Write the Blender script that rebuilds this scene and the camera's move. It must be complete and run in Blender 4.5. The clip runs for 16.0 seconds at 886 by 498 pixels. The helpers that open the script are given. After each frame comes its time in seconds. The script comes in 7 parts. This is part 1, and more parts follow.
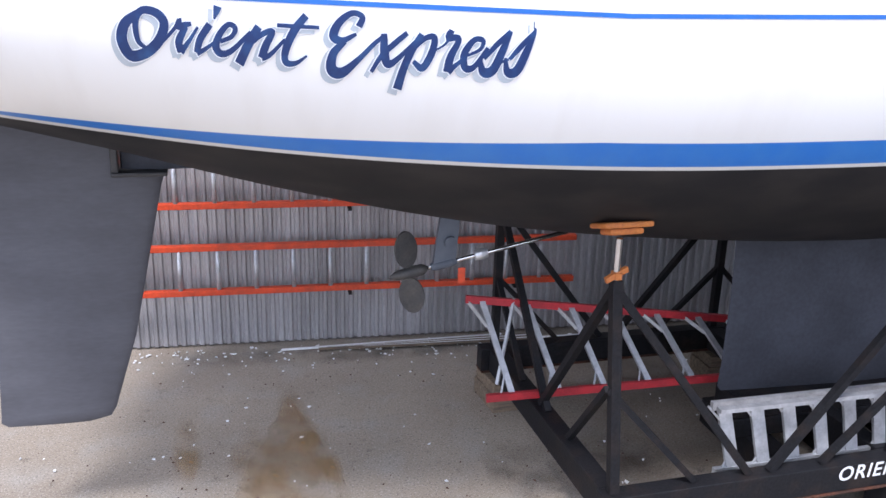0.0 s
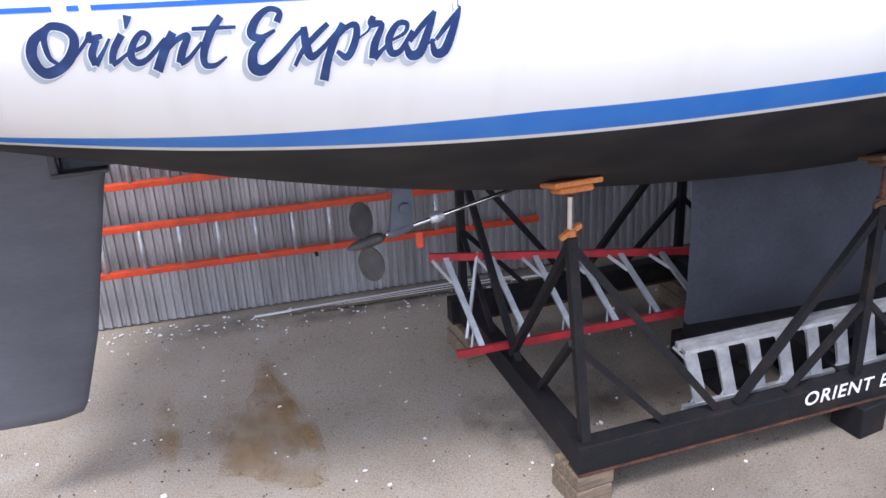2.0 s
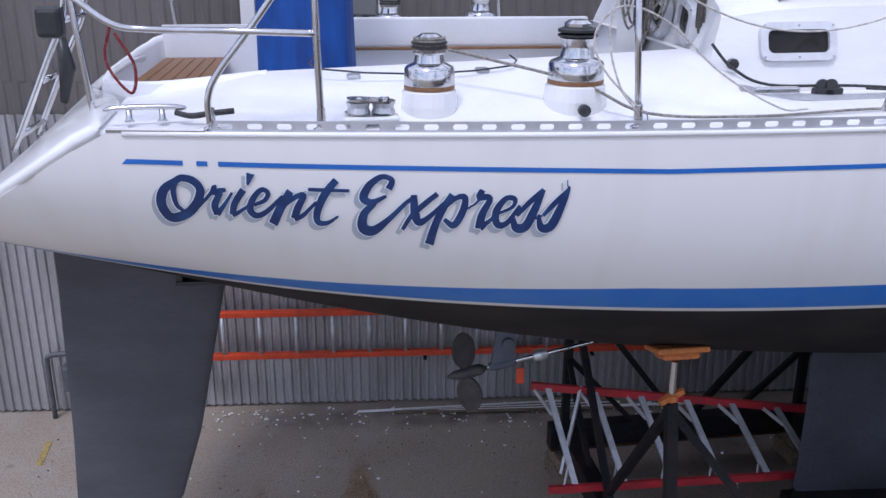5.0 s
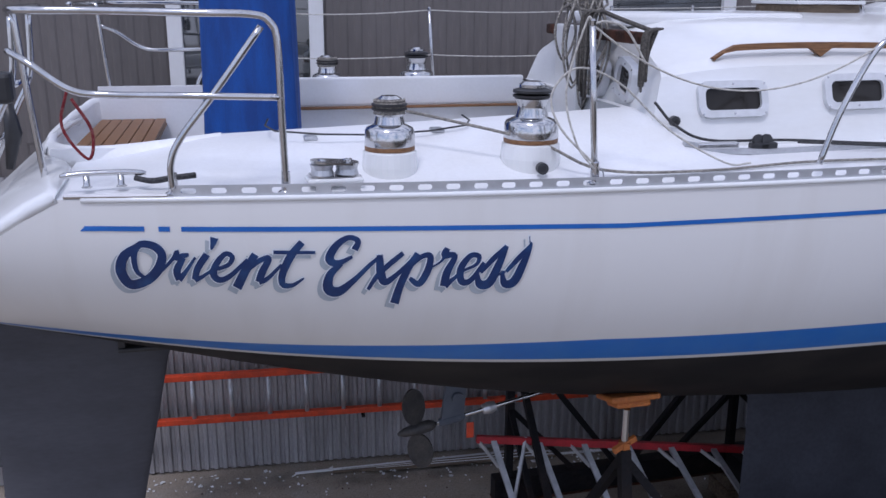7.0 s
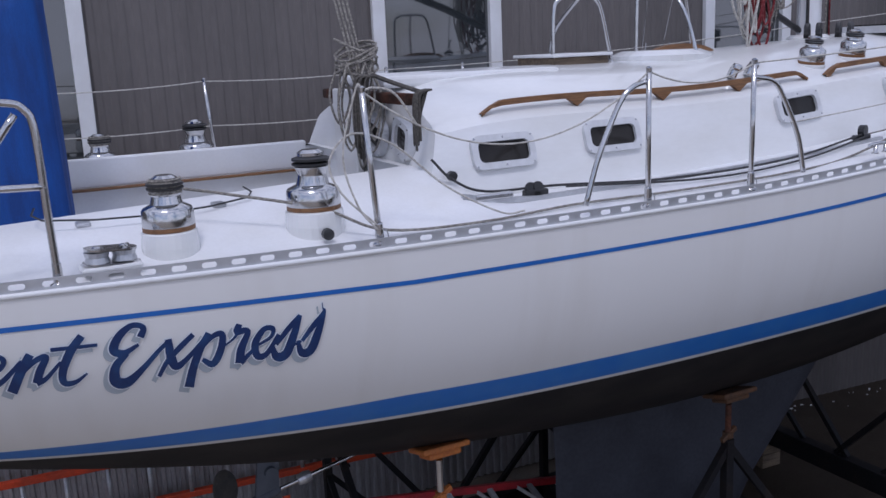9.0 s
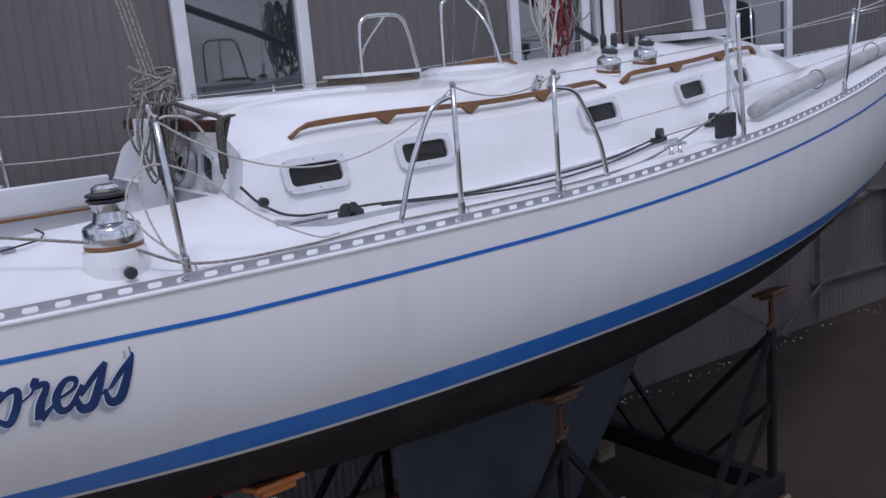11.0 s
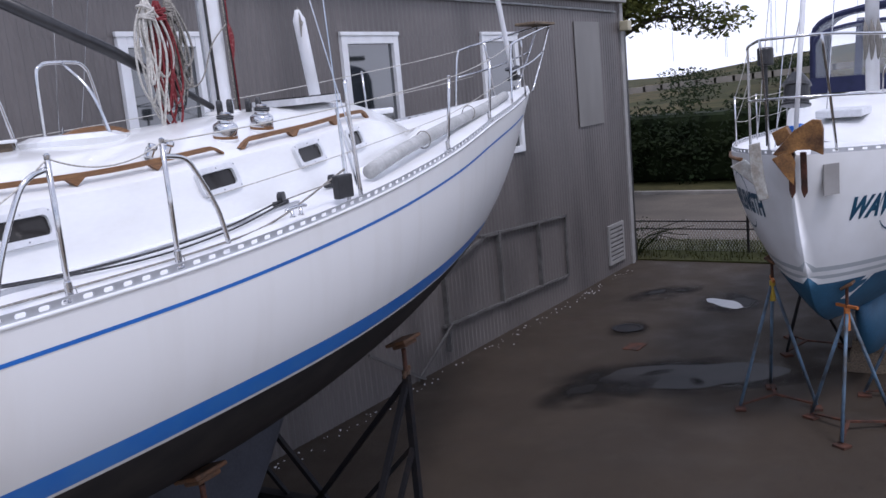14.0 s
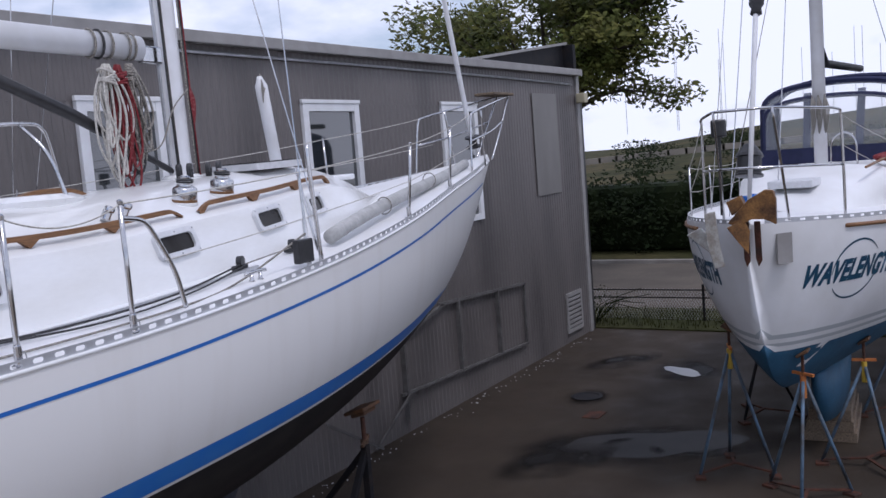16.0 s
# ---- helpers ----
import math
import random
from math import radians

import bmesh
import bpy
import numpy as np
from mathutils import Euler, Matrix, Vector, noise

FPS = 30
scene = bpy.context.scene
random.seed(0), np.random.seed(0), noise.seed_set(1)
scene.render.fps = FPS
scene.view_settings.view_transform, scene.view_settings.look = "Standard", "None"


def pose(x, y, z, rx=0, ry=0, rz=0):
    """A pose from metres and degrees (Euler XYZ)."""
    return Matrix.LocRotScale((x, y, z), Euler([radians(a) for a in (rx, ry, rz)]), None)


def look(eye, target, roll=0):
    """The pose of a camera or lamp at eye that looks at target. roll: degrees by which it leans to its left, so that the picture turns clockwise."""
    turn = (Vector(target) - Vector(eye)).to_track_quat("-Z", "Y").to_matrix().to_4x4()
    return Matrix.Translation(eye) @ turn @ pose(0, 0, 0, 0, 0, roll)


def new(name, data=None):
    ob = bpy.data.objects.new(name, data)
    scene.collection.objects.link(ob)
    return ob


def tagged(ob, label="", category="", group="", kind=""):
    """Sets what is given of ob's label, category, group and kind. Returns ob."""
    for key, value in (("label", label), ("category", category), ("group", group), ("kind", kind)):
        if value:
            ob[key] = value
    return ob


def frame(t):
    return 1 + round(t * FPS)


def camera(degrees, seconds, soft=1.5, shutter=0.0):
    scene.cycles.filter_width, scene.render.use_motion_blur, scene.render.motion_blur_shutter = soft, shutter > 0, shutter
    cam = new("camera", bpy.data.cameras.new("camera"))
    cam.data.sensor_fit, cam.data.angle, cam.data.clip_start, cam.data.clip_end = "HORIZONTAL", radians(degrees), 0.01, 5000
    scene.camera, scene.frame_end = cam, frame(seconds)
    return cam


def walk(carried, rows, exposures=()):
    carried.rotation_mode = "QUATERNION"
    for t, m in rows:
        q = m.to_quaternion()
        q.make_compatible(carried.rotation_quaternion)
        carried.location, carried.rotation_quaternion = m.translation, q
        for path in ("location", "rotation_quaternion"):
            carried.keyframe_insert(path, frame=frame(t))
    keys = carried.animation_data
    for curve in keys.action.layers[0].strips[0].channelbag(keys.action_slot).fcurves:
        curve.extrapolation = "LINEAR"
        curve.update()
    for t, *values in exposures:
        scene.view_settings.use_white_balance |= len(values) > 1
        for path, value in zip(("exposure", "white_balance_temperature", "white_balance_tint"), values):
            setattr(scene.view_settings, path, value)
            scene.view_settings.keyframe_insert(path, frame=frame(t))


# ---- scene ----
cam = camera(52.2, 16.0)
PATH = [
    (0, (-0.552, -0.648, 3.305), (-0.174, 1.213, 2.676), 1.8),
    (0.5, (-0.515, -0.642, 3.335), (-0.309, 1.204, 2.596), -0.3),
    (1, (-0.449, -0.582, 3.41), (-0.241, 1.261, 2.662), -0.4),
    (1.5, (-0.409, -0.599, 3.493), (-0.125, 1.182, 2.63), -3.5),
    (2, (-0.379, -0.575, 3.537), (0.022, 1.217, 2.746), -2.9),
    (2.5, (-0.324, -0.556, 3.633), (0.027, 1.242, 2.831), -1.4),
    (3, (-0.278, -0.547, 3.7), (-0.046, 1.25, 2.855), -2.4),
    (3.5, (-0.239, -0.536, 3.748), (0.017, 1.284, 2.958), -0.9),
    (4, (-0.202, -0.514, 3.776), (0.067, 1.328, 3.045), 0.5),
    (4.5, (-0.186, -0.475, 3.882), (0.001, 1.395, 3.198), 0.5),
    (4.7, (-0.189, -0.474, 3.906), (-0.062, 1.405, 3.234), 0.3),
    (6.8, (-0.438, -0.463, 3.948), (-0.162, 1.442, 3.405), 0.6),
    (7, (-0.429, -0.467, 3.954), (-0.099, 1.429, 3.411), 0.4),
    (7.5, (-0.416, -0.476, 3.969), (0.022, 1.402, 3.439), -0.4),
    (8, (-0.393, -0.483, 3.984), (0.13, 1.378, 3.471), -1.4),
    (8.5, (-0.372, -0.496, 3.986), (0.25, 1.345, 3.511), -2.2),
    (9, (-0.369, -0.499, 3.996), (0.377, 1.305, 3.563), -2.5),
    (9.5, (-0.356, -0.511, 3.994), (0.499, 1.257, 3.617), -2.7),
    (9.7, (-0.319, -0.522, 3.992), (0.563, 1.235, 3.626), -2.9),
    (11.8, (-0.241, -0.472, 3.987), (0.969, 1.059, 3.551), -4.8),
    (12, (-0.229, -0.482, 3.987), (1.022, 1.018, 3.556), -4.6),
    (12.5, (-0.209, -0.504, 3.984), (1.139, 0.91, 3.556), -4.7),
    (13, (-0.191, -0.511, 3.991), (1.267, 0.789, 3.562), -4.3),
    (13.5, (-0.166, -0.521, 3.996), (1.369, 0.702, 3.61), -4.7),
    (14, (-0.155, -0.537, 3.993), (1.473, 0.572, 3.645), -5.3),
    (14.5, (-0.146, -0.522, 3.992), (1.555, 0.488, 3.696), -5.7),
    (15, (-0.155, -0.513, 3.986), (1.591, 0.435, 3.76), -5.1),
    (15.5, (-0.157, -0.512, 3.979), (1.59, 0.442, 3.784), -4.6),
    (16, (-0.148, -0.508, 3.974), (1.553, 0.523, 3.767), -4.6),
]
walk(cam, [(t, look(eye, target, roll)) for t, eye, target, roll in PATH], exposures=[
    (0.0, 1.42, 6000, 17), (2.0, 1.42, 6000, 18), (3.0, 1.22, 5950, 18), (3.5, 1.12, 5900, 18), (4.0, 0.76, 5800, 20), (4.7, 0.33, 5700, 21),
    (6.8, -0.1, 5650, 21), (9.0, -0.44, 5700, 21), (12.0, -0.2, 5800, 21), (13.5, 0.12, 5850, 21), (14.5, 0.25, 5900, 20), (15.0, 0.1, 5900, 20), (16.0, -0.12, 5900, 20)])

# ---- world, sun, exposure ----
world = bpy.data.worlds.new("sky")
scene.world = world
world.use_nodes = True
wn, wl = world.node_tree.nodes, world.node_tree.links
sky = wn.new("ShaderNodeTexSky")
sky.sky_type = "NISHITA"
sky.sun_disc = False
sky.sun_elevation, sky.sun_rotation = radians(62), radians(208)
bg = wn["Background"]
coord = wn.new("ShaderNodeTexCoord")
cl_map = wn.new("ShaderNodeMapping")
cl_map.inputs["Scale"].default_value = (2.2, 2.2, 5.0)
clouds = wn.new("ShaderNodeTexNoise")
clouds.inputs["Scale"].default_value = 1.6
clouds.inputs["Detail"].default_value = 7
ramp = wn.new("ShaderNodeValToRGB")
ramp.color_ramp.elements[0].position, ramp.color_ramp.elements[1].position = 0.36, 0.55
mix = wn.new("ShaderNodeMix")
mix.data_type = "RGBA"
mix.inputs["B"].default_value = (9.5, 9.9, 10.6, 1)
wl.new(coord.outputs["Generated"], cl_map.inputs["Vector"])
wl.new(cl_map.outputs["Vector"], clouds.inputs["Vector"])
wl.new(clouds.outputs["Fac"], ramp.inputs["Fac"])
wl.new(ramp.outputs["Color"], mix.inputs["Factor"])
wl.new(sky.outputs["Color"], mix.inputs["A"])
wl.new(mix.outputs["Result"], bg.inputs["Color"])
bg.inputs["Strength"].default_value = 0.105
sun_lamp = bpy.data.lights.new("sun", "SUN")
sun_lamp.energy, sun_lamp.angle, sun_lamp.color = 1.3, radians(12), (1.0, 0.96, 0.9)
sun = new("sun", sun_lamp)
sun.matrix_world = look((-5, -9.5, 20), (0, 0, 0))


# ---- materials ----
def material(name, color, rough=0.5, metal=0.0, color2=None, scale=6.0, stretch=(1, 1, 1), fine=0.0, fine_scale=90.0,
             bump=0.0, bump_scale=60.0, random_tone=0.0, contrast=(0.35, 0.65), coat=0.0):
    m = bpy.data.materials.new(name)
    m.use_nodes = True
    n, l = m.node_tree.nodes, m.node_tree.links
    p = n["Principled BSDF"]
    p.inputs["Roughness"].default_value, p.inputs["Metallic"].default_value = rough, metal
    p.inputs["Coat Weight"].default_value = coat
    tc, mp = n.new("ShaderNodeTexCoord"), n.new("ShaderNodeMapping")
    mp.inputs["Scale"].default_value = stretch
    l.new(tc.outputs["Object"], mp.inputs["Vector"])
    base = n.new("ShaderNodeMix")
    base.data_type = "RGBA"
    base.inputs["A"].default_value = (*color, 1)
    base.inputs["B"].default_value = (*(color2 or color), 1)
    big = n.new("ShaderNodeTexNoise")
    big.inputs["Scale"].default_value, big.inputs["Detail"].default_value = scale, 6
    r = n.new("ShaderNodeMapRange")
    r.inputs["From Min"].default_value, r.inputs["From Max"].default_value = contrast
    l.new(mp.outputs["Vector"], big.inputs["Vector"])
    l.new(big.outputs["Fac"], r.inputs["Value"])
    l.new(r.outputs["Result"], base.inputs["Factor"])
    out = base.outputs["Result"]
    if fine or random_tone:
        hsv = n.new("ShaderNodeHueSaturation")
        l.new(out, hsv.inputs["Color"])
        tone = n.new("ShaderNodeMath")
        tone.operation = "ADD"
        tone.inputs[0].default_value, tone.inputs[1].default_value = 1.0, 0.0
        if fine:
            small = n.new("ShaderNodeTexNoise")
            small.inputs["Scale"].default_value, small.inputs["Detail"].default_value = fine_scale, 3
            l.new(mp.outputs["Vector"], small.inputs["Vector"])
            fr = n.new("ShaderNodeMapRange")
            fr.inputs["From Min"].default_value, fr.inputs["From Max"].default_value = 0.3, 0.7
            fr.inputs["To Min"].default_value, fr.inputs["To Max"].default_value = 1 - fine, 1 + fine
            l.new(small.outputs["Fac"], fr.inputs["Value"])
            l.new(fr.outputs["Result"], tone.inputs[0])
        if random_tone:
            info, rr = n.new("ShaderNodeObjectInfo"), n.new("ShaderNodeMapRange")
            rr.inputs["To Min"].default_value, rr.inputs["To Max"].default_value = -random_tone, random_tone
            l.new(info.outputs["Random"], rr.inputs["Value"])
            l.new(rr.outputs["Result"], tone.inputs[1])
        l.new(tone.outputs["Value"], hsv.inputs["Value"])
        out = hsv.outputs["Color"]
    l.new(out, p.inputs["Base Color"])
    if bump:
        bt, bn = n.new("ShaderNodeTexNoise"), n.new("ShaderNodeBump")
        bt.inputs["Scale"].default_value, bt.inputs["Detail"].default_value = bump_scale, 4
        bn.inputs["Strength"].default_value, bn.inputs["Distance"].default_value = bump, 0.01
        l.new(mp.outputs["Vector"], bt.inputs["Vector"])
        l.new(bt.outputs["Fac"], bn.inputs["Height"])
        l.new(bn.outputs["Normal"], p.inputs["Normal"])
    return m


M_GEL = material("white_gelcoat", (0.80, 0.81, 0.82), 0.22, 0, (0.72, 0.72, 0.70), 1.2, (1, 1, 3), 0.015, 20, coat=0.3)
M_DECK = material("deck_gelcoat", (0.80, 0.81, 0.83), 0.42, 0, (0.74, 0.74, 0.73), 2.5, (1, 1, 1), 0.02, 60, 0.05, 300)
M_STEEL = material("polished_stainless", (0.62, 0.62, 0.63), 0.16, 1.0, (0.5, 0.5, 0.5), 9)
M_ALU = material("aluminium", (0.62, 0.63, 0.65), 0.38, 0.75, (0.45, 0.46, 0.48), 7, (1, 1, 1), 0.06, 80)
M_SPAR = material("white_spar", (0.76, 0.77, 0.79), 0.3, 0, (0.68, 0.68, 0.68), 5)
M_TEAK = material("teak", (0.25, 0.125, 0.05), 0.5, 0, (0.15, 0.07, 0.028), 9, (1, 14, 14), 0.2, 60, 0.15, 60)
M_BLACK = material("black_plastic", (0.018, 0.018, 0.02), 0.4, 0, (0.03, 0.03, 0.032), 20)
M_GLASS_DARK = material("dark_acrylic", (0.018, 0.016, 0.015), 0.08, 0, (0.03, 0.028, 0.026), 4)
M_RUDDER = material("worn_slate_antifouling", (0.082, 0.083, 0.096), 0.6, 0, (0.062, 0.062, 0.072), 2.0, (0.6, 1, 2.2), 0.07, 30, 0.05, 80)
M_ANTIFOUL = material("slate_antifouling", (0.048, 0.051, 0.064), 0.7, 0, (0.034, 0.036, 0.045), 2.2, (1, 1, 1), 0.12, 40, 0.12, 120)
M_BLUE = material("blue_canvas", (0.004, 0.066, 0.30), 0.75, 0, (0.003, 0.040, 0.20), 5, (3, 3, 0.6), 0.1, 120, 0.25, 30)
M_NAVY = material("navy_paint", (0.008, 0.030, 0.12), 0.35, 0, (0.02, 0.07, 0.2), 14, contrast=(0.5, 0.75))
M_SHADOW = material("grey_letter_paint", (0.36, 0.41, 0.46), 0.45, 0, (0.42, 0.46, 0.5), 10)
M_EDGE = material("pale_letter_edge", (0.72, 0.76, 0.8), 0.45)
M_ORANGE = material("orange_fibreglass", (0.62, 0.06, 0.012), 0.5, 0, (0.45, 0.05, 0.015), 9, (1, 1, 1), 0.12, 50)
M_RED = material("red_fibreglass", (0.42, 0.022, 0.03), 0.5, 0, (0.30, 0.02, 0.028), 8, (1, 1, 1), 0.12, 60)
M_LADDER = material("ladder_aluminium", (0.55, 0.56, 0.58), 0.45, 0.6, (0.40, 0.41, 0.43), 12, (1, 1, 1), 0.08, 60)
M_CRADLE = material("black_painted_steel", (0.011, 0.011, 0.013), 0.6, 0, (0.03, 0.021, 0.017), 5, (1, 1, 1), 0.25, 50, 0.15, 80, contrast=(0.5, 0.85))
M_RUST = material("rusty_steel", (0.10, 0.04, 0.025), 0.8, 0, (0.04, 0.025, 0.02), 8, (1, 1, 1), 0.3, 60, 0.2, 90)
M_PAD = material("orange_pad", (0.50, 0.17, 0.03), 0.7, 0, (0.36, 0.11, 0.03), 8, (1, 1, 1), 0.15, 60, 0.15, 60)
M_TIMBER = material("weathered_timber", (0.20, 0.15, 0.10), 0.85, 0, (0.10, 0.075, 0.055), 6, (1, 8, 8), 0.25, 60, 0.3, 60, random_tone=0.12)
M_WALL = material("painted_corrugated_steel", (0.137, 0.123, 0.117), 0.45, 0, (0.085, 0.077, 0.074), 0.9, (1.2, 1, 0.3), 0.06, 25, contrast=(0.46, 0.72))
M_WALL_LOW = material("galvanised_corrugated_steel", (0.37, 0.36, 0.37), 0.45, 0.25, (0.26, 0.25, 0.255), 1.6, (2.5, 1, 0.5), 0.1, 40)
M_WHITE = material("white_paint", (0.76, 0.77, 0.78), 0.45, 0, (0.68, 0.68, 0.68), 4)
M_GREYTRIM = material("grey_trim", (0.30, 0.29, 0.28), 0.5, 0, (0.24, 0.23, 0.22), 4)
M_ROPE = material("rope_grey", (0.34, 0.32, 0.28), 0.9, 0, (0.12, 0.11, 0.10), 90, (1, 1, 1), 0.2, 200)
M_ROPE_W = material("rope_white", (0.60, 0.58, 0.53), 0.9, 0, (0.38, 0.36, 0.33), 60)
M_ROPE_R = material("rope_red", (0.17, 0.015, 0.02), 0.9, 0, (0.32, 0.13, 0.12), 70, contrast=(0.5, 0.75))
M_ROPE_K = material("rope_black", (0.02, 0.02, 0.022), 0.85, 0, (0.07, 0.07, 0.07), 80)
M_ROPE_D = material("rope_dark_grey", (0.11, 0.10, 0.085), 0.9, 0, (0.05, 0.046, 0.042), 90, (1, 1, 1), 0.2, 200)
M_BRONZE = material("dull_bronze", (0.07, 0.065, 0.06), 0.55, 0.3, (0.04, 0.04, 0.042), 12, (1, 1, 1), 0.2, 60)

for m_, lev in ((M_GLASS_DARK, 0.25), (M_CRADLE, 0.18), (M_ANTIFOUL, 0.3), (M_RUDDER, 0.35), (M_RUST, 0.2)):
    m_.node_tree.nodes["Principled BSDF"].inputs["Specular IOR Level"].default_value = lev


def ground_material():
    m = bpy.data.materials.new("stained_shaded_concrete")
    m.use_nodes = True
    n, l = m.node_tree.nodes, m.node_tree.links
    p = n["Principled BSDF"]
    tc = n.new("ShaderNodeTexCoord")

    def noise(scale, detail, lo, hi, to0, to1):
        t, r = n.new("ShaderNodeTexNoise"), n.new("ShaderNodeMapRange")
        t.inputs["Scale"].default_value, t.inputs["Detail"].default_value = scale, detail
        r.inputs["From Min"].default_value, r.inputs["From Max"].default_value = lo, hi
        r.inputs["To Min"].default_value, r.inputs["To Max"].default_value = to0, to1
        l.new(tc.outputs["Object"], t.inputs["Vector"])
        l.new(t.outputs["Fac"], r.inputs["Value"])
        return r.outputs["Result"]

    def blend(a, color, fac):
        x = n.new("ShaderNodeMix")
        x.data_type = "RGBA"
        if isinstance(a, tuple):
            x.inputs["A"].default_value = (*a, 1)
        else:
            l.new(a, x.inputs["A"])
        x.inputs["B"].default_value = (*color, 1)
        l.new(fac, x.inputs["Factor"])
        return x.outputs["Result"]

    c = blend((0.335, 0.286, 0.228), (0.25, 0.211, 0.168), noise(0.8, 6, 0.35, 0.7, 0, 1))
    c = blend(c, (0.32, 0.295, 0.26), noise(3.0, 5, 0.5, 0.75, 0, 0.8))
    c = blend(c, (0.05, 0.045, 0.04), noise(9.0, 7, 0.62, 0.78, 0, 0.5))
    c = blend(c, (0.50, 0.47, 0.43), noise(80, 2, 0.54, 0.66, 0, 0.5))
    c = blend(c, (0.07, 0.062, 0.055), noise(66, 2, 0.57, 0.68, 0, 0.55))
    # Multiplied darker towards +x, painting the boat's shade into the concrete colour.
    sep, far, edge, shade_mix = n.new("ShaderNodeSeparateXYZ"), n.new("ShaderNodeMapRange"), n.new("ShaderNodeMath"), n.new("ShaderNodeMix")
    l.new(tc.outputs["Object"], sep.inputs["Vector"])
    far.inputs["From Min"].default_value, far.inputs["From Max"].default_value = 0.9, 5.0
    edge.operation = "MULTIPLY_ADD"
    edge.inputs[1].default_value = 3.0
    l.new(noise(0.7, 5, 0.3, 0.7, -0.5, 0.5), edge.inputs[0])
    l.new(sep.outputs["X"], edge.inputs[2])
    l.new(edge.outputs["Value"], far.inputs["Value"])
    shade_mix.data_type, shade_mix.blend_type = "RGBA", "MULTIPLY"
    shade_mix.inputs["B"].default_value = (0.14, 0.123, 0.11, 1)
    l.new(far.outputs["Result"], shade_mix.inputs["Factor"])
    l.new(c, shade_mix.inputs["A"])
    c = shade_mix.outputs["Result"]
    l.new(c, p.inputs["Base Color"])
    l.new(noise(1.5, 4, 0.3, 0.7, 0.55, 0.85), p.inputs["Roughness"])
    p.inputs["Specular IOR Level"].default_value = 0.18
    b, t = n.new("ShaderNodeBump"), n.new("ShaderNodeTexNoise")
    t.inputs["Scale"].default_value, t.inputs["Detail"].default_value = 130, 3
    b.inputs["Strength"].default_value, b.inputs["Distance"].default_value = 0.35, 0.01
    l.new(tc.outputs["Object"], t.inputs["Vector"])
    l.new(t.outputs["Fac"], b.inputs["Height"])
    l.new(b.outputs["Normal"], p.inputs["Normal"])
    return m


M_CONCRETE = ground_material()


# ---- mesh helpers ----
def part(name, bm, mat, parent=None, label="", smooth=False):
    bmesh.ops.recalc_face_normals(bm, faces=bm.faces)
    me = bpy.data.meshes.new(name)
    bm.to_mesh(me)
    bm.free()
    if smooth:
        me.polygons.foreach_set("use_smooth", [True] * len(me.polygons))
    for mm in mat if isinstance(mat, (list, tuple)) else [mat]:
        me.materials.append(mm)
    ob = new(name, me)
    if parent:
        ob.parent = parent
    if label:
        tagged(ob, label)
    return ob


def empty(name, m=None):
    ob = new(name)
    ob.empty_display_size = 0.1
    if m:
        ob.matrix_world = m
    return ob


def add_box(bm, x0, x1, y0, y1, z0, z1, bevel=0.0, m=None):
    r = bmesh.ops.create_cube(bm, size=1.0)
    v = r["verts"]
    bmesh.ops.scale(bm, vec=(x1 - x0, y1 - y0, z1 - z0), verts=v)
    bmesh.ops.translate(bm, vec=((x0 + x1) / 2, (y0 + y1) / 2, (z0 + z1) / 2), verts=v)
    if bevel:
        e = list({e for a in v for e in a.link_edges})
        made = bmesh.ops.bevel(bm, geom=e, offset=bevel, segments=2, profile=0.5, affect="EDGES")
        v = list({q for f in made["faces"] for q in f.verts} | {q for q in v if q.is_valid})
    if m:
        bmesh.ops.transform(bm, matrix=m, verts=v)
    return bm


def box(x0, x1, y0, y1, z0, z1, bevel=0.0, m=None):
    return add_box(bmesh.new(), x0, x1, y0, y1, z0, z1, bevel, m)


def beam(bm, a, b, w, h, up=(0, 0, 1)):
    """A square bar from a to b, w across and h along up."""
    a, b = Vector(a), Vector(b)
    d = (b - a).normalized()
    s = d.cross(Vector(up))
    s = s.normalized() if s.length > 1e-4 else Vector((1, 0, 0))
    u = s.cross(d)
    ring = [(-1, -1), (1, -1), (1, 1), (-1, 1)]
    v = [[bm.verts.new(p + s * (i * w / 2) + u * (j * h / 2)) for i, j in ring] for p in (a, b)]
    for k in range(4):
        bm.faces.new((v[0][k], v[0][(k + 1) % 4], v[1][(k + 1) % 4], v[1][k]))
    bm.faces.new(v[0][::-1])
    bm.faces.new(v[1])
    return bm


def tube(bm, pts, r, seg=8, closed=False, caps=True):
    """A round tube along points; r is one radius or one for each point."""
    pts = [Vector(p) for p in pts]
    rs = r if isinstance(r, (list, tuple)) else [r] * len(pts)
    n = len(pts)
    rings, side = [], None
    for i, p in enumerate(pts):
        a, b = pts[(i - 1) % n if closed else max(i - 1, 0)], pts[(i + 1) % n if closed else min(i + 1, n - 1)]
        d = (b - a).normalized()
        if side is None:
            side = d.orthogonal().normalized()
        side = (side - d * side.dot(d))
        side = side.normalized() if side.length > 1e-6 else d.orthogonal().normalized()
        up = d.cross(side)
        rings.append([bm.verts.new(p + (side * math.cos(t) + up * math.sin(t)) * rs[i]) for t in (2 * math.pi * k / seg for k in range(seg))])
    for i in range(n if closed else n - 1):
        p, q = rings[i], rings[(i + 1) % n]
        for k in range(seg):
            bm.faces.new((p[k], p[(k + 1) % seg], q[(k + 1) % seg], q[k]))
    if caps and not closed:
        bm.faces.new(rings[0][::-1])
        bm.faces.new(rings[-1])
    return bm


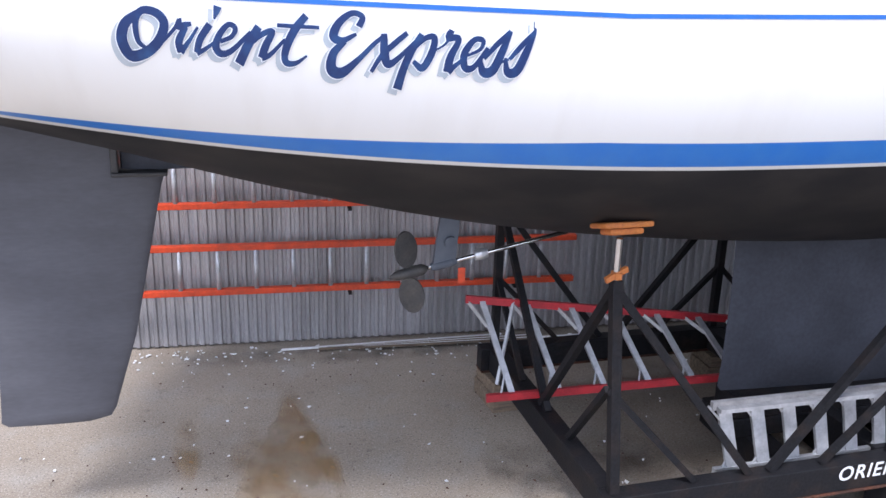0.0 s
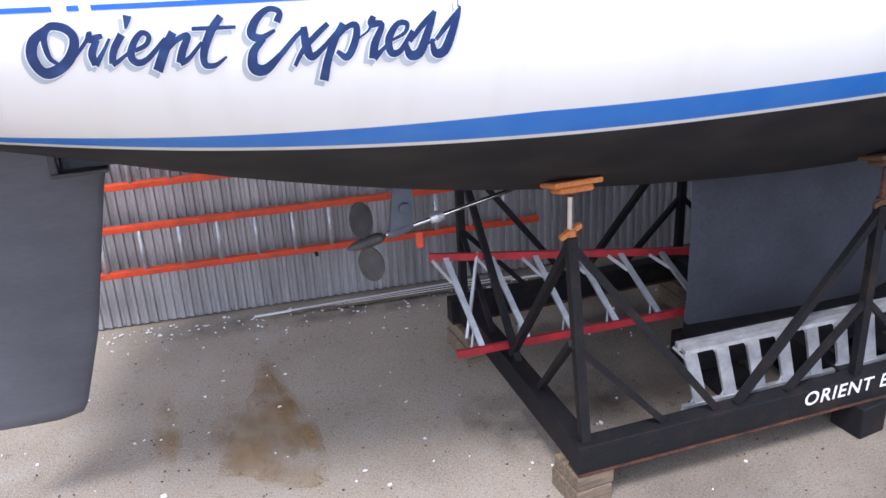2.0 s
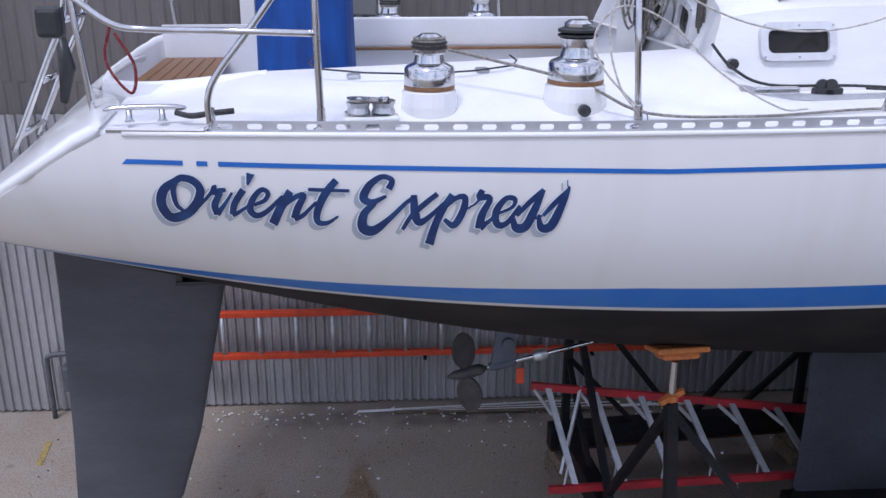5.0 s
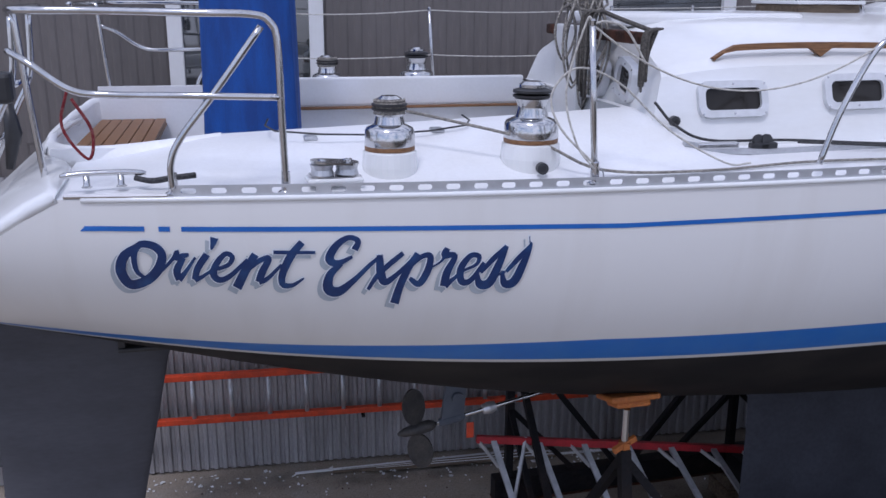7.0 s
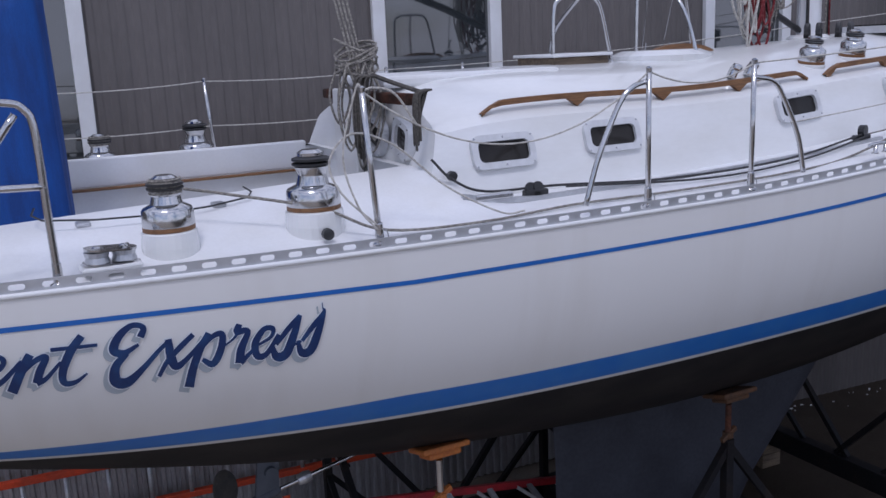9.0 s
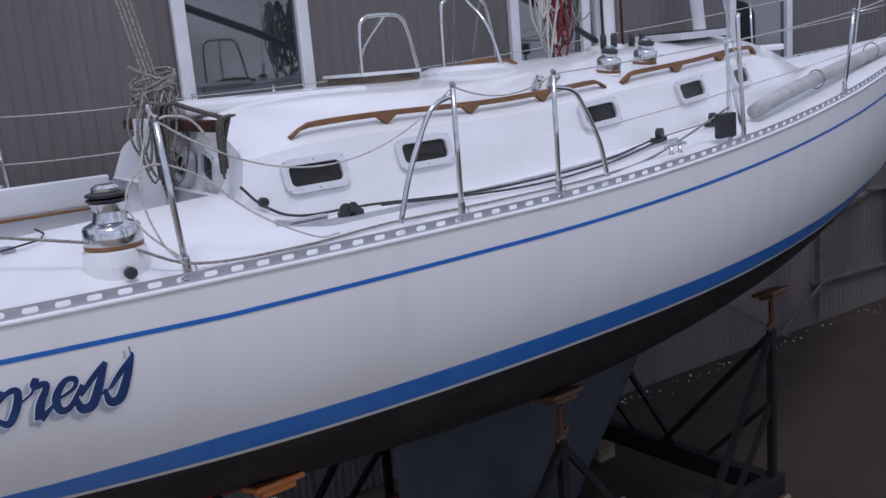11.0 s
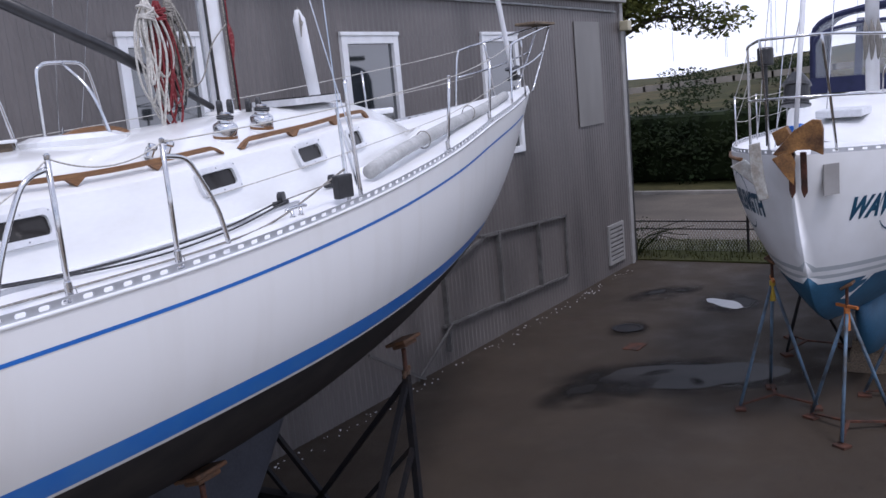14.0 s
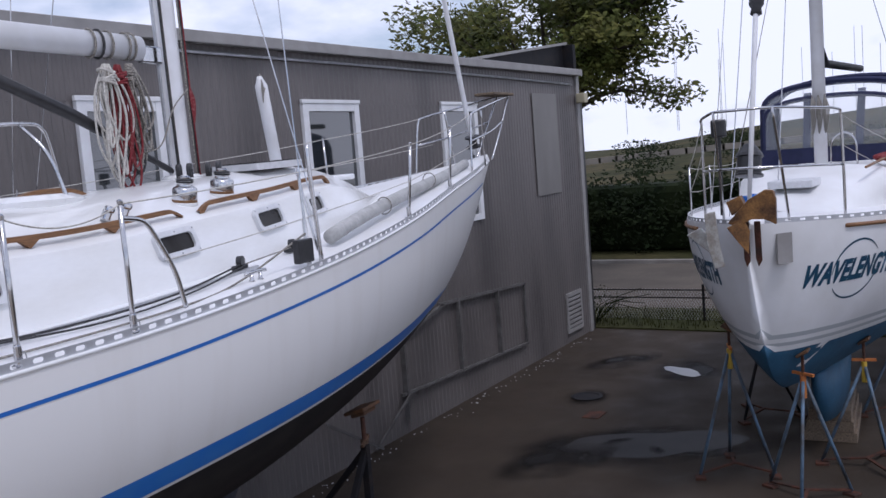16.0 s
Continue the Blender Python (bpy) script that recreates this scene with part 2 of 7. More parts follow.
def smooth_path(pts, n=8):
    """Catmull-Rom points through the given ones."""
    p = [Vector(q) for q in pts]
    p = [p[0] * 2 - p[1]] + p + [p[-1] * 2 - p[-2]]
    out = []
    for i in range(1, len(p) - 2):
        for k in range(n):
            t = k / n
            out.append(0.5 * (2 * p[i] + (p[i + 1] - p[i - 1]) * t + (2 * p[i - 1] - 5 * p[i] + 4 * p[i + 1] - p[i + 2]) * t * t
                              + (3 * p[i] - p[i - 1] - 3 * p[i + 1] + p[i + 2]) * t ** 3))
    return out + [p[-2]]


def lathe(bm, profile, seg=20, m=None):
    """A turned body from (radius, height) pairs."""
    rings = []
    for r, z in profile:
        rings.append([bm.verts.new((r * math.cos(2 * math.pi * k / seg), r * math.sin(2 * math.pi * k / seg), z)) for k in range(seg)])
    for a, b in zip(rings, rings[1:]):
        for k in range(seg):
            bm.faces.new((a[k], a[(k + 1) % seg], b[(k + 1) % seg], b[k]))
    bm.faces.new(rings[0][::-1])
    bm.faces.new(rings[-1])
    if m:
        bmesh.ops.transform(bm, matrix=m, verts=[v for r in rings for v in r])
    return bm


def prism(bm, outline, depth, m=None):
    """A plate: an outline in x and z, thick along y."""
    a = [bm.verts.new((x, -depth / 2, z)) for x, z in outline]
    b = [bm.verts.new((x, depth / 2, z)) for x, z in outline]
    bm.faces.new(a)
    bm.faces.new(b[::-1])
    for k in range(len(a)):
        j = (k + 1) % len(a)
        bm.faces.new((a[k], b[k], b[j], a[j]))
    if m:
        bmesh.ops.transform(bm, matrix=m, verts=a + b)
    return bm


def interp(x, xs, ys):
    return float(np.interp(x, xs, ys))


def spline(xs, ys):
    """A smooth curve through points (Hermite, finite differences)."""
    xs, ys = np.array(xs, float), np.array(ys, float)
    d = np.gradient(ys, xs)

    def f(x):
        x = min(max(x, xs[0]), xs[-1])
        i = min(max(int(np.searchsorted(xs, x) - 1), 0), len(xs) - 2)
        hh = xs[i + 1] - xs[i]
        t = (x - xs[i]) / hh
        return float((2 * t**3 - 3 * t**2 + 1) * ys[i] + (t**3 - 2 * t**2 + t) * hh * d[i] + (-2 * t**3 + 3 * t**2) * ys[i + 1] + (t**3 - t**2) * hh * d[i + 1])

    return f


# ---- ground ----
WALL_Y = 6.75
bm = bmesh.new()
v = [bm.verts.new(p) for p in ((-60, -60, 0), (400, -60, 0), (400, 400, 0), (-60, 400, 0))]
bm.faces.new(v)
tagged(part("ground", bm, M_CONCRETE), "stained grey concrete yard with grit, oil marks and painted-in shade", "ground", kind="structure")


# ---- building ----
def corrugated(bm, x0, x1, z0, z1, y, pitch, depth, ends=0.0):
    """A ribbed sheet facing -y."""
    n = int((x1 - x0) / pitch)
    prof = [(0, 0), (0.18, 0), (0.32, 1), (0.68, 1), (0.82, 0)]
    xs = [(x0 + (i + u) * (x1 - x0) / n, d) for i in range(n) for u, d in prof] + [(x1, 0)]
    lo = [bm.verts.new((x, y - d * depth, z0)) for x, d in xs]
    hi = [bm.verts.new((x, y - d * depth, z1)) for x, d in xs]
    for k in range(len(xs) - 1):
        bm.faces.new((lo[k], lo[k + 1], hi[k + 1], hi[k]))
    return bm


WIN = [(-1.27, -0.13), (2.09, 3.24), (5.43, 6.46), (8.70, 9.86), (12.06, 13.18)]
WIN_Z0, WIN_Z1 = 2.85, 4.74
GUT_Z, CORNER_X = 5.38, 17.6
wall = empty("wall_building")
tagged(wall, "grey corrugated steel wall of a boatyard shed", "wall", kind="structure")
edges = [-14.0] + [e for w in WIN for e in w] + [CORNER_X]
bm = bmesh.new()
corrugated(bm, -14, CORNER_X, WIN_Z1, GUT_Z, WALL_Y, 0.11, 0.007)
for a, b in zip(edges[::2], edges[1::2]):
    corrugated(bm, a, b, WIN_Z0, WIN_Z1, WALL_Y, 0.11, 0.007)
corrugated(bm, -14, CORNER_X, 0.0, WIN_Z0, WALL_Y, 0.11, 0.007)
part("cladding", bm, M_WALL, wall)
bm = bmesh.new()
corrugated(bm, -14, 4.6, 0.02, 2.6, WALL_Y - 0.022, 0.075, 0.02)
part("lower_cladding", bm, M_WALL_LOW, wall, "bright galvanised corrugated sheets")
bm = box(-14, CORNER_X, WALL_Y + 0.16, WALL_Y + 0.26, 0, GUT_Z)
add_box(bm, CORNER_X - 0.02, CORNER_X + 0.08, WALL_Y - 0.03, WALL_Y + 14, 0, GUT_Z)
part("backing_wall", bm, M_GREYTRIM, wall)
bm = box(-14, CORNER_X + 0.1, WALL_Y - 0.14, WALL_Y - 0.02, GUT_Z - 0.02, GUT_Z + 0.11, 0.01)
part("gutter", bm, M_GREYTRIM, wall, "grey metal roof gutter")
bm = bmesh.new()
beam(bm, (-14, WALL_Y - 0.12, GUT_Z + 0.12), (-14, WALL_Y + 7, GUT_Z + 0.9), 0.02, 0.02)
v = [bm.verts.new(p) for p in ((-14, WALL_Y - 0.12, GUT_Z + 0.11), (CORNER_X, WALL_Y - 0.12, GUT_Z + 0.11), (CORNER_X, WALL_Y + 7, GUT_Z + 0.5), (-14, WALL_Y + 7, GUT_Z + 0.5))]
bm.faces.new(v)
part("roof", bm, M_GREYTRIM, wall)
bm = box(CORNER_X - 0.06, CORNER_X + 0.1, WALL_Y - 0.05, WALL_Y + 0.05, 0, GUT_Z, 0.01)
part("corner_trim", bm, M_GREYTRIM, wall)


def window(k, x0, x1):
    w = empty(f"window_{k}")
    tagged(w, "white framed fixed shed window reflecting sky", "window", kind="structure")
    z0, z1, f, y = WIN_Z0, WIN_Z1, 0.10, WALL_Y
    bm = bmesh.new()
    add_box(bm, x0 - 0.01, x0 + f, y - 0.05, y + 0.1, z0, z1, 0.006)
    add_box(bm, x1 - f, x1 + 0.01, y - 0.05, y + 0.1, z0, z1, 0.006)
    add_box(bm, x0 + f, x1 - f, y - 0.047, y + 0.1, z1 - f, z1, 0.006)
    add_box(bm, x0 + f, x1 - f, y - 0.047, y + 0.1, z0, z0 + f, 0.006)
    add_box(bm, x0 - 0.03, x1 + 0.03, y - 0.06, y - 0.02, z1, z1 + 0.05, 0.006)
    part("window_frame", bm, M_WHITE, w)
    part("pane", box(x0 + f, x1 - f, y + 0.0, y + 0.012, z0 + f, z1 - f), M_PANE, w)
    # Flat black panel stands in for the unlit room; no interior is built.
    part("dark_room_panel", box(x0 - 0.02, x1 + 0.02, y + 0.11, y + 0.15, z0, z1), M_BLACK, w)
    return w


M_PANE = material("window_glass", (0.03, 0.035, 0.04), 0.03, 0.0, (0.025, 0.03, 0.03), 1)
M_PANE.node_tree.nodes["Principled BSDF"].inputs["Specular IOR Level"].default_value = 1.0
M_PANE.node_tree.nodes["Principled BSDF"].inputs["IOR"].default_value = 1.75
for k, (a, b) in enumerate(WIN):
    window(k + 1, a, b)

# ---- the sailboat ----
boat = empty("sailboat", pose(0, 4.33, 0, 0, 0, 3.0))
tagged(boat, "white racing sailboat with blue boot stripe standing in a steel cradle", "sailboat")
SX = [-2.7, -1.3, 0.67, 2.0, 2.7, 4.2, 6.0, 7.4, 8.8, 9.95]
sheer_b = spline(SX, [1.12, 1.39, 1.54, 1.58, 1.57, 1.49, 1.17, 0.80, 0.40, 0.03])
cove_z = spline(SX, [3.055, 3.06, 3.075, 3.09, 3.10, 3.175, 3.305, 3.435, 3.555, 3.665])
sheer_z = spline(SX, [3.235, 3.237, 3.227, 3.238, 3.248, 3.33, 3.478, 3.62, 3.74, 3.85])
keel_z = spline([-2.7, -2.3, -1.97, -1.3, -0.5, 0.5, 2.0, 3.5, 5.0, 6.0, 7.0, 8.2, 8.75, 9.3, 9.95],
                [2.62, 2.55, 2.46, 2.28, 2.05, 1.82, 1.63, 1.57, 1.66, 1.78, 1.97, 2.34, 2.64, 3.1, 3.80])
sec_n = spline([-2.7, -1.0, 3.0, 6.0, 8.5, 9.95], [2.2, 2.5, 2.7, 2.6, 2.0, 1.5])
sec_m = spline([-2.7, -1.0, 3.0, 6.0, 8.5, 9.95], [1.7, 1.5, 1.35, 1.3, 1.2, 1.05])


def half(x, z):
    s, k = sheer_z(x), keel_z(x)
    u = min(max((s - z) / (s - k), 0), 1)
    return sheer_b(x) * (1 - u ** sec_n(x)) ** (1 / sec_m(x))


def hull_point(x, z, out=0.0):
    """A point on the near side of the hull, out metres off its skin."""
    return Vector((x, -half(x, z) - out, z))


def hull_material():
    m = bpy.data.materials.new("hull_paint")
    m.use_nodes = True
    n, l = m.node_tree.nodes, m.node_tree.links
    p = n["Principled BSDF"]
    tc, sep = n.new("ShaderNodeTexCoord"), n.new("ShaderNodeSeparateXYZ")
    l.new(tc.outputs["Object"], sep.inputs["Vector"])
    rel = n.new("ShaderNodeMath")
    rel.operation = "MULTIPLY_ADD"
    rel.inputs[1].default_value, rel.inputs[2].default_value = -0.008, -2.372
    l.new(sep.outputs["X"], rel.inputs[0])
    aft, aft2, lift = (n.new("ShaderNodeMath") for _ in range(3))
    aft.operation, aft2.operation, lift.operation = "SUBTRACT", "MAXIMUM", "MULTIPLY"
    aft.inputs[0].default_value, aft2.inputs[1].default_value = 1.6, 0.0
    l.new(sep.outputs["X"], aft.inputs[1])
    l.new(aft.outputs["Value"], aft2.inputs[0])
    l.new(aft2.outputs["Value"], lift.inputs[0])
    l.new(aft2.outputs["Value"], lift.inputs[1])
    sweep = n.new("ShaderNodeMath")
    sweep.operation = "MULTIPLY_ADD"
    sweep.inputs[1].default_value = -0.02
    l.new(lift.outputs["Value"], sweep.inputs[0])
    l.new(rel.outputs["Value"], sweep.inputs[2])
    hgt = n.new("ShaderNodeMath")
    l.new(sep.outputs["Z"], hgt.inputs[0])
    l.new(sweep.outputs["Value"], hgt.inputs[1])

    def step(at, soft=0.002):
        r = n.new("ShaderNodeMapRange")
        r.inputs["From Min"].default_value, r.inputs["From Max"].default_value = at - soft, at + soft
        l.new(hgt.outputs["Value"], r.inputs["Value"])
        return r.outputs["Result"]

    def noise(scale, stretch, lo, hi):
        t, mp, r = n.new("ShaderNodeTexNoise"), n.new("ShaderNodeMapping"), n.new("ShaderNodeMapRange")
        mp.inputs["Scale"].default_value = stretch
        t.inputs["Scale"].default_value, t.inputs["Detail"].default_value = scale, 6
        r.inputs["From Min"].default_value, r.inputs["From Max"].default_value = lo, hi
        l.new(tc.outputs["Object"], mp.inputs["Vector"])
        l.new(mp.outputs["Vector"], t.inputs["Vector"])
        l.new(t.outputs["Fac"], r.inputs["Value"])
        return r.outputs["Result"]

    def blend(a, b, fac):
        x = n.new("ShaderNodeMix")
        x.data_type = "RGBA"
        for key, c in (("A", a), ("B", b)):
            if isinstance(c, tuple):
                x.inputs[key].default_value = (*c, 1)
            else:
                l.new(c, x.inputs[key])
        l.new(fac, x.inputs["Factor"])
        return x.outputs["Result"]

    bottom = blend((0.017, 0.0165, 0.018), (0.032, 0.029, 0.028), noise(3, (1, 1, 2), 0.4, 0.75))
    white = blend((0.76, 0.755, 0.74), (0.70, 0.685, 0.655), noise(1.6, (3, 1, 0.4), 0.5, 0.9))
    blue = blend((0.020, 0.155, 0.52), (0.035, 0.18, 0.52), noise(6, (1, 1, 1), 0.4, 0.7))
    c = blend(bottom, (0.62, 0.62, 0.6), step(0.0))
    c = blend(c, blue, step(0.02))
    tap, wide = n.new("ShaderNodeMapRange"), n.new("ShaderNodeMath")
    tap.inputs["From Min"].default_value, tap.inputs["From Max"].default_value = -2.2, 0.8
    tap.inputs["To Min"].default_value, tap.inputs["To Max"].default_value = 0.025, 0.145
    l.new(sep.outputs["X"], tap.inputs["Value"])
    wide.operation = "SUBTRACT"
    l.new(hgt.outputs["Value"], wide.inputs[0])
    l.new(tap.outputs["Result"], wide.inputs[1])
    top = n.new("ShaderNodeMapRange")
    top.inputs["From Min"].default_value, top.inputs["From Max"].default_value = -0.002, 0.002
    l.new(wide.outputs["Value"], top.inputs["Value"])
    c = blend(c, white, top.outputs["Result"])
    l.new(c, p.inputs["Base Color"])
    r = n.new("ShaderNodeMapRange")
    l.new(step(0.0), r.inputs["Value"])
    r.inputs["To Min"].default_value, r.inputs["To Max"].default_value = 0.6, 0.3
    l.new(r.outputs["Result"], p.inputs["Roughness"])
    sheen = n.new("ShaderNodeMapRange")
    l.new(step(0.0), sheen.inputs["Value"])
    sheen.inputs["To Min"].default_value, sheen.inputs["To Max"].default_value = 0.15, 0.5
    l.new(sheen.outputs["Result"], p.inputs["Specular IOR Level"])
    return m


M_HULL = hull_material()
bm = bmesh.new()
stations = [-2.7 + 12.65 * i / 90 for i in range(91)]
rows = []
for x in stations:
    s, k = sheer_z(x), keel_z(x)
    zs = [s - (s - k) * math.sin(math.pi / 2 * j / 26) ** 1.15 for j in range(27)]
    near = [bm.verts.new((x, -half(x, z), z)) for z in zs[:-1]]
    keel = bm.verts.new((x, 0, k))
    far = [bm.verts.new((x, half(x, z), z)) for z in zs[:-1]]
    rows.append(near + [keel] + far[::-1])
for a, b in zip(rows, rows[1:]):
    for k in range(len(a) - 1):
        bm.faces.new((a[k], a[k + 1], b[k + 1], b[k]))
bm.faces.new(rows[-1])
cut = bmesh.ops.bisect_plane(bm, geom=bm.verts[:] + bm.edges[:] + bm.faces[:], plane_co=(-1.30, 0, 3.25), plane_no=(-0.533, 0, 0.846), clear_outer=False)
gone = [f for f in bm.faces if f.calc_center_median().x < -1.1 and (f.calc_center_median() - Vector((-1.30, 0, 3.25))).dot(Vector((-0.533, 0, 0.846))) > 0]
bmesh.ops.delete(bm, geom=gone, context="FACES")
rim = [e for e in bm.edges if e.is_boundary and all(v.co.x < -1.15 and abs((v.co - Vector((-1.30, 0, 3.25))).dot(Vector((-0.533, 0, 0.846)))) < 0.004 for v in e.verts)]
fill = bmesh.ops.contextual_create(bm, geom=rim)
hull = part("hull", bm, M_HULL, boat, "white topsides, blue boot stripe, black bottom paint", smooth=True)
hull.modifiers.new("edges", "EDGE_SPLIT").split_angle = radians(38)


# rudder, skeg, keel, shaft
def foil(bm, sections, seg=14):
    """A fin lofted from (leading x, trailing x, z, thickness, y)."""
    rings = []
    for x0, x1, z, th, y in sections:
        ring = []
        for k in range(seg * 2):
            a = math.pi * 2 * k / (seg * 2)
            u = 0.5 - 0.5 * math.cos(a)
            t = th * 1.48 * (math.sqrt(u) * 0.99 - 0.42 * u - 1.18 * u * u + 0.95 * u**3 - 0.33 * u**4) / 0.75
            ring.append(bm.verts.new((x0 + (x1 - x0) * u, y + (t if a <= math.pi else -t) * 0.5, z)))
        rings.append(ring)
    for a, b in zip(rings, rings[1:]):
        for k in range(len(a)):
            j = (k + 1) % len(a)
            bm.faces.new((a[k], a[j], b[j], b[k]))
    bm.faces.new(rings[0])
    bm.faces.new(rings[-1][::-1])
    return bm


bm = foil(bmesh.new(), [(-1.09, -1.985, 2.50, 0.145, 0), (-1.09, -1.985, 2.119, 0.145, 0)])
for v in bm.verts:
    v.co.x = min(v.co.x, -1.345)
upper = bm
bm = foil(bmesh.new(), [(-1.09, -1.985, 2.12, 0.145, 0), (-1.11, -1.99, 2.06, 0.15, 0), (-1.30, -2.02, 1.2, 0.12, 0), (-1.44, -2.05, 0.76, 0.10, 0),
          (-1.47, -2.055, 0.71, 0.09, 0), (-1.57, -2.02, 0.685, 0.04, 0)])
rudder = part("rudder", bm, M_RUDDER, boat, "dark slate spade rudder", smooth=True)
rudder.modifiers.new("edges", "EDGE_SPLIT").split_angle = radians(40)
head = part("rudder_head", upper, M_RUDDER, rudder, smooth=True)
head.modifiers.new("edges", "EDGE_SPLIT").split_angle = radians(30)
bm = foil(bmesh.new(), [(0.1, -1.31, 2.46, 0.30, 0), (-0.15, -1.31, 2.20, 0.18, 0), (-0.55, -1.31, 2.16, 0.13, 0), (-0.95, -1.31, 2.152, 0.10, 0)])
part("skeg", bm, M_ANTIFOUL, boat, smooth=True)
bm = box(-1.355, -1.315, -0.07, 0.07, 2.13, 2.46, 0.008)
add_box(bm, -1.355, -1.07, -0.085, 0.085, 2.124, 2.148, 0.008)
part("rudder_bearing", bm, M_BLACK, boat)
bm = foil(bmesh.new(), [(5.05, 2.42, 1.95, 0.34, 0), (4.95, 2.42, 1.62, 0.26, 0), (4.62, 2.44, 1.2, 0.24, 0), (4.2, 2.44, 0.70, 0.22, 0), (4.1, 2.43, 0.53, 0.20, 0), (4.0, 2.46, 0.49, 0.14, 0)], 18)
keel_fin = part("keel", bm, M_ANTIFOUL, boat, "slate painted fin keel", smooth=True)
keel_fin.modifiers.new("edges", "EDGE_SPLIT").split_angle = radians(45)
M_STRUT = material("grey_strut_paint", (0.09, 0.105, 0.13), 0.6, 0, (0.06, 0.07, 0.09), 9)
bm = tube(bmesh.new(), [(0.30, 0, 1.485), (1.30, 0, 1.70)], 0.0135, 10)
shaft = part("propeller_shaft", bm, M_STEEL, boat, "bright steel propeller shaft", smooth=True)
bm = lathe(bmesh.new(), [(0.004, -0.045), (0.03, -0.04), (0.037, 0), (0.03, 0.04), (0.004, 0.045)], 14, pose(0.70, 0, 1.571, 0, 78, 0))
part("zinc", bm, M_ALU, shaft, "grey zinc anode")
bm = bmesh.new()
prism(bm, [(0.40, 1.49), (0.54, 1.53), (0.56, 1.82), (0.44, 1.82)], 0.035)
lathe(bm, [(0.02, -0.08), (0.029, -0.05), (0.029, 0.05), (0.02, 0.08)], 14, pose(0.47, 0, 1.521, 0, 78, 0))
part("shaft_strut", bm, M_STRUT, boat, "grey shaft strut")
bm = lathe(bmesh.new(), [(0.002, 0.012), (0.034, 0.01), (0.036, -0.012)], 16, pose(0.50, -0.03, 1.665, 90, 0, 0))
part("strut_anode", bm, M_STRUT, boat)
bm = lathe(bmesh.new(), [(0.008, -0.13), (0.026, -0.09), (0.037, 0.0), (0.034, 0.07), (0.02, 0.10)], 16)
prop = part("propeller", bm, M_BRONZE, boat, "dull two-bladed folding propeller", smooth=True)
prop.matrix_local = pose(0.27, 0, 1.478, 0, 78, 0)
for turn in (0, 180):
    bm = bmesh.new()
    prism(bm, [(0.078 * math.cos(t), 0.145 + 0.115 * math.sin(t)) for t in [2 * math.pi * k / 22 for k in range(22)]], 0.014)
    ob = part("blade", bm, M_BRONZE, prop)
    ob.matrix_local = pose(0, 0, -0.01, 0, -78, 0) @ pose(0, 0, 0, 0, -8 + turn, 0) @ pose(0, 0, 0, 0, 0, 24)

# ---- deck ----
CK0, CK1, CKW = -1.425, 1.10, 0.75


def deck_z(x, y):
    b, s = sheer_b(x), sheer_z(x)
    u = min(abs(y) / b, 1)
    aft = min(max((1.55 - x) / 0.45, 0), 1)
    aft = aft * aft * (3 - 2 * aft)
    w = min(max((b - abs(y)) / (b - CKW), 0), 1)
    return s + (1 - aft) * 0.085 * (1 - u * u) + aft * min(max(0.165 + 0.045 * x, 0.11), 0.22) * (w * w * (3 - 2 * w)) * min(max((x + 1.5) / 0.7, 0.25), 1)


bm = bmesh.new()
xs = sorted(set([round(-1.425 + 0.08 * i, 3) for i in range(142)] + [CK0, CK1, 9.94]))
xs = [x for x in xs if -1.345 <= x <= 9.94]
rows = []
for x in xs:
    b = sheer_b(x)
    ys = [-b + (b - CKW) * i / 8 for i in range(9)] + [-CKW + 2 * CKW * i / 10 for i in range(1, 10)] + [CKW + (b - CKW) * i / 8 for i in range(9)] if b > CKW + 0.05 else [-b + 2 * b * i / 26 for i in range(27)]
    rows.append([bm.verts.new((x, y, deck_z(x, y))) for y in ys])
for i in range(len(xs) - 1):
    for k in range(26):
        if CK0 - 0.001 <= xs[i] < CK1 - 0.001 and 8 <= k < 18:
            continue
        bm.faces.new((rows[i][k], rows[i][k + 1], rows[i + 1][k + 1], rows[i + 1][k]))
deck = part("deck", bm, M_DECK, boat, "white moulded deck", smooth=True)
bm = bmesh.new()
zt = 3.32
add_box(bm, CK0 - 0.02, CK1 + 0.02, -CKW - 0.03, -CKW, 2.7, zt)
add_box(bm, CK0 - 0.02, CK1 + 0.1, CKW, CKW + 0.03, 2.7, 3.43)
add_box(bm, CK0 - 0.03, CK0, -CKW, CKW, 2.7, 3.22)
add_box(bm, CK0, CK1, -CKW, -0.38, 2.7, 3.08, 0.02)
add_box(bm, CK0, CK1, 0.38, CKW, 2.7, 3.08, 0.02)
add_box(bm, CK0, CK1 + 0.1, -CKW, CKW, 2.66, 2.72)
part("cockpit_well", bm, M_DECK, boat)
bm = bmesh.new()
add_box(bm, -0.5, 1.08, CKW - 0.05, CKW - 0.003, 3.30, 3.47, 0.012)
part("coaming_board", bm, M_DECK, boat, "pale seat back along the far coaming")
bm = box(-0.5, 1.08, CKW - 0.09, CKW - 0.05, 3.285, 3.30, 0.004)
part("coaming_trim", bm, M_TEAK, boat, "teak trim strip")
seat = part("helm_seat", box(-1.44, -1.08, -0.44, 0.74, 3.205, 3.22, 0.004), M_TEAK, boat, "slatted teak helm seat")
for k in range(6):
    part("slat", box(-1.44 + 0.06 * k, -1.384 + 0.06 * k, -0.44, 0.74, 3.221, 3.245, 0.004), M_TEAK, seat)

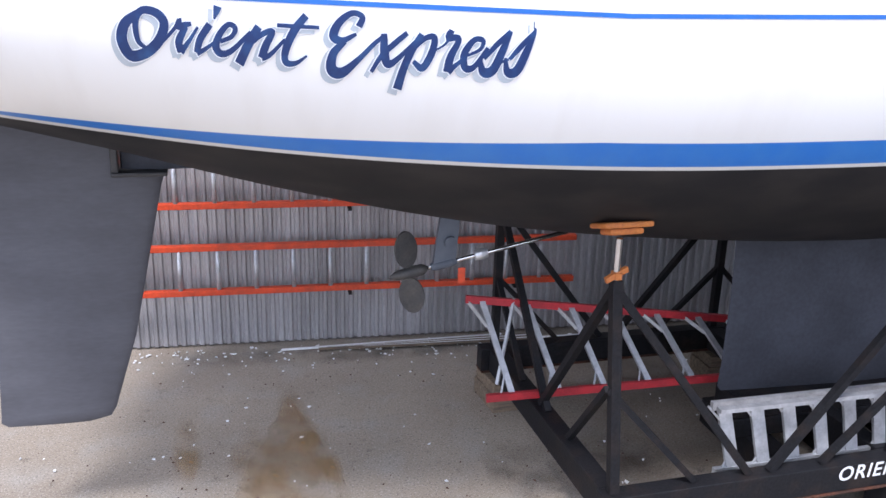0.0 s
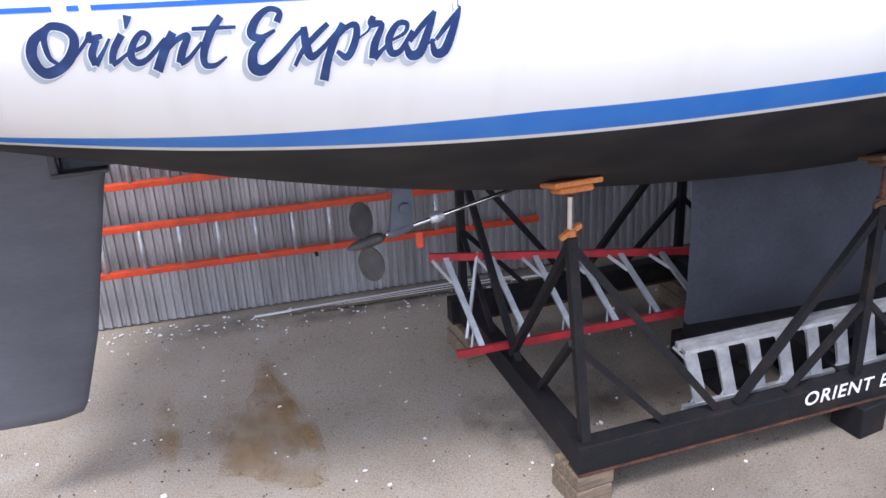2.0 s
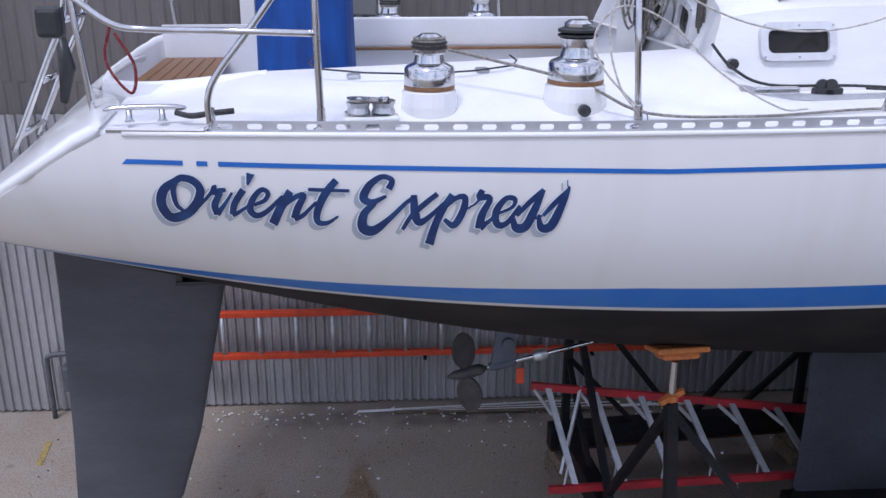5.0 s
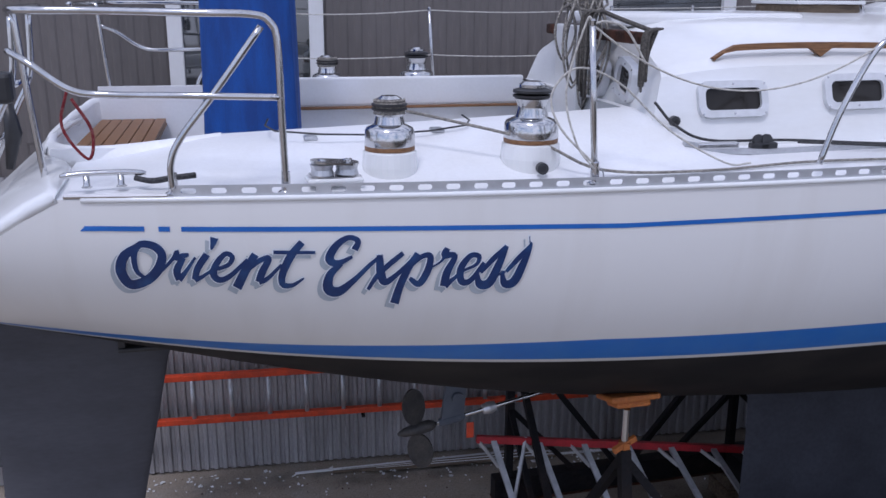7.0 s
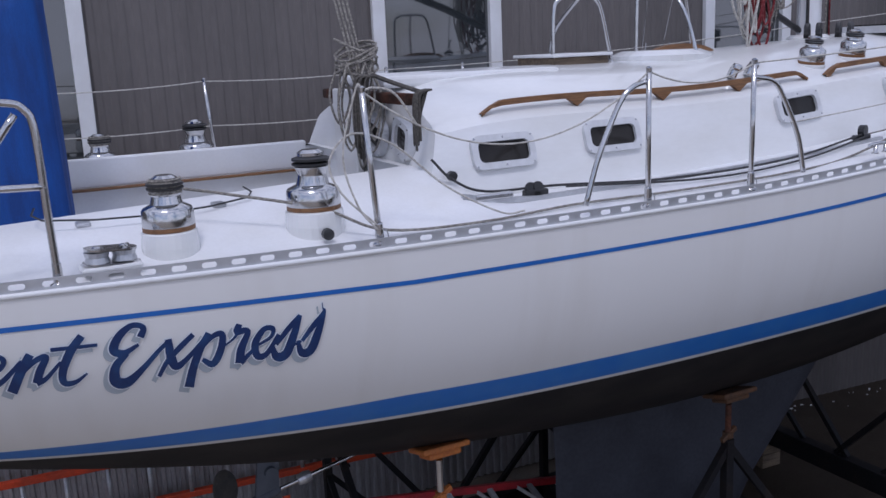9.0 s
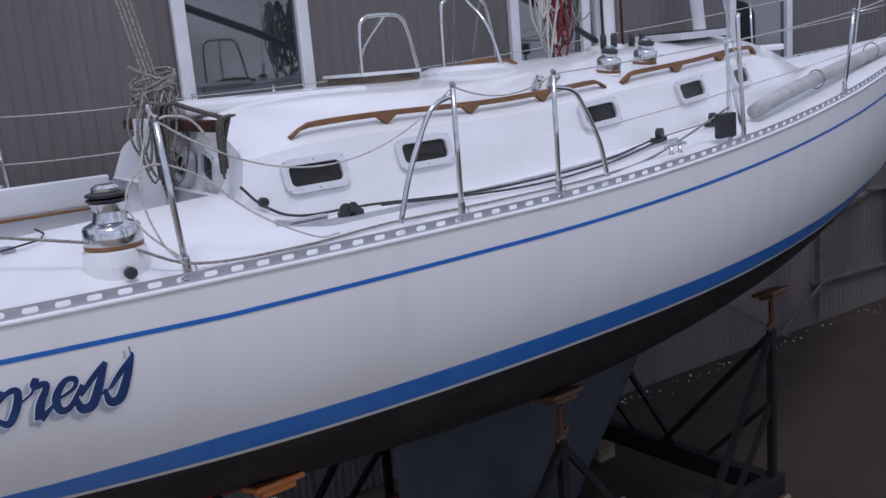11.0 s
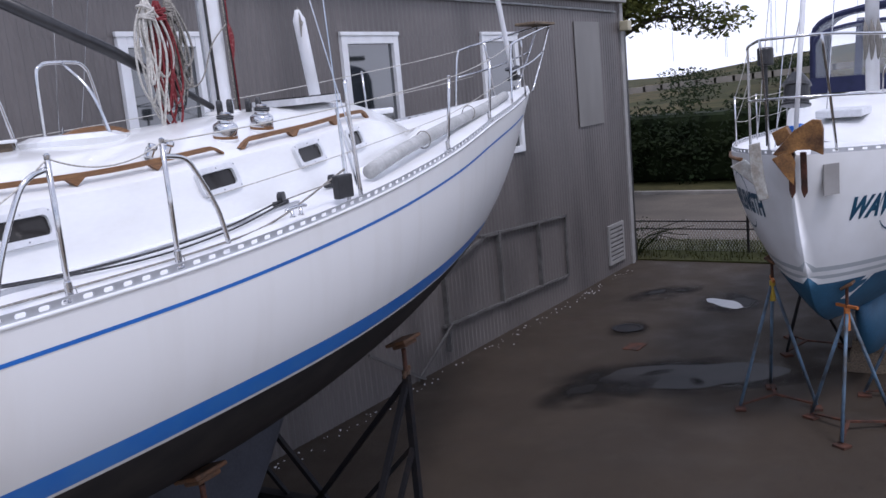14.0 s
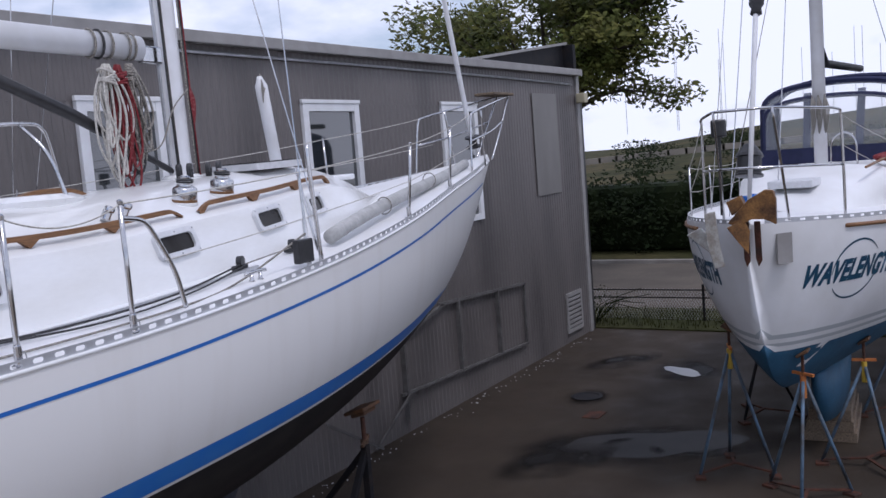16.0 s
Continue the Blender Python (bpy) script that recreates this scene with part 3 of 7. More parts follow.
bm = bmesh.new()
ring = smooth_path([(-0.75, -0.76, 3.375), (-1.2, -0.74, 3.33), (-1.43, -0.56, 3.315), (-1.52, -0.2, 3.31), (-1.53, 0.3, 3.32), (-1.5, 0.60, 3.345), (-1.36, 0.80, 3.385), (-0.6, 0.85, 3.44)], 6)
prev = None
for i, c in enumerate(ring):
    d = (ring[min(i + 1, len(ring) - 1)] - ring[max(i - 1, 0)]).normalized()
    o = Vector((d.y, -d.x, 0)).normalized()
    if o.dot(c - Vector((-0.6, 0, c.z))) < 0:
        o = -o
    sec = [bm.verts.new(c + o * a + Vector((0, 0, h))) for a, h in ((0.10, -0.16), (0.06, -0.06), (0.035, -0.012), (0.018, 0.0), (0.0, -0.006), (-0.008, -0.03), (-0.012, -0.24))]
    if prev:
        for a in range(len(sec) - 1):
            bm.faces.new((prev[a], prev[a + 1], sec[a + 1], sec[a]))
    prev = sec
bmesh.ops.recalc_face_normals(bm, faces=bm.faces[:])
part("stern_coaming", bm, M_DECK, boat, "smooth white coaming curving round the helm seat", smooth=True)
for x in (-1.34, -1.12):
    part("coaming_hinge", box(x - 0.022, x + 0.022, 0.775, 0.79, 3.27, 3.35, 0.003), M_ALU, boat, "small steel hinge plate")

# rounded transom aft of the deck
bm = bmesh.new()
rows = []
for i in range(29):
    y = -1.392 + 2.784 * i / 28
    r = 1 - (y / 1.392) ** 2
    inner = -1.33 - 0.19 * min(max((0.95 - abs(y)) / 0.3, 0), 1)
    edge = Vector((-1.33 - 0.22 * r ** 0.8, y, 3.235 + 0.02 * r))
    row = [Vector((inner, y, 3.24 + 0.06 * r)), edge.lerp(Vector((inner, y, 3.24 + 0.06 * r)), 0.3) + Vector((0, 0, 0.012)), edge]
    for s in (0.08, 0.3, 0.6, 1.0):
        fx, fz = -1.30 - 1.05 * s, 3.25 - 0.66 * s
        flat = Vector((fx, y / 1.392 * half(fx, fz), fz))
        row.append(flat + (edge - Vector((-1.30, y, 3.25))) * (1 - s) ** 1.2 + Vector((-0.006, 0, 0.008)))
    rows.append([bm.verts.new(p) for p in row])
for a, b in zip(rows, rows[1:]):
    for k in range(6):
        bm.faces.new((a[k], a[k + 1], b[k + 1], b[k]))
trs = part("transom", bm, M_GEL, boat, "smooth white reverse transom", smooth=True)
thick = trs.modifiers.new("thickness", "SOLIDIFY")
thick.thickness, thick.offset = 0.03, 0.0

# cabin trunk
cab_b = spline([1.1, 1.6, 3.0, 4.5, 5.5, 6.3, 6.9], [1.00, 1.01, 1.0, 0.90, 0.74, 0.52, 0.30])
cab_h = spline([1.1, 1.3, 3.0, 4.6, 5.8, 6.3, 6.9], [0.52, 0.55, 0.56, 0.545, 0.47, 0.32, 0.06])


def cabin_section(x):
    s, b, hh = sheer_z(x), cab_b(x), cab_h(x)
    pts = [(b, 0.02), (b - 0.02, 0.10), (b - 0.115, 0.69 * hh), (b - 0.145, 0.735 * hh), (b - 0.19, 0.775 * hh), (b * 0.5, 0.96 * hh + 0.015), (b * 0.42, 0.985 * hh + 0.022), (b * 0.2, hh + 0.045), (0, hh + 0.052)]
    return [(y, s + z) for y, z in pts]


bm = bmesh.new()
rows = []
for i in range(60):
    x = 1.12 + (6.9 - 1.12) * i / 59
    sec = cabin_section(x)
    lean = 0.16 * max(0, 1 - i / 4)
    top = sheer_z(x) + 0.02
    rows.append([bm.verts.new((x + lean * (z - top) / 0.5, -y, z)) for y, z in sec] + [bm.verts.new((x + lean * (z - top) / 0.5, y, z)) for y, z in sec[-2::-1]])
for a, b in zip(rows, rows[1:]):
    for k in range(len(a) - 1):
        bm.faces.new((a[k], a[k + 1], b[k + 1], b[k]))
bm.faces.new(rows[0])
bm.faces.new(rows[-1])
cabin = part("cabin_trunk", bm, M_GEL, boat, "glossy white coachroof", smooth=True)
cabin.modifiers.new("edges", "EDGE_SPLIT").split_angle = radians(24)


def cabin_pose(x, z):
    """A pose on the near cabin side: x ahead, y into the cabin, z up along the slope."""
    b = cab_b(x)
    s, hh = sheer_z(x), cab_h(x)
    z0, z1, y0, y1 = s + 0.10, s + 0.69 * hh, b - 0.02, b - 0.115
    t = (z - z0) / (z1 - z0)
    y = -(y0 + (y1 - y0) * t)
    yaw = math.degrees(math.atan2(-(cab_b(x + 0.1) - cab_b(x - 0.1)), 0.2))
    pitch = math.degrees(math.atan2(s - sheer_z(x - 0.3), 0.3))
    lean = math.degrees(math.atan2(y0 - y1, z1 - z0))
    return pose(x, y, z, 0, 0, yaw) @ pose(0, 0, 0, -lean, 0, 0) @ pose(0, 0, 0, 0, -pitch, 0)


def rounded_rect(w, h, r, n=5):
    out = []
    for cx, cz, a0 in ((w / 2 - r, h / 2 - r, 0), (-w / 2 + r, h / 2 - r, 90), (-w / 2 + r, -h / 2 + r, 180), (w / 2 - r, -h / 2 + r, 270)):
        for k in range(n + 1):
            a = radians(a0 + 90 * k / n)
            out.append((cx + r * math.cos(a), cz + r * math.sin(a)))
    return out


def ring_plate(bm, w, h, r, fw, y0, y1):
    """A rounded frame with an opening."""
    a, b = rounded_rect(w, h, r), rounded_rect(w - 2 * fw, h - 2 * fw, max(r - fw * 0.6, 0.008))
    va = [[bm.verts.new((x, y, z)) for x, z in a] for y in (y0, y1)]
    vb = [[bm.verts.new((x, y, z)) for x, z in b] for y in (y0, y1)]
    n = len(a)
    for k in range(n):
        j = (k + 1) % n
        bm.faces.new((va[0][k], va[0][j], vb[0][j], vb[0][k]))
        bm.faces.new((va[0][k], va[1][k], va[1][j], va[0][j]))
        bm.faces.new((vb[0][k], vb[0][j], vb[1][j], vb[1][k]))
    return bm


M_FRAME = material("portlight_frame", (0.66, 0.67, 0.69), 0.35, 0.1, (0.58, 0.59, 0.6), 20)


def portlight(m, w, h):
    bm = ring_plate(bmesh.new(), w, h, 0.048, 0.034, -0.024, 0.02)
    win = part("portlight", bm, M_FRAME, boat, "rounded portlight with a pale frame and dark pane")
    win.matrix_local = m
    bm = bmesh.new()
    prism(bm, rounded_rect(w - 0.06, h - 0.06, 0.02), 0.006)
    pane = part("pane", bm, M_GLASS_DARK, win, "dark tinted pane")
    pane.matrix_local = pose(0.004, -0.004, 0)
    for sx in (-1, 0, 1):
        for sz in (-1, 1):
            bm = lathe(bmesh.new(), [(0.006, 0), (0.005, 0.003)], 6, pose(sx * (w / 2 - 0.018), -0.024, sz * (h / 2 - 0.016), 90, 0, 0))
            part("screw", bm, M_STEEL, win)


for x, z, w in ((1.565, 3.49, 0.35), (2.215, 3.515, 0.35), (3.575, 3.575, 0.36), (4.56, 3.632, 0.36), (5.24, 3.675, 0.28)):
    portlight(cabin_pose(x, z), w, 0.17)
for y, w in ((-0.62, 0.2), (-0.25, 0.24)):
    portlight(pose(1.18, y, 3.56, 0, 17, -90), w, 0.19)


def handrail(xa, xb, n):
    """A teak grab rail with lobed feet along the cabin shoulder."""
    bm = bmesh.new()
    L = 40
    up, lo = [], []
    for i in range(L + 1):
        u = i / L
        x = xa + (xb - xa) * u
        s = sheer_z(x) + 0.765 * cab_h(x)
        end = min(u, 1 - u) * (xb - xa)
        hgt = 0.058 * min(1, (end / 0.12 + 0.02)) ** 0.7
        ph = (u * n) % 1.0
        foot = abs(ph - 0.5) > 0.5 - 0.035 * n / (xb - xa) or end < 0.05
        up.append((x, s + hgt))
        lo.append((x, s - 0.01 if foot else s + min(0.030, hgt - 0.012)))
    for i in range(L):
        q = []
        for (x, z) in (lo[i], lo[i + 1], up[i + 1], up[i]):
            y = -(cab_b(x) - 0.165)
            q.append((bm.verts.new((x, y - 0.016, z)), bm.verts.new((x, y + 0.016, z))))
        bm.faces.new([a for a, _ in q])
        bm.faces.new([b for _, b in q][::-1])
        bm.faces.new((q[3][0], q[2][0], q[2][1], q[3][1]))
        bm.faces.new((q[0][1], q[1][1], q[1][0], q[0][0]))
    bmesh.ops.remove_doubles(bm, verts=bm.verts, dist=0.0005)
    part("handrail", bm, M_TEAK, boat, "varnished teak grab rail")


handrail(1.50, 3.74, 4)
handrail(3.90, 5.72, 3)

# companionway, hatches, clutches
bm = box(1.2, 2.3, -0.34, 0.34, 3.80, 3.865, 0.02)
part("companionway_hatch", bm, M_DECK, boat)
bm = box(1.13, 1.19, -0.80, 0.46, 3.735, 3.79, 0.01)
part("companionway_trim", bm, M_RUST, boat, "dark brown strip across the bulkhead")
bm = box(1.09, 1.13, -0.17, 0.17, 3.0, 3.8, 0.01)
part("washboard", bm, M_GEL, boat, "white companionway boards")
bm = bmesh.new()
lathe(bm, [(0.0, 0), (0.33, 0), (0.335, 0.04), (0.25, 0.07), (0.0, 0.075)], 24, pose(3.3, 0.0, 3.855))
part("sea_hood", bm, M_GEL, boat)
bm = bmesh.new()
prism(bm, [(0.28 * math.cos(radians(a)), 0.085 * math.sin(radians(a))) for a in range(0, 181, 12)], 0.05)
ob = part("teak_arch", bm, M_TEAK, boat, "curved varnished teak grab handle")
ob.matrix_local = pose(3.42, -0.05, 3.875)
bm = box(2.45, 2.85, -0.05, 0.4, 3.80, 3.91, 0.012)
ob = part("instrument_box", bm, M_TIMBER, boat, "small weathered wooden box with a white lid")
part("lid", box(2.43, 2.87, -0.07, 0.42, 3.911, 3.93, 0.006), M_WHITE, ob)
for x in (3.24, 3.37):
    bm = box(-0.045, 0.045, -0.022, 0.022, 0.0, 0.07, 0.012)
    add_box(bm, -0.065, 0.0, -0.026, 0.026, 0.05, 0.09, 0.012)
    c = part("rope_clutch", bm, M_STEEL, boat, "steel rope clutch")
    c.matrix_local = pose(x, -0.70, sheer_z(x) + cab_h(x) * 0.86, 25, 0, 60)
bm = bmesh.new()
prism(bm, rounded_rect(0.55, 0.5, 0.05), 0.05)
hat = part("deck_hatch", bm, M_FRAME, boat, "square deck hatch with a dark lens")
hat.matrix_local = pose(5.25, -0.20, sheer_z(5.25) + cab_h(5.25) + 0.055, 90, 0, 0) @ pose(0, 0, 0, 0, 0, 1)
bm = bmesh.new()
prism(bm, rounded_rect(0.47, 0.42, 0.04), 0.012)
lens = part("lens", bm, M_GLASS_DARK, hat)
lens.matrix_local = pose(0, 0.028, 0)
bm = box(6.0, 6.5, -0.28, 0.28, 3.82, 3.87, 0.015)
part("fore_hatch", bm, M_GEL, boat)

# toe rail with slots
M_TOE = material("anodised_toe_rail", (0.55, 0.56, 0.58), 0.4, 0.6, (0.47, 0.48, 0.5), 12)
for side in (-1, 1):
    bm = bmesh.new()
    x = -0.92
    pitch = 0.108
    while x < 9.75:
        x2 = x + pitch

        def q(xx, zz, inn):
            return (xx, side * (sheer_b(xx) - 0.012 - inn), sheer_z(xx) + zz)

        hole = [(0.31, 0.035), (0.69, 0.035), (0.75, 0.029), (0.75, 0.019), (0.69, 0.013), (0.31, 0.013), (0.25, 0.019), (0.25, 0.029)]
        rect = [(0, 0.045), (1, 0.045), (1, 0.029), (1, 0.019), (1, 0), (0, 0), (0, 0.019), (0, 0.029)]
        front, back = ([[bm.verts.new(q(x + pitch * u, zz, inn)) for u, zz in ring] for ring in (rect, hole)] for inn in (0, 0.006))
        for k in range(8):
            j = (k + 1) % 8
            bm.faces.new((front[0][k], front[0][j], front[1][j], front[1][k]))
            bm.faces.new((back[0][k], back[1][k], back[1][j], back[0][j]))
            bm.faces.new((front[1][k], front[1][j], back[1][j], back[1][k]))
        bm.faces.new((front[0][0], back[0][0], back[0][1], front[0][1]))
        x = x2
    bmesh.ops.remove_doubles(bm, verts=bm.verts, dist=0.0004)
    part("toe_rail", bm, M_TOE, boat, "slotted aluminium toe rail")
# rubbing edge below the rail
for side in (-1, 1):
    pts = [(x, side * (sheer_b(x) - 0.002), sheer_z(x) - 0.004) for x in [-1.24 + 11.07 * i / 60 for i in range(61)]]
    part("gunwale", tube(bmesh.new(), pts, 0.012, 6), M_GEL, boat, smooth=True)

# cove stripe on both sides
M_STRIPE = material("blue_stripe_paint", (0.020, 0.14, 0.48), 0.4, 0, (0.017, 0.12, 0.43), 8)
for side in (-1, 1):
    for xa, xb in ((-1.255, -1.03), (-0.98, -0.94), (-0.90, 9.3)):
        bm = bmesh.new()
        n = max(3, int((xb - xa) / 0.1))
        ring = []
        for i in range(n + 1):
            x = xa + (xb - xa) * i / n
            zc = cove_z(x) + 0.068 * min(max((0.8 - x) / 2.0, 0), 1)
            ring.append([bm.verts.new((x + dx, side * (half(x, zc + dz) + 0.0025), zc + dz)) for dz, dx in ((-0.0095, 0.0), (0.0095, 0.018 if i == 0 and xa < -1.2 else 0.0))])
        for a, b in zip(ring, ring[1:]):
            bm.faces.new((a[0], b[0], b[1], a[1]))
        part("cove_stripe", bm, M_STRIPE, boat, "thin blue cove stripe")


# painted name, laid onto the hull's skin
def text_mesh(body, size, shear=0.0, offset=0.0, spacing=1.0):
    cu = bpy.data.curves.new("lettering", "FONT")
    cu.body, cu.size, cu.shear, cu.offset, cu.space_character = body, size, shear, offset, spacing
    cu.resolution_u = 4
    ob = bpy.data.objects.new("lettering", cu)
    scene.collection.objects.link(ob)
    me = bpy.data.meshes.new_from_object(ob.evaluated_get(bpy.context.evaluated_depsgraph_get()))
    bpy.data.objects.remove(ob)
    return me


def brush(bm, pts, grow):
    """A brush stroke in x and z through (x, z, width), in letter units, with a rounded flow."""
    p = smooth_path([(x, w, -z) for x, z, w in pts], 6)
    L, R = [], []
    for i, c in enumerate(p):
        d = p[min(i + 1, len(p) - 1)] - p[max(i - 1, 0)]
        d = Vector((d.x, 0, d.z)).normalized()
        t = max(c.y, 1.5) * 1.12 + grow
        nrm = Vector((-d.z, 0, d.x))
        o = Vector((c.x, 0, c.z)) + d * (-grow / 2 if i == 0 else grow / 2 if i == len(p) - 1 else 0)
        L.append(bm.verts.new(o + nrm * t / 2))
        R.append(bm.verts.new(o - nrm * t / 2))
    for i in range(len(p) - 1):
        bm.faces.new((L[i], R[i], R[i + 1], L[i + 1]))


def glyph(ch, at, *strokes):
    """One painted script letter at a place along the name: grey drop shadow, pale edge and navy face."""
    for name, grow, out, dx, dz, mat, label in (("letter_shadow", 1.5, 0.003, -9, -7, M_SHADOW, "grey drop shadow of a painted letter"),
                                                ("letter_edge", 3.2, 0.0045, -0.5, 0, M_EDGE, "pale outline of a painted letter"),
                                                ("letter", 0.0, 0.006, 0, 0, M_NAVY, "navy blue painted script letter")):
        bm = bmesh.new()
        for s in strokes:
            brush(bm, s, grow)
        for v in bm.verts:
            u, h = (v.co.x + at + dx - 600) / 100, (v.co.z + dz) / 100
            x = -0.327 + 0.2105 * u + 0.0012 * u * u
            v.co = hull_point(x, 2.999 + 0.233 * h - 0.020 * h * h - 0.002 * max(u + 2, 0), out)
        part(name, bm, mat, hull, label)


glyph("O", 205, [(40, -27, 9), (14, -8, 15), (5, 18, 17), (18, 42, 16), (46, 37, 15), (70, 18, 15), (81, -8, 14), (69, -25, 13), (45, -29, 11), (32, -12, 10), (33, 18, 8), (47, 31, 5)])
glyph("r", 270, [(0, 30, 4), (20, 12, 5), (36, -4, 6), (43, -15, 8), (39, -4, 9), (52, -7, 9), (63, -9, 6)], [(53, -4, 9), (40, 18, 12), (42, 36, 11)], [(42, 36, 9), (60, 15, 6), (74, -4, 4)])
glyph("i", 335, [(30, -9, 11), (12, 15, 11), (5, 36, 10)], [(5, 37, 8), (20, 30, 6), (45, 14, 4)], [(45, -38, 13), (42, -28, 9), (38, -17, 3)])
glyph("e", 370, [(12, 18, 6), (32, 10, 7), (39, -3, 8), (28, -9, 8), (12, 6, 10), (4, 26, 12), (14, 37, 10), (34, 30, 8), (66, 2, 6)])
glyph("n", 410, [(40, -7, 12), (22, 20, 14), (4, 52, 15)], [(16, 28, 6), (44, 6, 8), (64, 0, 9), (52, 22, 12), (44, 42, 12)], [(44, 42, 10), (60, 36, 7), (86, 12, 5)])
glyph("t", 480, [(53, -27, 11), (32, -2, 13), (17, 28, 12), (17, 47, 10), (34, 49, 7), (55, 37, 3)], [(2, -10, 6), (36, -9, 6), (76, -8, 5)])
glyph("E", 570, [(56, -11, 11), (62, -27, 9), (44, -33, 9), (22, -18, 12), (11, 4, 14), (26, 12, 10), (52, 1, 5)],
      [(32, 13, 8), (12, 32, 13), (9, 56, 17), (28, 62, 15), (56, 42, 9), (84, 16, 7), (102, 2, 6)])
glyph("x", 645, [(26, -1, 10), (28, 28, 14), (36, 47, 12), (56, 36, 8), (94, 0, 5)], [(68, -3, 8), (44, 16, 9), (22, 36, 8), (6, 60, 6)])
glyph("p", 690, [(49, -2, 9), (32, 26, 12), (19, 56, 13), (11, 86, 15)], [(34, 24, 5), (56, 5, 8), (72, 4, 10), (69, 28, 12), (54, 52, 11), (36, 42, 6)])
glyph("r", 762, [(0, 26, 3), (22, 12, 4), (31, -8, 9), (26, 3, 11), (45, 5, 9), (32, 34, 13), (28, 58, 14)], [(30, 58, 10), (44, 46, 7), (64, 30, 4)])
glyph("e", 815, [(8, 32, 4), (32, 21, 6), (36, 7, 8), (20, 6, 9), (4, 28, 12), (7, 50, 11), (24, 49, 9), (46, 18, 6)])
glyph("s", 850, [(-2, 34, 5), (6, 56, 13), (24, 54, 15), (38, 24, 13), (51, -10, 7)], [(6, 36, 6), (26, 14, 9), (51, -10, 7)], [(36, 42, 4), (52, 36, 4)])
glyph("s", 895, [(0, 34, 5), (7, 56, 12), (24, 54, 15), (38, 24, 13), (50, -10, 6), (48, -16, 2), (47, -27, 1.5)], [(8, 36, 6), (28, 14, 9), (50, -10, 6)])


# ---- deck gear ----
def winch(m, r, hgt, roped=True):
    w = empty("winch", None)
    w.parent = boat
    w.matrix_local = m
    part("plinth", lathe(bmesh.new(), [(r * 1.0, -0.06), (r * 1.04, 0.0), (r * 1.0, 0.055), (r * 0.9, 0.062)], 28), M_GEL, w, smooth=False)
    part("skirt", lathe(bmesh.new(), [(r * 0.94, 0.062), (r * 0.94, 0.078)], 28), M_TEAK, w)
    d = part("drum", lathe(bmesh.new(), [(r * 0.92, 0.078), (r * 0.94, 0.085), (r * 0.92, 0.14), (r * 0.86, 0.150), (r * 0.58, 0.165), (r * 0.50, 0.20), (r * 0.50, 0.62 * hgt + 0.06), (r * 0.58, 0.72 * hgt + 0.06)], 32), M_STEEL, w, "polished steel drum", smooth=True)
    d.modifiers.new("edges", "EDGE_SPLIT").split_angle = radians(35)
    part("self_tailer", lathe(bmesh.new(), [(r * 0.5, 0.72 * hgt + 0.06), (r * 0.66, 0.75 * hgt + 0.06), (r * 0.66, 0.78 * hgt + 0.06), (r * 0.45, 0.80 * hgt + 0.06), (r * 0.66, 0.82 * hgt + 0.06), (r * 0.66, 0.86 * hgt + 0.06), (r * 0.4, 0.9 * hgt + 0.06)], 28), M_BLACK, w, "black self-tailing jaws")
    part("cap", lathe(bmesh.new(), [(r * 0.46, 0.9 * hgt + 0.06), (r * 0.46, 0.95 * hgt + 0.06), (r * 0.3, hgt + 0.06), (r * 0.12, hgt + 0.06)], 20), M_STEEL, w)
    if roped:
        bm = bmesh.new()
        for k in range(5):
            z = 0.205 + k * 0.012
            tube(bm, [((r * 0.55) * math.cos(a), (r * 0.55) * math.sin(a), z + 0.006 * a / 6.3) for a in [2 * math.pi * i / 20 for i in range(21)]], 0.0062, 6)
        part("rope_wrap", bm, M_ROPE, w)
    return w


for side in (-1, 1):
    winch(pose(-0.09, side * 1.22, deck_z(-0.09, 1.22) + 0.012), 0.107, 0.215, True)
    winch(pose(0.50, side * 1.22, deck_z(0.50, 1.22) + 0.015), 0.120, 0.248, False)
for x, y, z in ((3.965, -0.62, 3.745), (4.345, -0.60, 3.775)):
    winch(pose(x, y, z, 8, 0, 0), 0.085, 0.17, False)


def rail_tube(name, pts, r=0.0127, parent=None, label="", n=6, mat=None):
    return part(name, tube(bmesh.new(), smooth_path(pts, n), r, 8), mat or M_STEEL, parent or boat, label, smooth=True)


def stanchion(x, side, hgt=0.61, lean=(0, 0)):
    y, z = side * (sheer_b(x) - 0.055), sheer_z(x) + 0.01
    st = part("stanchion", tube(bmesh.new(), [(0, 0, 0.03), (lean[0] * 0.5, lean[1] * 0.5, hgt * 0.5), (lean[0], lean[1], hgt)], 0.0127, 10), M_STEEL, boat, "steel lifeline stanchion", smooth=True)
    st.matrix_local = pose(x, y, z)
    bm = lathe(bmesh.new(), [(0.03, -0.005), (0.03, 0.006), (0.018, 0.012), (0.0165, 0.085), (0.014, 0.09)], 12)
    tube(bm, [(0.02 + 0.018 * math.cos(a), 0, 0.03 + 0.03 * math.sin(a)) for a in [radians(k) for k in range(-80, 260, 24)]], 0.003, 5)
    part("socket", bm, M_STEEL, st, smooth=False)
    part("cap", lathe(bmesh.new(), [(0.014, hgt - 0.012), (0.015, hgt + 0.004), (0.006, hgt + 0.012)], 8, pose(lean[0], lean[1], 0)), M_STEEL, st)
    return Vector((x + lean[0], y + lean[1], z + hgt - 0.01)), Vector((x + lean[0] * .5, y + lean[1] * .5, z + hgt * 0.5))


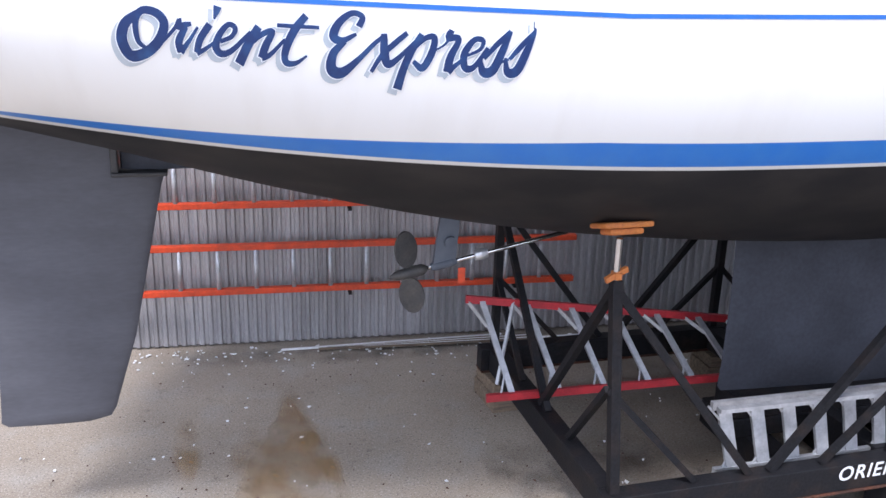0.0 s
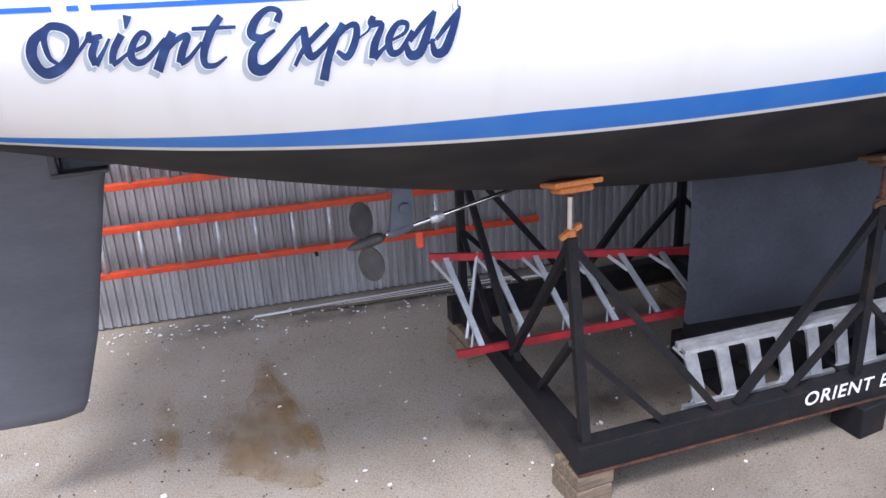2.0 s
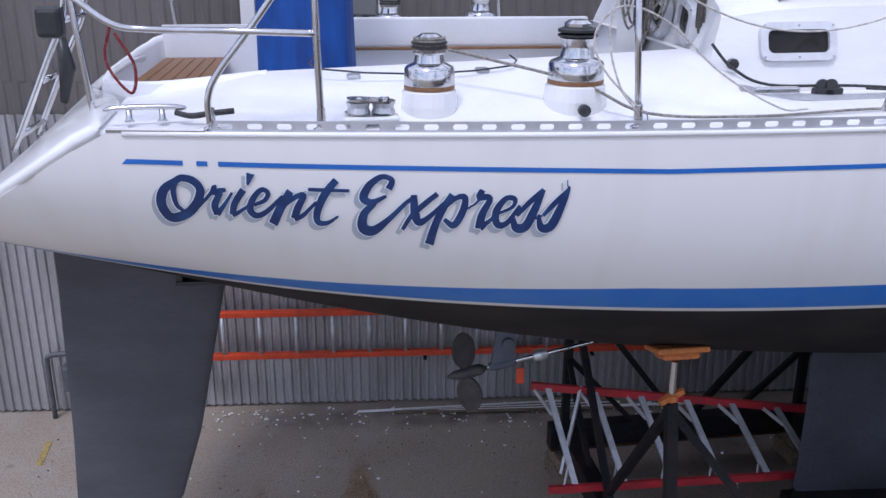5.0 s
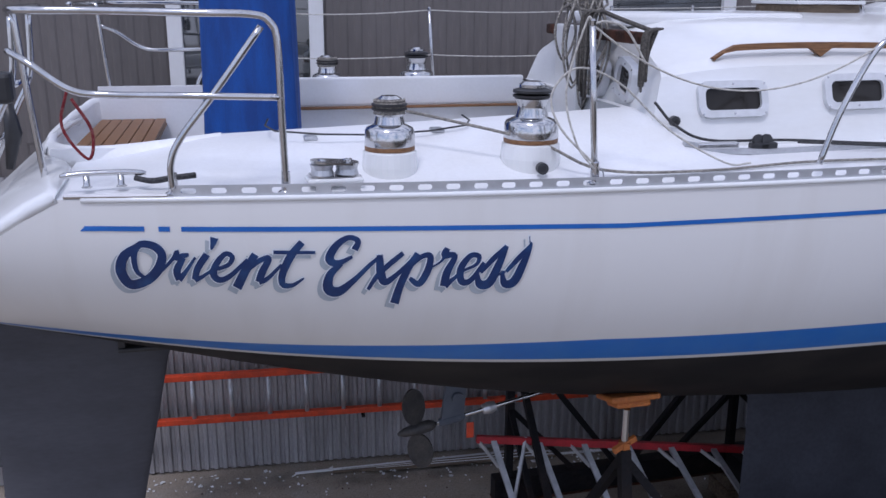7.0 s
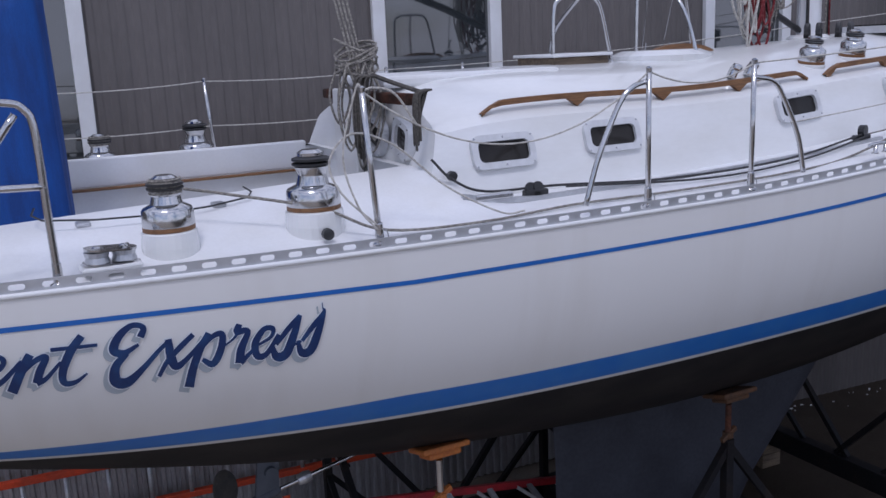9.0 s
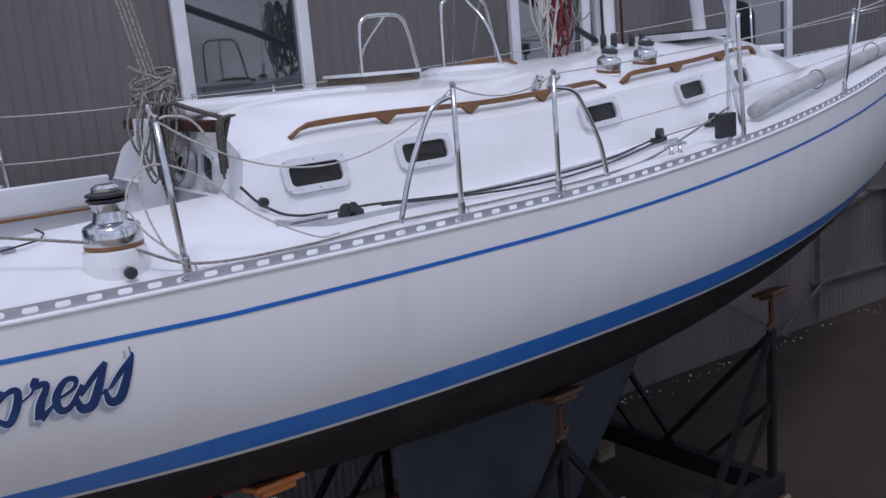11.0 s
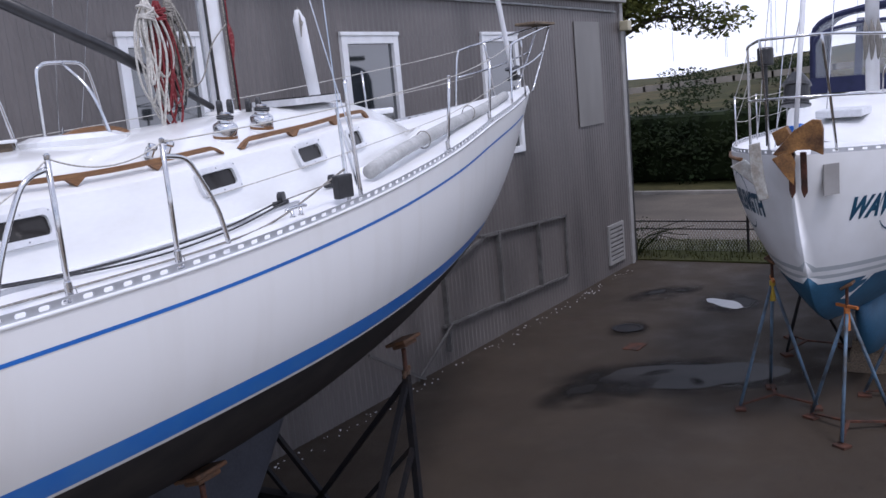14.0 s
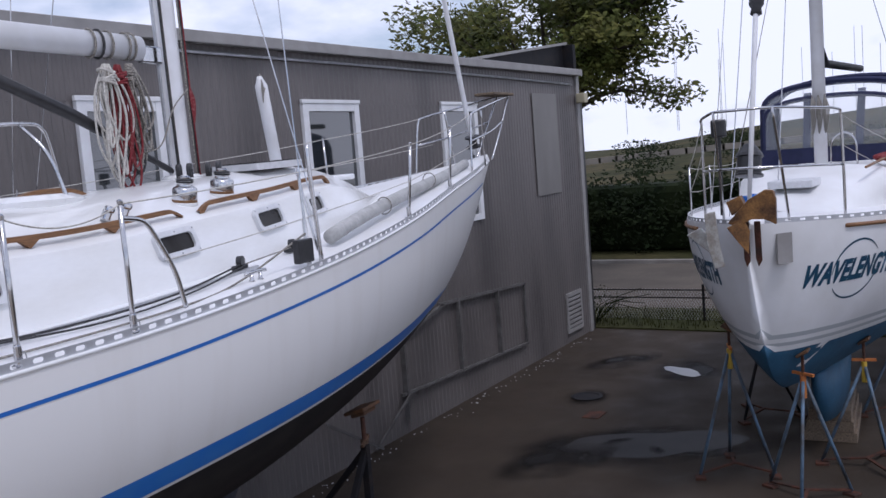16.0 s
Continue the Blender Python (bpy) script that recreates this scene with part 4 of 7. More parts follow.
tops = {}
for side in (-1, 1):
    tops[side] = [stanchion(x, side, hh, ln) for x, hh, ln in ((0.68, 0.62, (-0.04, 0)), (1.99, 0.62, (0.0, 0)), (2.62, 0.62, (0, 0)), (5.95, 0.6, (0.03, side * 0.05)), (7.5, 0.6, (0.02, side * 0.04)))]
    y1, y2 = side * (sheer_b(1.65) - 0.055), side * (sheer_b(2.98) - 0.055)
    rail_tube("gate_brace", [(1.65, y1, 3.29), (1.72, y1, 3.5), (1.83, y1, 3.72), (1.90, y1, 3.79), (1.985, y1, 3.815)], label="bent steel gate brace")
    rail_tube("gate_brace", [(2.98, y2, 3.31), (2.93, y2, 3.5), (2.82, y2, 3.70), (2.75, y2, 3.775), (2.62, y2, 3.80)], label="bent steel gate brace")


def sag(a, b, drop, n=10):
    a, b = Vector(a), Vector(b)
    return [a.lerp(b, k / n) - Vector((0, 0, drop * 4 * (k / n) * (1 - k / n))) for k in range(n + 1)]


def line(pts, r, mat, label, name="rope", n=6):
    return part(name, tube(bmesh.new(), smooth_path(pts, n), r, 6), mat, boat, label, smooth=True)


for side in (-1, 1):
    t = [q[0] for q in tops[side]]
    mid = [q[1] for q in tops[side]]
    pul = Vector((8.85, side * 0.33, 4.40))
    push = Vector((-0.5, side * 1.40, 3.83))
    if side > 0:
        line(sag(push, t[0], 0.02), 0.004, M_ROPE_W, "white coated lifeline wire", "lifeline")
        line(sag(mid[0], mid[1], 0.02), 0.004, M_ROPE_W, "white coated lifeline wire", "lifeline")
        line(sag(push - Vector((0, 0, .28)), mid[0], 0.02), 0.004, M_ROPE_W, "white coated lifeline wire", "lifeline")
        line(sag(t[0], t[1], 0.02) + sag(t[1], t[2], 0.0), 0.004, M_ROPE_W, "white coated lifeline wire", "lifeline")
    else:
        line(sag(t[0], Vector(t[1]), 0.26, 14), 0.004, M_ROPE_W, "slack white lifeline at the gate", "lifeline")
        line(sag(t[1], t[2], 0.07, 10), 0.004, M_ROPE_W, "slack white lifeline at the gate", "lifeline")
    line(sag(t[2], t[3], 0.03) + sag(t[3], t[4], 0.01), 0.004, M_ROPE_W, "white coated lifeline wire", "lifeline")
    line(sag(t[4], pul, 0.01), 0.004, M_ROPE_W, "white coated lifeline wire", "lifeline")
    line(sag(mid[2] + Vector((0.25, 0, 0)), mid[3], 0.02) + sag(mid[3], mid[4], 0.01), 0.0035, M_ROPE_W, "white coated lifeline wire", "lifeline")
    line(sag(mid[4], Vector((9.1, side * 0.3, 4.1)), 0.01), 0.0035, M_ROPE_W, "white coated lifeline wire", "lifeline")

# stern pushpit
for side in (-1, 1):
    y = side * (sheer_b(-0.5) - 0.05)
    ya = side * (sheer_b(-1.25) - 0.06)
    push = rail_tube("pushpit", [(-0.515, y, 3.27), (-0.52, y, 3.5), (-0.525, y, 3.78), (-0.55, y, 3.855), (-0.61, y, 3.88), (-0.8, y, 3.885), (-1.15, ya, 3.89), (-1.38, ya * 0.97, 3.89), (-1.47, ya * 0.85, 3.89), (-1.5, ya * 0.6, 3.89), (-1.5, ya * 0.3, 3.89)], 0.0135, label="polished steel stern rail")
    rail_tube("mid_rail", [(-0.515, y, 3.59), (-0.8, y, 3.60), (-1.12, ya, 3.60), (-1.25, ya, 3.62), (-1.38, ya * 0.98, 3.71), (-1.46, ya * 0.93, 3.75)], 0.0127, push)
    rail_tube("brace", [(-0.92, y, 3.27), (-0.92, y, 3.36), (-0.88, y, 3.45), (-0.745, y, 3.62), (-0.58, y, 3.84)], 0.0127, push)
    rail_tube("upright", [(-1.41, ya * 0.82, 3.25), (-1.44, ya * 0.82, 3.6), (-1.46, ya * 0.82, 3.89)], 0.0127, push)
    for x in (-0.515, -0.92):
        bm = lathe(bmesh.new(), [(0.03, 0), (0.03, 0.006), (0.018, 0.012), (0.016, 0.08)], 12, pose(x, side * (sheer_b(x) - 0.05), sheer_z(x) + 0.005))
        part("socket", bm, M_STEEL, push)

# folding ladder and horseshoe light on the stern, steel strip along the quarter
steps = rail_tube("stern_ladder", [(-1.50, -0.95, 3.86), (-1.52, -0.95, 3.62), (-1.60, -0.95, 3.45), (-1.78, -0.95, 3.08)], 0.0135, label="folded steel boarding ladder on the stern")
rail_tube("ladder_rail", [(-1.50, -0.62, 3.86), (-1.52, -0.62, 3.62), (-1.60, -0.62, 3.45), (-1.78, -0.62, 3.08)], 0.0135, steps)
for x, z in ((-1.525, 3.60), (-1.64, 3.36), (-1.75, 3.14)):
    part("rung", tube(bmesh.new(), [(x, -0.95, z), (x, -0.62, z)], 0.013, 8), M_STEEL, steps, smooth=True)
part("stern_light", box(-1.60, -1.50, -1.06, -0.98, 3.54, 3.66, 0.02), M_BLACK, boat, "black float light on the stern rail")
part("backstay_tackle", tube(bmesh.new(), [(-1.58, -0.80, 3.52), (-1.57, -0.80, 3.4), (-1.60, -0.80, 3.25)], [0.02, 0.035, 0.016], 8), M_BLACK, boat, "black tackle block at the stern", smooth=True)
part("quarter_strip", tube(bmesh.new(), [(x, -(sheer_b(x) - 0.004), sheer_z(x) + 0.008) for x in (-1.30, -1.2, -1.1, -0.94)], 0.009, 6), M_STEEL, boat, "steel strip along the quarter")

# bow pulpit
for side in (-1, 1):
    p = rail_tube("pulpit", [(8.75, side * 0.36, 3.76), (8.80, side * 0.35, 4.1), (8.86, side * 0.34, 4.36), (8.97, side * 0.32, 4.42), (9.6, side * 0.22, 4.52), (10.25, side * 0.13, 4.62), (10.55, side * 0.08, 4.66)], 0.0135, label="polished steel bow rail")
    rail_tube("leg", [(10.55, side * 0.08, 4.66), (10.2, side * 0.1, 4.25), (9.85, side * 0.11, 3.86)], 0.0127, p)
    rail_tube("mid_rail", [(8.82, side * 0.345, 4.1), (9.6, side * 0.22, 4.2), (10.27, side * 0.11, 4.34)], 0.011, p)
    rail_tube("leg", [(9.35, side * 0.24, 4.48), (9.45, side * 0.2, 3.8)], 0.0127, p)
bm = box(10.0, 10.62, -0.14, 0.14, 4.665, 4.70, 0.01)
part("bow_seat", bm, M_TIMBER, boat, "weathered board on the pulpit")
bm = tube(bmesh.new(), [(9.62, 0, 3.95), (9.5, 0, 4.3), (8.2, 0, 8.9), (7.2, 0, 12.4)], [0.03, 0.03, 0.028, 0.02], 10)
part("forestay", bm, M_SPAR, boat, "pale forestay foil", smooth=True)
bm = lathe(bmesh.new(), [(0.02, 0), (0.09, 0.01), (0.09, 0.03), (0.05, 0.04), (0.05, 0.12), (0.09, 0.13), (0.09, 0.15), (0.02, 0.16)], 18, pose(9.6, 0, 4.02, 0, -15, 0))
part("furling_drum", bm, M_BLACK, boat)

# mast, boom, vang
bm = bmesh.new()
prof = [(0.098 * math.cos(a), 0.066 * math.sin(a)) for a in [2 * math.pi * k / 24 for k in range(24)]]
lo = [bm.verts.new((4.62 + x, y, 3.88)) for x, y in prof]
hi = [bm.verts.new((4.50 + x, y, 14.5)) for x, y in prof]
for k in range(24):
    bm.faces.new((lo[k], lo[(k + 1) % 24], hi[(k + 1) % 24], hi[k]))
bm.faces.new(hi)
mast = part("mast", bm, M_SPAR, boat, "white painted aluminium mast", smooth=True)
part("mast_groove", box(-0.012, 0.012, -0.01, 0.01, 0, 10.4, 0, pose(4.52, 0, 3.95, 0, -0.65, 0)), M_ALU, mast)
part("mast_collar", lathe(bmesh.new(), [(0.15, 0), (0.15, 0.03), (0.12, 0.05)], 20, pose(4.62, 0, 3.93)), M_GEL, mast)
part("gooseneck", box(4.34, 4.53, -0.03, 0.03, 4.78, 4.90, 0.012), M_STEEL, mast)
part("spreader", tube(bmesh.new(), [(4.55, -1.0, 8.3), (4.56, 0, 8.25), (4.55, 1.0, 8.3)], 0.025, 8), M_SPAR, mast)
bm = bmesh.new()
prof = [(0.065 * math.cos(a), 0.085 * math.sin(a)) for a in [2 * math.pi * k / 24 for k in range(24)]]
a = [bm.verts.new((4.34, y + 0.0, 4.88 + z)) for y, z in prof]
b = [bm.verts.new((0.3, y + 0.02, 4.93 + z)) for y, z in prof]
for k in range(24):
    bm.faces.new((a[k], a[(k + 1) % 24], b[(k + 1) % 24], b[k]))
bm.faces.new(a)
bm.faces.new(b)
boom = part("boom", bm, M_SPAR, boat, "white aluminium boom", smooth=True)
bm = tube(bmesh.new(), [(2.85, 0, 4.76), (3.7, 0, 4.42), (4.2, 0, 4.18)], [0.04, 0.04, 0.032], 12)
tube(bm, [(4.15, 0, 4.2), (4.55, 0, 4.0)], 0.022, 10)
part("boom_vang", bm, M_BLACK, boat, "black rigid boom vang", smooth=True)
for x in (4.42, 4.72):
    for y in (-0.17, -0.27):
        bm = lathe(bmesh.new(), [(0.012, -0.016), (0.042, -0.014), (0.044, 0.0), (0.042, 0.014), (0.012, 0.016)], 14, pose(0, 0, 0.06, 90, 0, 30))
        add_box(bm, -0.012, 0.012, -0.02, 0.02, 0.0, 0.06)
        t = part("turning_block", bm, M_BLACK, boat, "black mast base block")
        t.matrix_local = pose(x, y, 3.955)

# halyard coils under the boom, halyards at the mast
rng = random.Random(5)


def coil(x, y, z, mat, length, n, label, spread=0.04):
    """An untidy hank: loops of unequal length, swung to either side, gathered at the top."""
    bm = bmesh.new()
    for k in range(n):
        ox, oy = rng.uniform(-spread, spread), rng.uniform(-spread, spread)
        ln = length * rng.uniform(0.5, 1.08)
        w, sw = rng.uniform(0.015, 0.085), rng.uniform(-0.07, 0.07)
        wob = [rng.uniform(-0.03, 0.03) for _ in range(4)]
        pts = [(x + ox * 0.4, y + oy * 0.4, z), (x + ox - w * 0.7 + wob[0], y + oy + wob[1], z - ln * 0.3), (x + ox - w + sw * 0.7 + wob[2], y + oy, z - ln * 0.75), (x + ox + sw, y + oy + wob[3], z - ln),
               (x + ox + w + sw * 0.7 - wob[0], y + oy, z - ln * 0.8), (x + ox + w * 0.8 + wob[3], y + oy - wob[1], z - ln * 0.4), (x + ox * 0.4, y + oy * 0.4, z)]
        tube(bm, smooth_path(pts, 6), 0.0085, 6)
    for k in range(5):
        tilt = rng.uniform(-0.03, 0.03)
        tube(bm, [(x + 0.055 * math.cos(a), y + 0.05 * math.sin(a), z - 0.06 - 0.016 * k + tilt * math.cos(a)) for a in [2 * math.pi * i / 12 for i in range(13)]], 0.0085, 6)
    part("rope_coil", bm, mat, boat, label, smooth=True)


coil(3.93, -0.10, 4.74, M_ROPE_W, 0.80, 11, "pale flecked rope coil hanging from the boom")
coil(4.03, -0.10, 4.74, M_ROPE_R, 0.78, 9, "red rope coil hanging from the boom")
coil(4.17, -0.04, 4.76, M_ROPE, 0.80, 12, "grey flecked rope coil hanging from the boom", 0.06)
coil(4.13, -0.02, 4.4, M_ROPE_K, 0.4, 4, "dark rope coil at the mast")
for x in (3.9, 3.97, 4.05, 4.2, 4.25):
    part("rope_lashing", tube(bmesh.new(), [(x, 0.073 * math.cos(a), 4.885 + 0.094 * math.sin(a)) for a in [2 * math.pi * i / 16 for i in range(17)]], 0.008, 6), M_ROPE if x != 3.97 else M_ROPE_K, boat, "rope turns round the boom")
for dx, m in ((0.12, M_ROPE_R), (0.1, M_ROPE_K), (0.085, M_ROPE), (-0.12, M_ROPE_K), (-0.105, M_ROPE_D)):
    x = 4.62 + dx * 0.9
    line([(x, -0.08, 3.93), (x - 0.02, -0.075, 5.4), (x - 0.04, -0.07, 9.5)], 0.0075, m, "halyard running up the mast", "halyard", 2)
bm = bmesh.new()
for k in range(5):
    tube(bm, smooth_path([(4.71, -0.08, 4.62), (4.69 + 0.008 * k, -0.1, 4.52), (4.70, -0.1, 4.42 - 0.02 * k), (4.73, -0.1, 4.5), (4.71, -0.08, 4.62)], 5), 0.006, 5)
part("rope_hank", bm, M_ROPE_R, boat, "red rope hank on the mast")
line([(4.2, -0.05, 4.15), (4.35, -0.1, 4.2), (4.5, -0.1, 4.45), (4.68, -0.09, 4.6)], 0.0055, M_ROPE, "grey rope tail")

# white fender tube standing on the foredeck
bm = lathe(bmesh.new(), [(0.02, 0.0), (0.05, 0.02), (0.052, 0.74), (0.03, 0.79), (0.02, 0.82)], 16, pose(5.78, 0.02, 3.93, 0, -9, 0))
ob = part("pole_cover", bm, M_SPAR, boat, "white padded tube lashed upright on deck", smooth=True)
bm = bmesh.new()
for k in range(5):
    tube(bm, smooth_path([(5.66, 0.02, 4.76), (5.63 + .01 * k, -0.02, 4.66), (5.61, -0.03, 4.52 + 0.02 * k), (5.65, 0.0, 4.72)], 4), 0.005, 5)
part("frayed_line", bm, M_ROPE, ob, "frayed rope end")

# guard hoops by the companionway
for xa, xb, za, y in ((2.47, 2.92, 4.27, 0.0), (3.10, 3.58, 4.36, 0.0)):
    hp = rail_tube("guard_hoop", [(xa, y, 3.82), (xa + 0.01, y, za - 0.1), (xa + 0.05, y, za - 0.015), (xa + 0.13, y, za), (xb - 0.2, y, za), (xb - 0.13, y, za - 0.02), (xb - 0.08, y, za - 0.12), (xb, y, 3.82)], 0.0127, label="polished steel guard hoop")
    rail_tube("leg", [(xa + 0.2, y, za), (xa + 0.24, y + (0.35 if xa < 3 else -0.18), za - 0.2), (xa + 0.28, y + (0.5 if xa < 3 else -0.28), 3.82)], 0.0127, hp)

# shrouds and chainplates
for side in (-1, 1):
    for x, tx, tz in ((4.20, 4.52, 14.0), (4.36, 4.54, 8.3)):
        y = side * (sheer_b(x) - 0.10)
        ty = side * (1.0 if tz > 10 else 0.1)
        tzz = 8.3
        bm = tube(bmesh.new(), [(x, y, sheer_z(x) + 0.3), (tx, ty, tzz)], 0.0045, 6)
        sh = part("shroud", bm, M_STEEL, boat, "steel wire shroud")
        d = (Vector((tx, ty, tzz)) - Vector((x, y, sheer_z(x)))).normalized()
        o = Vector((x, y, sheer_z(x) + 0.02))
        part("turnbuckle", tube(bmesh.new(), [o, o + d * 0.06, o + d * 0.07, o + d * 0.28, o + d * 0.29, o + d * 0.62], [0.009, 0.009, 0.015, 0.015, 0.009, 0.008], 8), M_STEEL, sh)
        part("chainplate", box(x - 0.02, x + 0.02, y - 0.004, y + 0.004, sheer_z(x) - 0.01, sheer_z(x) + 0.06), M_STEEL, sh)
y = -(sheer_b(4.2) - 0.06)
rail_tube("shroud_guard", [(4.28, y, 3.37), (4.27, y + 0.01, 3.7), (4.26, y + 0.02, 4.03), (4.28, y + 0.03, 4.1)], 0.014, label="steel upright beside the shrouds")
bm = box(4.08, 4.24, y + 0.02, y + 0.07, 3.37, 3.52, 0.01)
part("plastic_flap", bm, M_BLACK, boat, "black plastic guard at the chainplate")

# spinnaker pole along the side deck
bm = tube(bmesh.new(), smooth_path([(4.75, -1.18, 3.47), (5.4, -1.05, 3.56), (6.6, -0.76, 3.66), (8.0, -0.42, 3.76), (8.9, -0.2, 3.85)], 6), 0.052, 14)
part("spinnaker_pole", bm, material("grey_pole_cloth", (0.44, 0.44, 0.43), 0.7, 0, (0.34, 0.34, 0.33), 6, (1, 1, 1), 0.1, 40), boat, "grey covered pole lashed along the side deck", smooth=True)
for x, y in ((5.9, -0.93), (7.3, -0.6)):
    bm = tube(bmesh.new(), [(x, y + 0.07 * math.cos(a), sheer_z(x) + 0.13 + 0.07 * math.sin(a)) for a in [2 * math.pi * i / 14 for i in range(15)]], 0.005, 5)
    part("pole_lashing", bm, M_ROPE, boat)


# cleats, blocks, jib track, sheets
def cleat(x, y, z, L, rz, label):
    bm = bmesh.new()
    tube(bm, smooth_path([(-L / 2, 0, 0.045), (-L / 4, 0, 0.052), (L / 4, 0, 0.052), (L / 2, 0, 0.045)], 4), [0.006] + [0.011] * 11 + [0.006], 8)
    for s in (-1, 1):
        lathe(bm, [(0.02, 0), (0.012, 0.01), (0.011, 0.045)], 10, pose(s * L * 0.2, 0, 0))
    c = part("mooring_cleat", bm, M_STEEL, boat, label, smooth=True)
    c.matrix_local = pose(x, y, z, 0, 0, rz)


cleat(-1.17, -1.30, 3.26, 0.30, 3, "polished steel mooring cleat")
cleat(-1.13, 1.30, 3.26, 0.30, -3, "polished steel mooring cleat")
cleat(3.62, -1.44, 3.345, 0.22, 6, "small steel mooring cleat")
part("mooring_line", tube(bmesh.new(), smooth_path([(-1.06, -1.3, 3.29), (-1.0, -1.32, 3.28), (-0.93, -1.33, 3.29), (-0.84, -1.34, 3.30)], 4), 0.012, 6), M_ROPE_K, boat, "dark rope end at the cleat")
fb = part("foot_block", box(-0.105, 0.105, -0.06, 0.06, -0.04, -0.018, 0.01), M_GEL, boat, "steel double foot block on a white pad beside the winch")
fb.matrix_local = pose(-0.33, -1.36, 3.30, 0, 0, 4)
for z, w in ((-0.017, 0.205), (0.036, 0.185)):
    bm = bmesh.new()
    prism(bm, rounded_rect(w, 0.105, 0.05, 8), 0.008, pose(0, 0, 0, 90, 0, 0))
    o = part("cheek_plate", bm, M_STEEL, fb, "polished cheek plate")
    o.matrix_local = pose(0.004, 0, z, 0, 4, 0)
for x in (-0.045, 0.05):
    part("sheave", lathe(bmesh.new(), [(0.03, -0.012), (0.046, -0.010), (0.040, 0.010), (0.046, 0.03), (0.03, 0.034)], 18, pose(x, 0, 0)), M_ALU, fb, "grey sheave")
    part("pin", lathe(bmesh.new(), [(0.018, 0.03), (0.017, 0.044), (0.006, 0.048)], 12, pose(x, 0, 0)), M_STEEL, fb)
for a in range(5):
    part("bolt", lathe(bmesh.new(), [(0.008, 0.032), (0.006, 0.042)], 8, pose(-0.07 + 0.035 * a, 0.03 * (-1) ** a, 0)), M_BRONZE, fb)
ya = -1.17
tr = [(1.22 + (4.05 - 1.22) * i / 14) for i in range(15)]
bm = tube(bmesh.new(), [(x, ya + 0.02 * i / 4, deck_z(x, ya) + 0.010) for i, x in enumerate(tr)], 0.018, 4)
track = part("jib_track", bm, M_ALU, boat, "dark aluminium jib track")
for x in (1.60, 1.64):
    bm = lathe(bmesh.new(), [(0.012, -0.010), (0.030, -0.009), (0.032, 0), (0.030, 0.009), (0.012, 0.010)], 16, pose(0, 0, 0.045, 80, 0, 10))
    add_box(bm, -0.04, 0.05, -0.02, 0.02, 0.0, 0.04, 0.008)
    c = part("jib_car", bm, M_BLACK, boat, "black jib car with a sheave")
    c.matrix_local = pose(x, ya + 0.03, deck_z(x, ya) + 0.01)
bm = box(-0.1, 0.1, -0.018, 0.018, 0, 0.03, 0.008)
c = part("track_slider", bm, M_STEEL, boat)
c.matrix_local = pose(1.38, ya, deck_z(1.38, ya) + 0.012)
for x, y in ((3.95, -1.05), (4.52, -1.02)):
    bm = lathe(bmesh.new(), [(0.01, -0.02), (0.035, -0.018), (0.037, 0.018), (0.01, 0.02)], 14, pose(0, 0, 0.05, 90, 0, 20))
    add_box(bm, -0.07, 0.05, -0.02, 0.02, 0, 0.03, 0.006)
    c = part("lead_block", bm, M_BLACK, boat, "black deck lead block")
    c.matrix_local = pose(x, y, deck_z(x, y) + 0.005)
for x, y in ((0.50, -1.36), (1.25, -0.99)):
    bm = lathe(bmesh.new(), [(0.012, 0), (0.024, 0.004), (0.024, 0.03), (0.012, 0.034)], 12, pose(0, 0, 0.03, 90, 0, 0))
    c = part("padeye", bm, M_BLACK, boat, "small black padeye block")
    c.matrix_local = pose(x, y, deck_z(x, y) + 0.005)
dz = lambda x, y, o=0.012: (x, y, deck_z(x, y) + o)
line([(0.0, -1.1, 3.49), (0.15, -1.16, 3.46), (0.5, -1.3, 3.38), dz(0.75, -1.4, 0.03), dz(1.2, -1.42), dz(1.7, -1.36), dz(2.3, -1.38), dz(3.0, -1.38), dz(3.6, -1.3), (4.2, -1.38, 3.55)], 0.0065, M_ROPE, "grey flecked sheet led along the side deck", "sheet")
line([dz(1.15, -1.0, 0.1), dz(1.24, -1.03, 0.03), dz(1.4, -1.06, 0.02), dz(1.75, -1.13, 0.05), dz(2.4, -1.18, 0.02), dz(3.2, -1.18, 0.02), dz(3.95, -1.06, 0.04)], 0.0065, M_ROPE_K, "black control line beside the track", "sheet")
line([dz(1.8, -1.14, 0.04), dz(2.6, -1.26, 0.015), dz(3.3, -1.22, 0.015), dz(3.95, -1.08, 0.03)], 0.006, M_ROPE_K, "black control line beside the track", "sheet")
line([dz(3.95, -1.05, 0.03), dz(4.52, -1.03, 0.04), dz(4.75, -0.97, 0.03)], 0.005, M_ROPE, "thin grey line", "sheet")
t0 = tops[-1][0][0]
line([t0, t0 + Vector((0.06, 0.02, 0.01)), t0 + Vector((0.16, 0.05, -0.02)), t0 + Vector((0.25, 0.05, -0.15))], 0.005, M_ROPE_W, "white cord")
line([(0.69, -1.5, 3.30), (0.55, -1.44, 3.45), (0.52, -1.4, 3.58), (0.62, -1.4, 3.68), (0.8, -1.4, 3.62), (1.02, -1.42, 3.43), (1.25, -1.47, 3.30), (1.35, -1.5, 3.30)], 0.0045, M_ROPE_W, "pale looped cord at the stanchion")
line([t0, (0.62, -1.48, 3.86), (0.56, -1.45, 3.6), (0.6, -1.48, 3.4), (0.67, -1.5, 3.30)], 0.0045, M_ROPE_W, "pale looped cord at the stanchion")
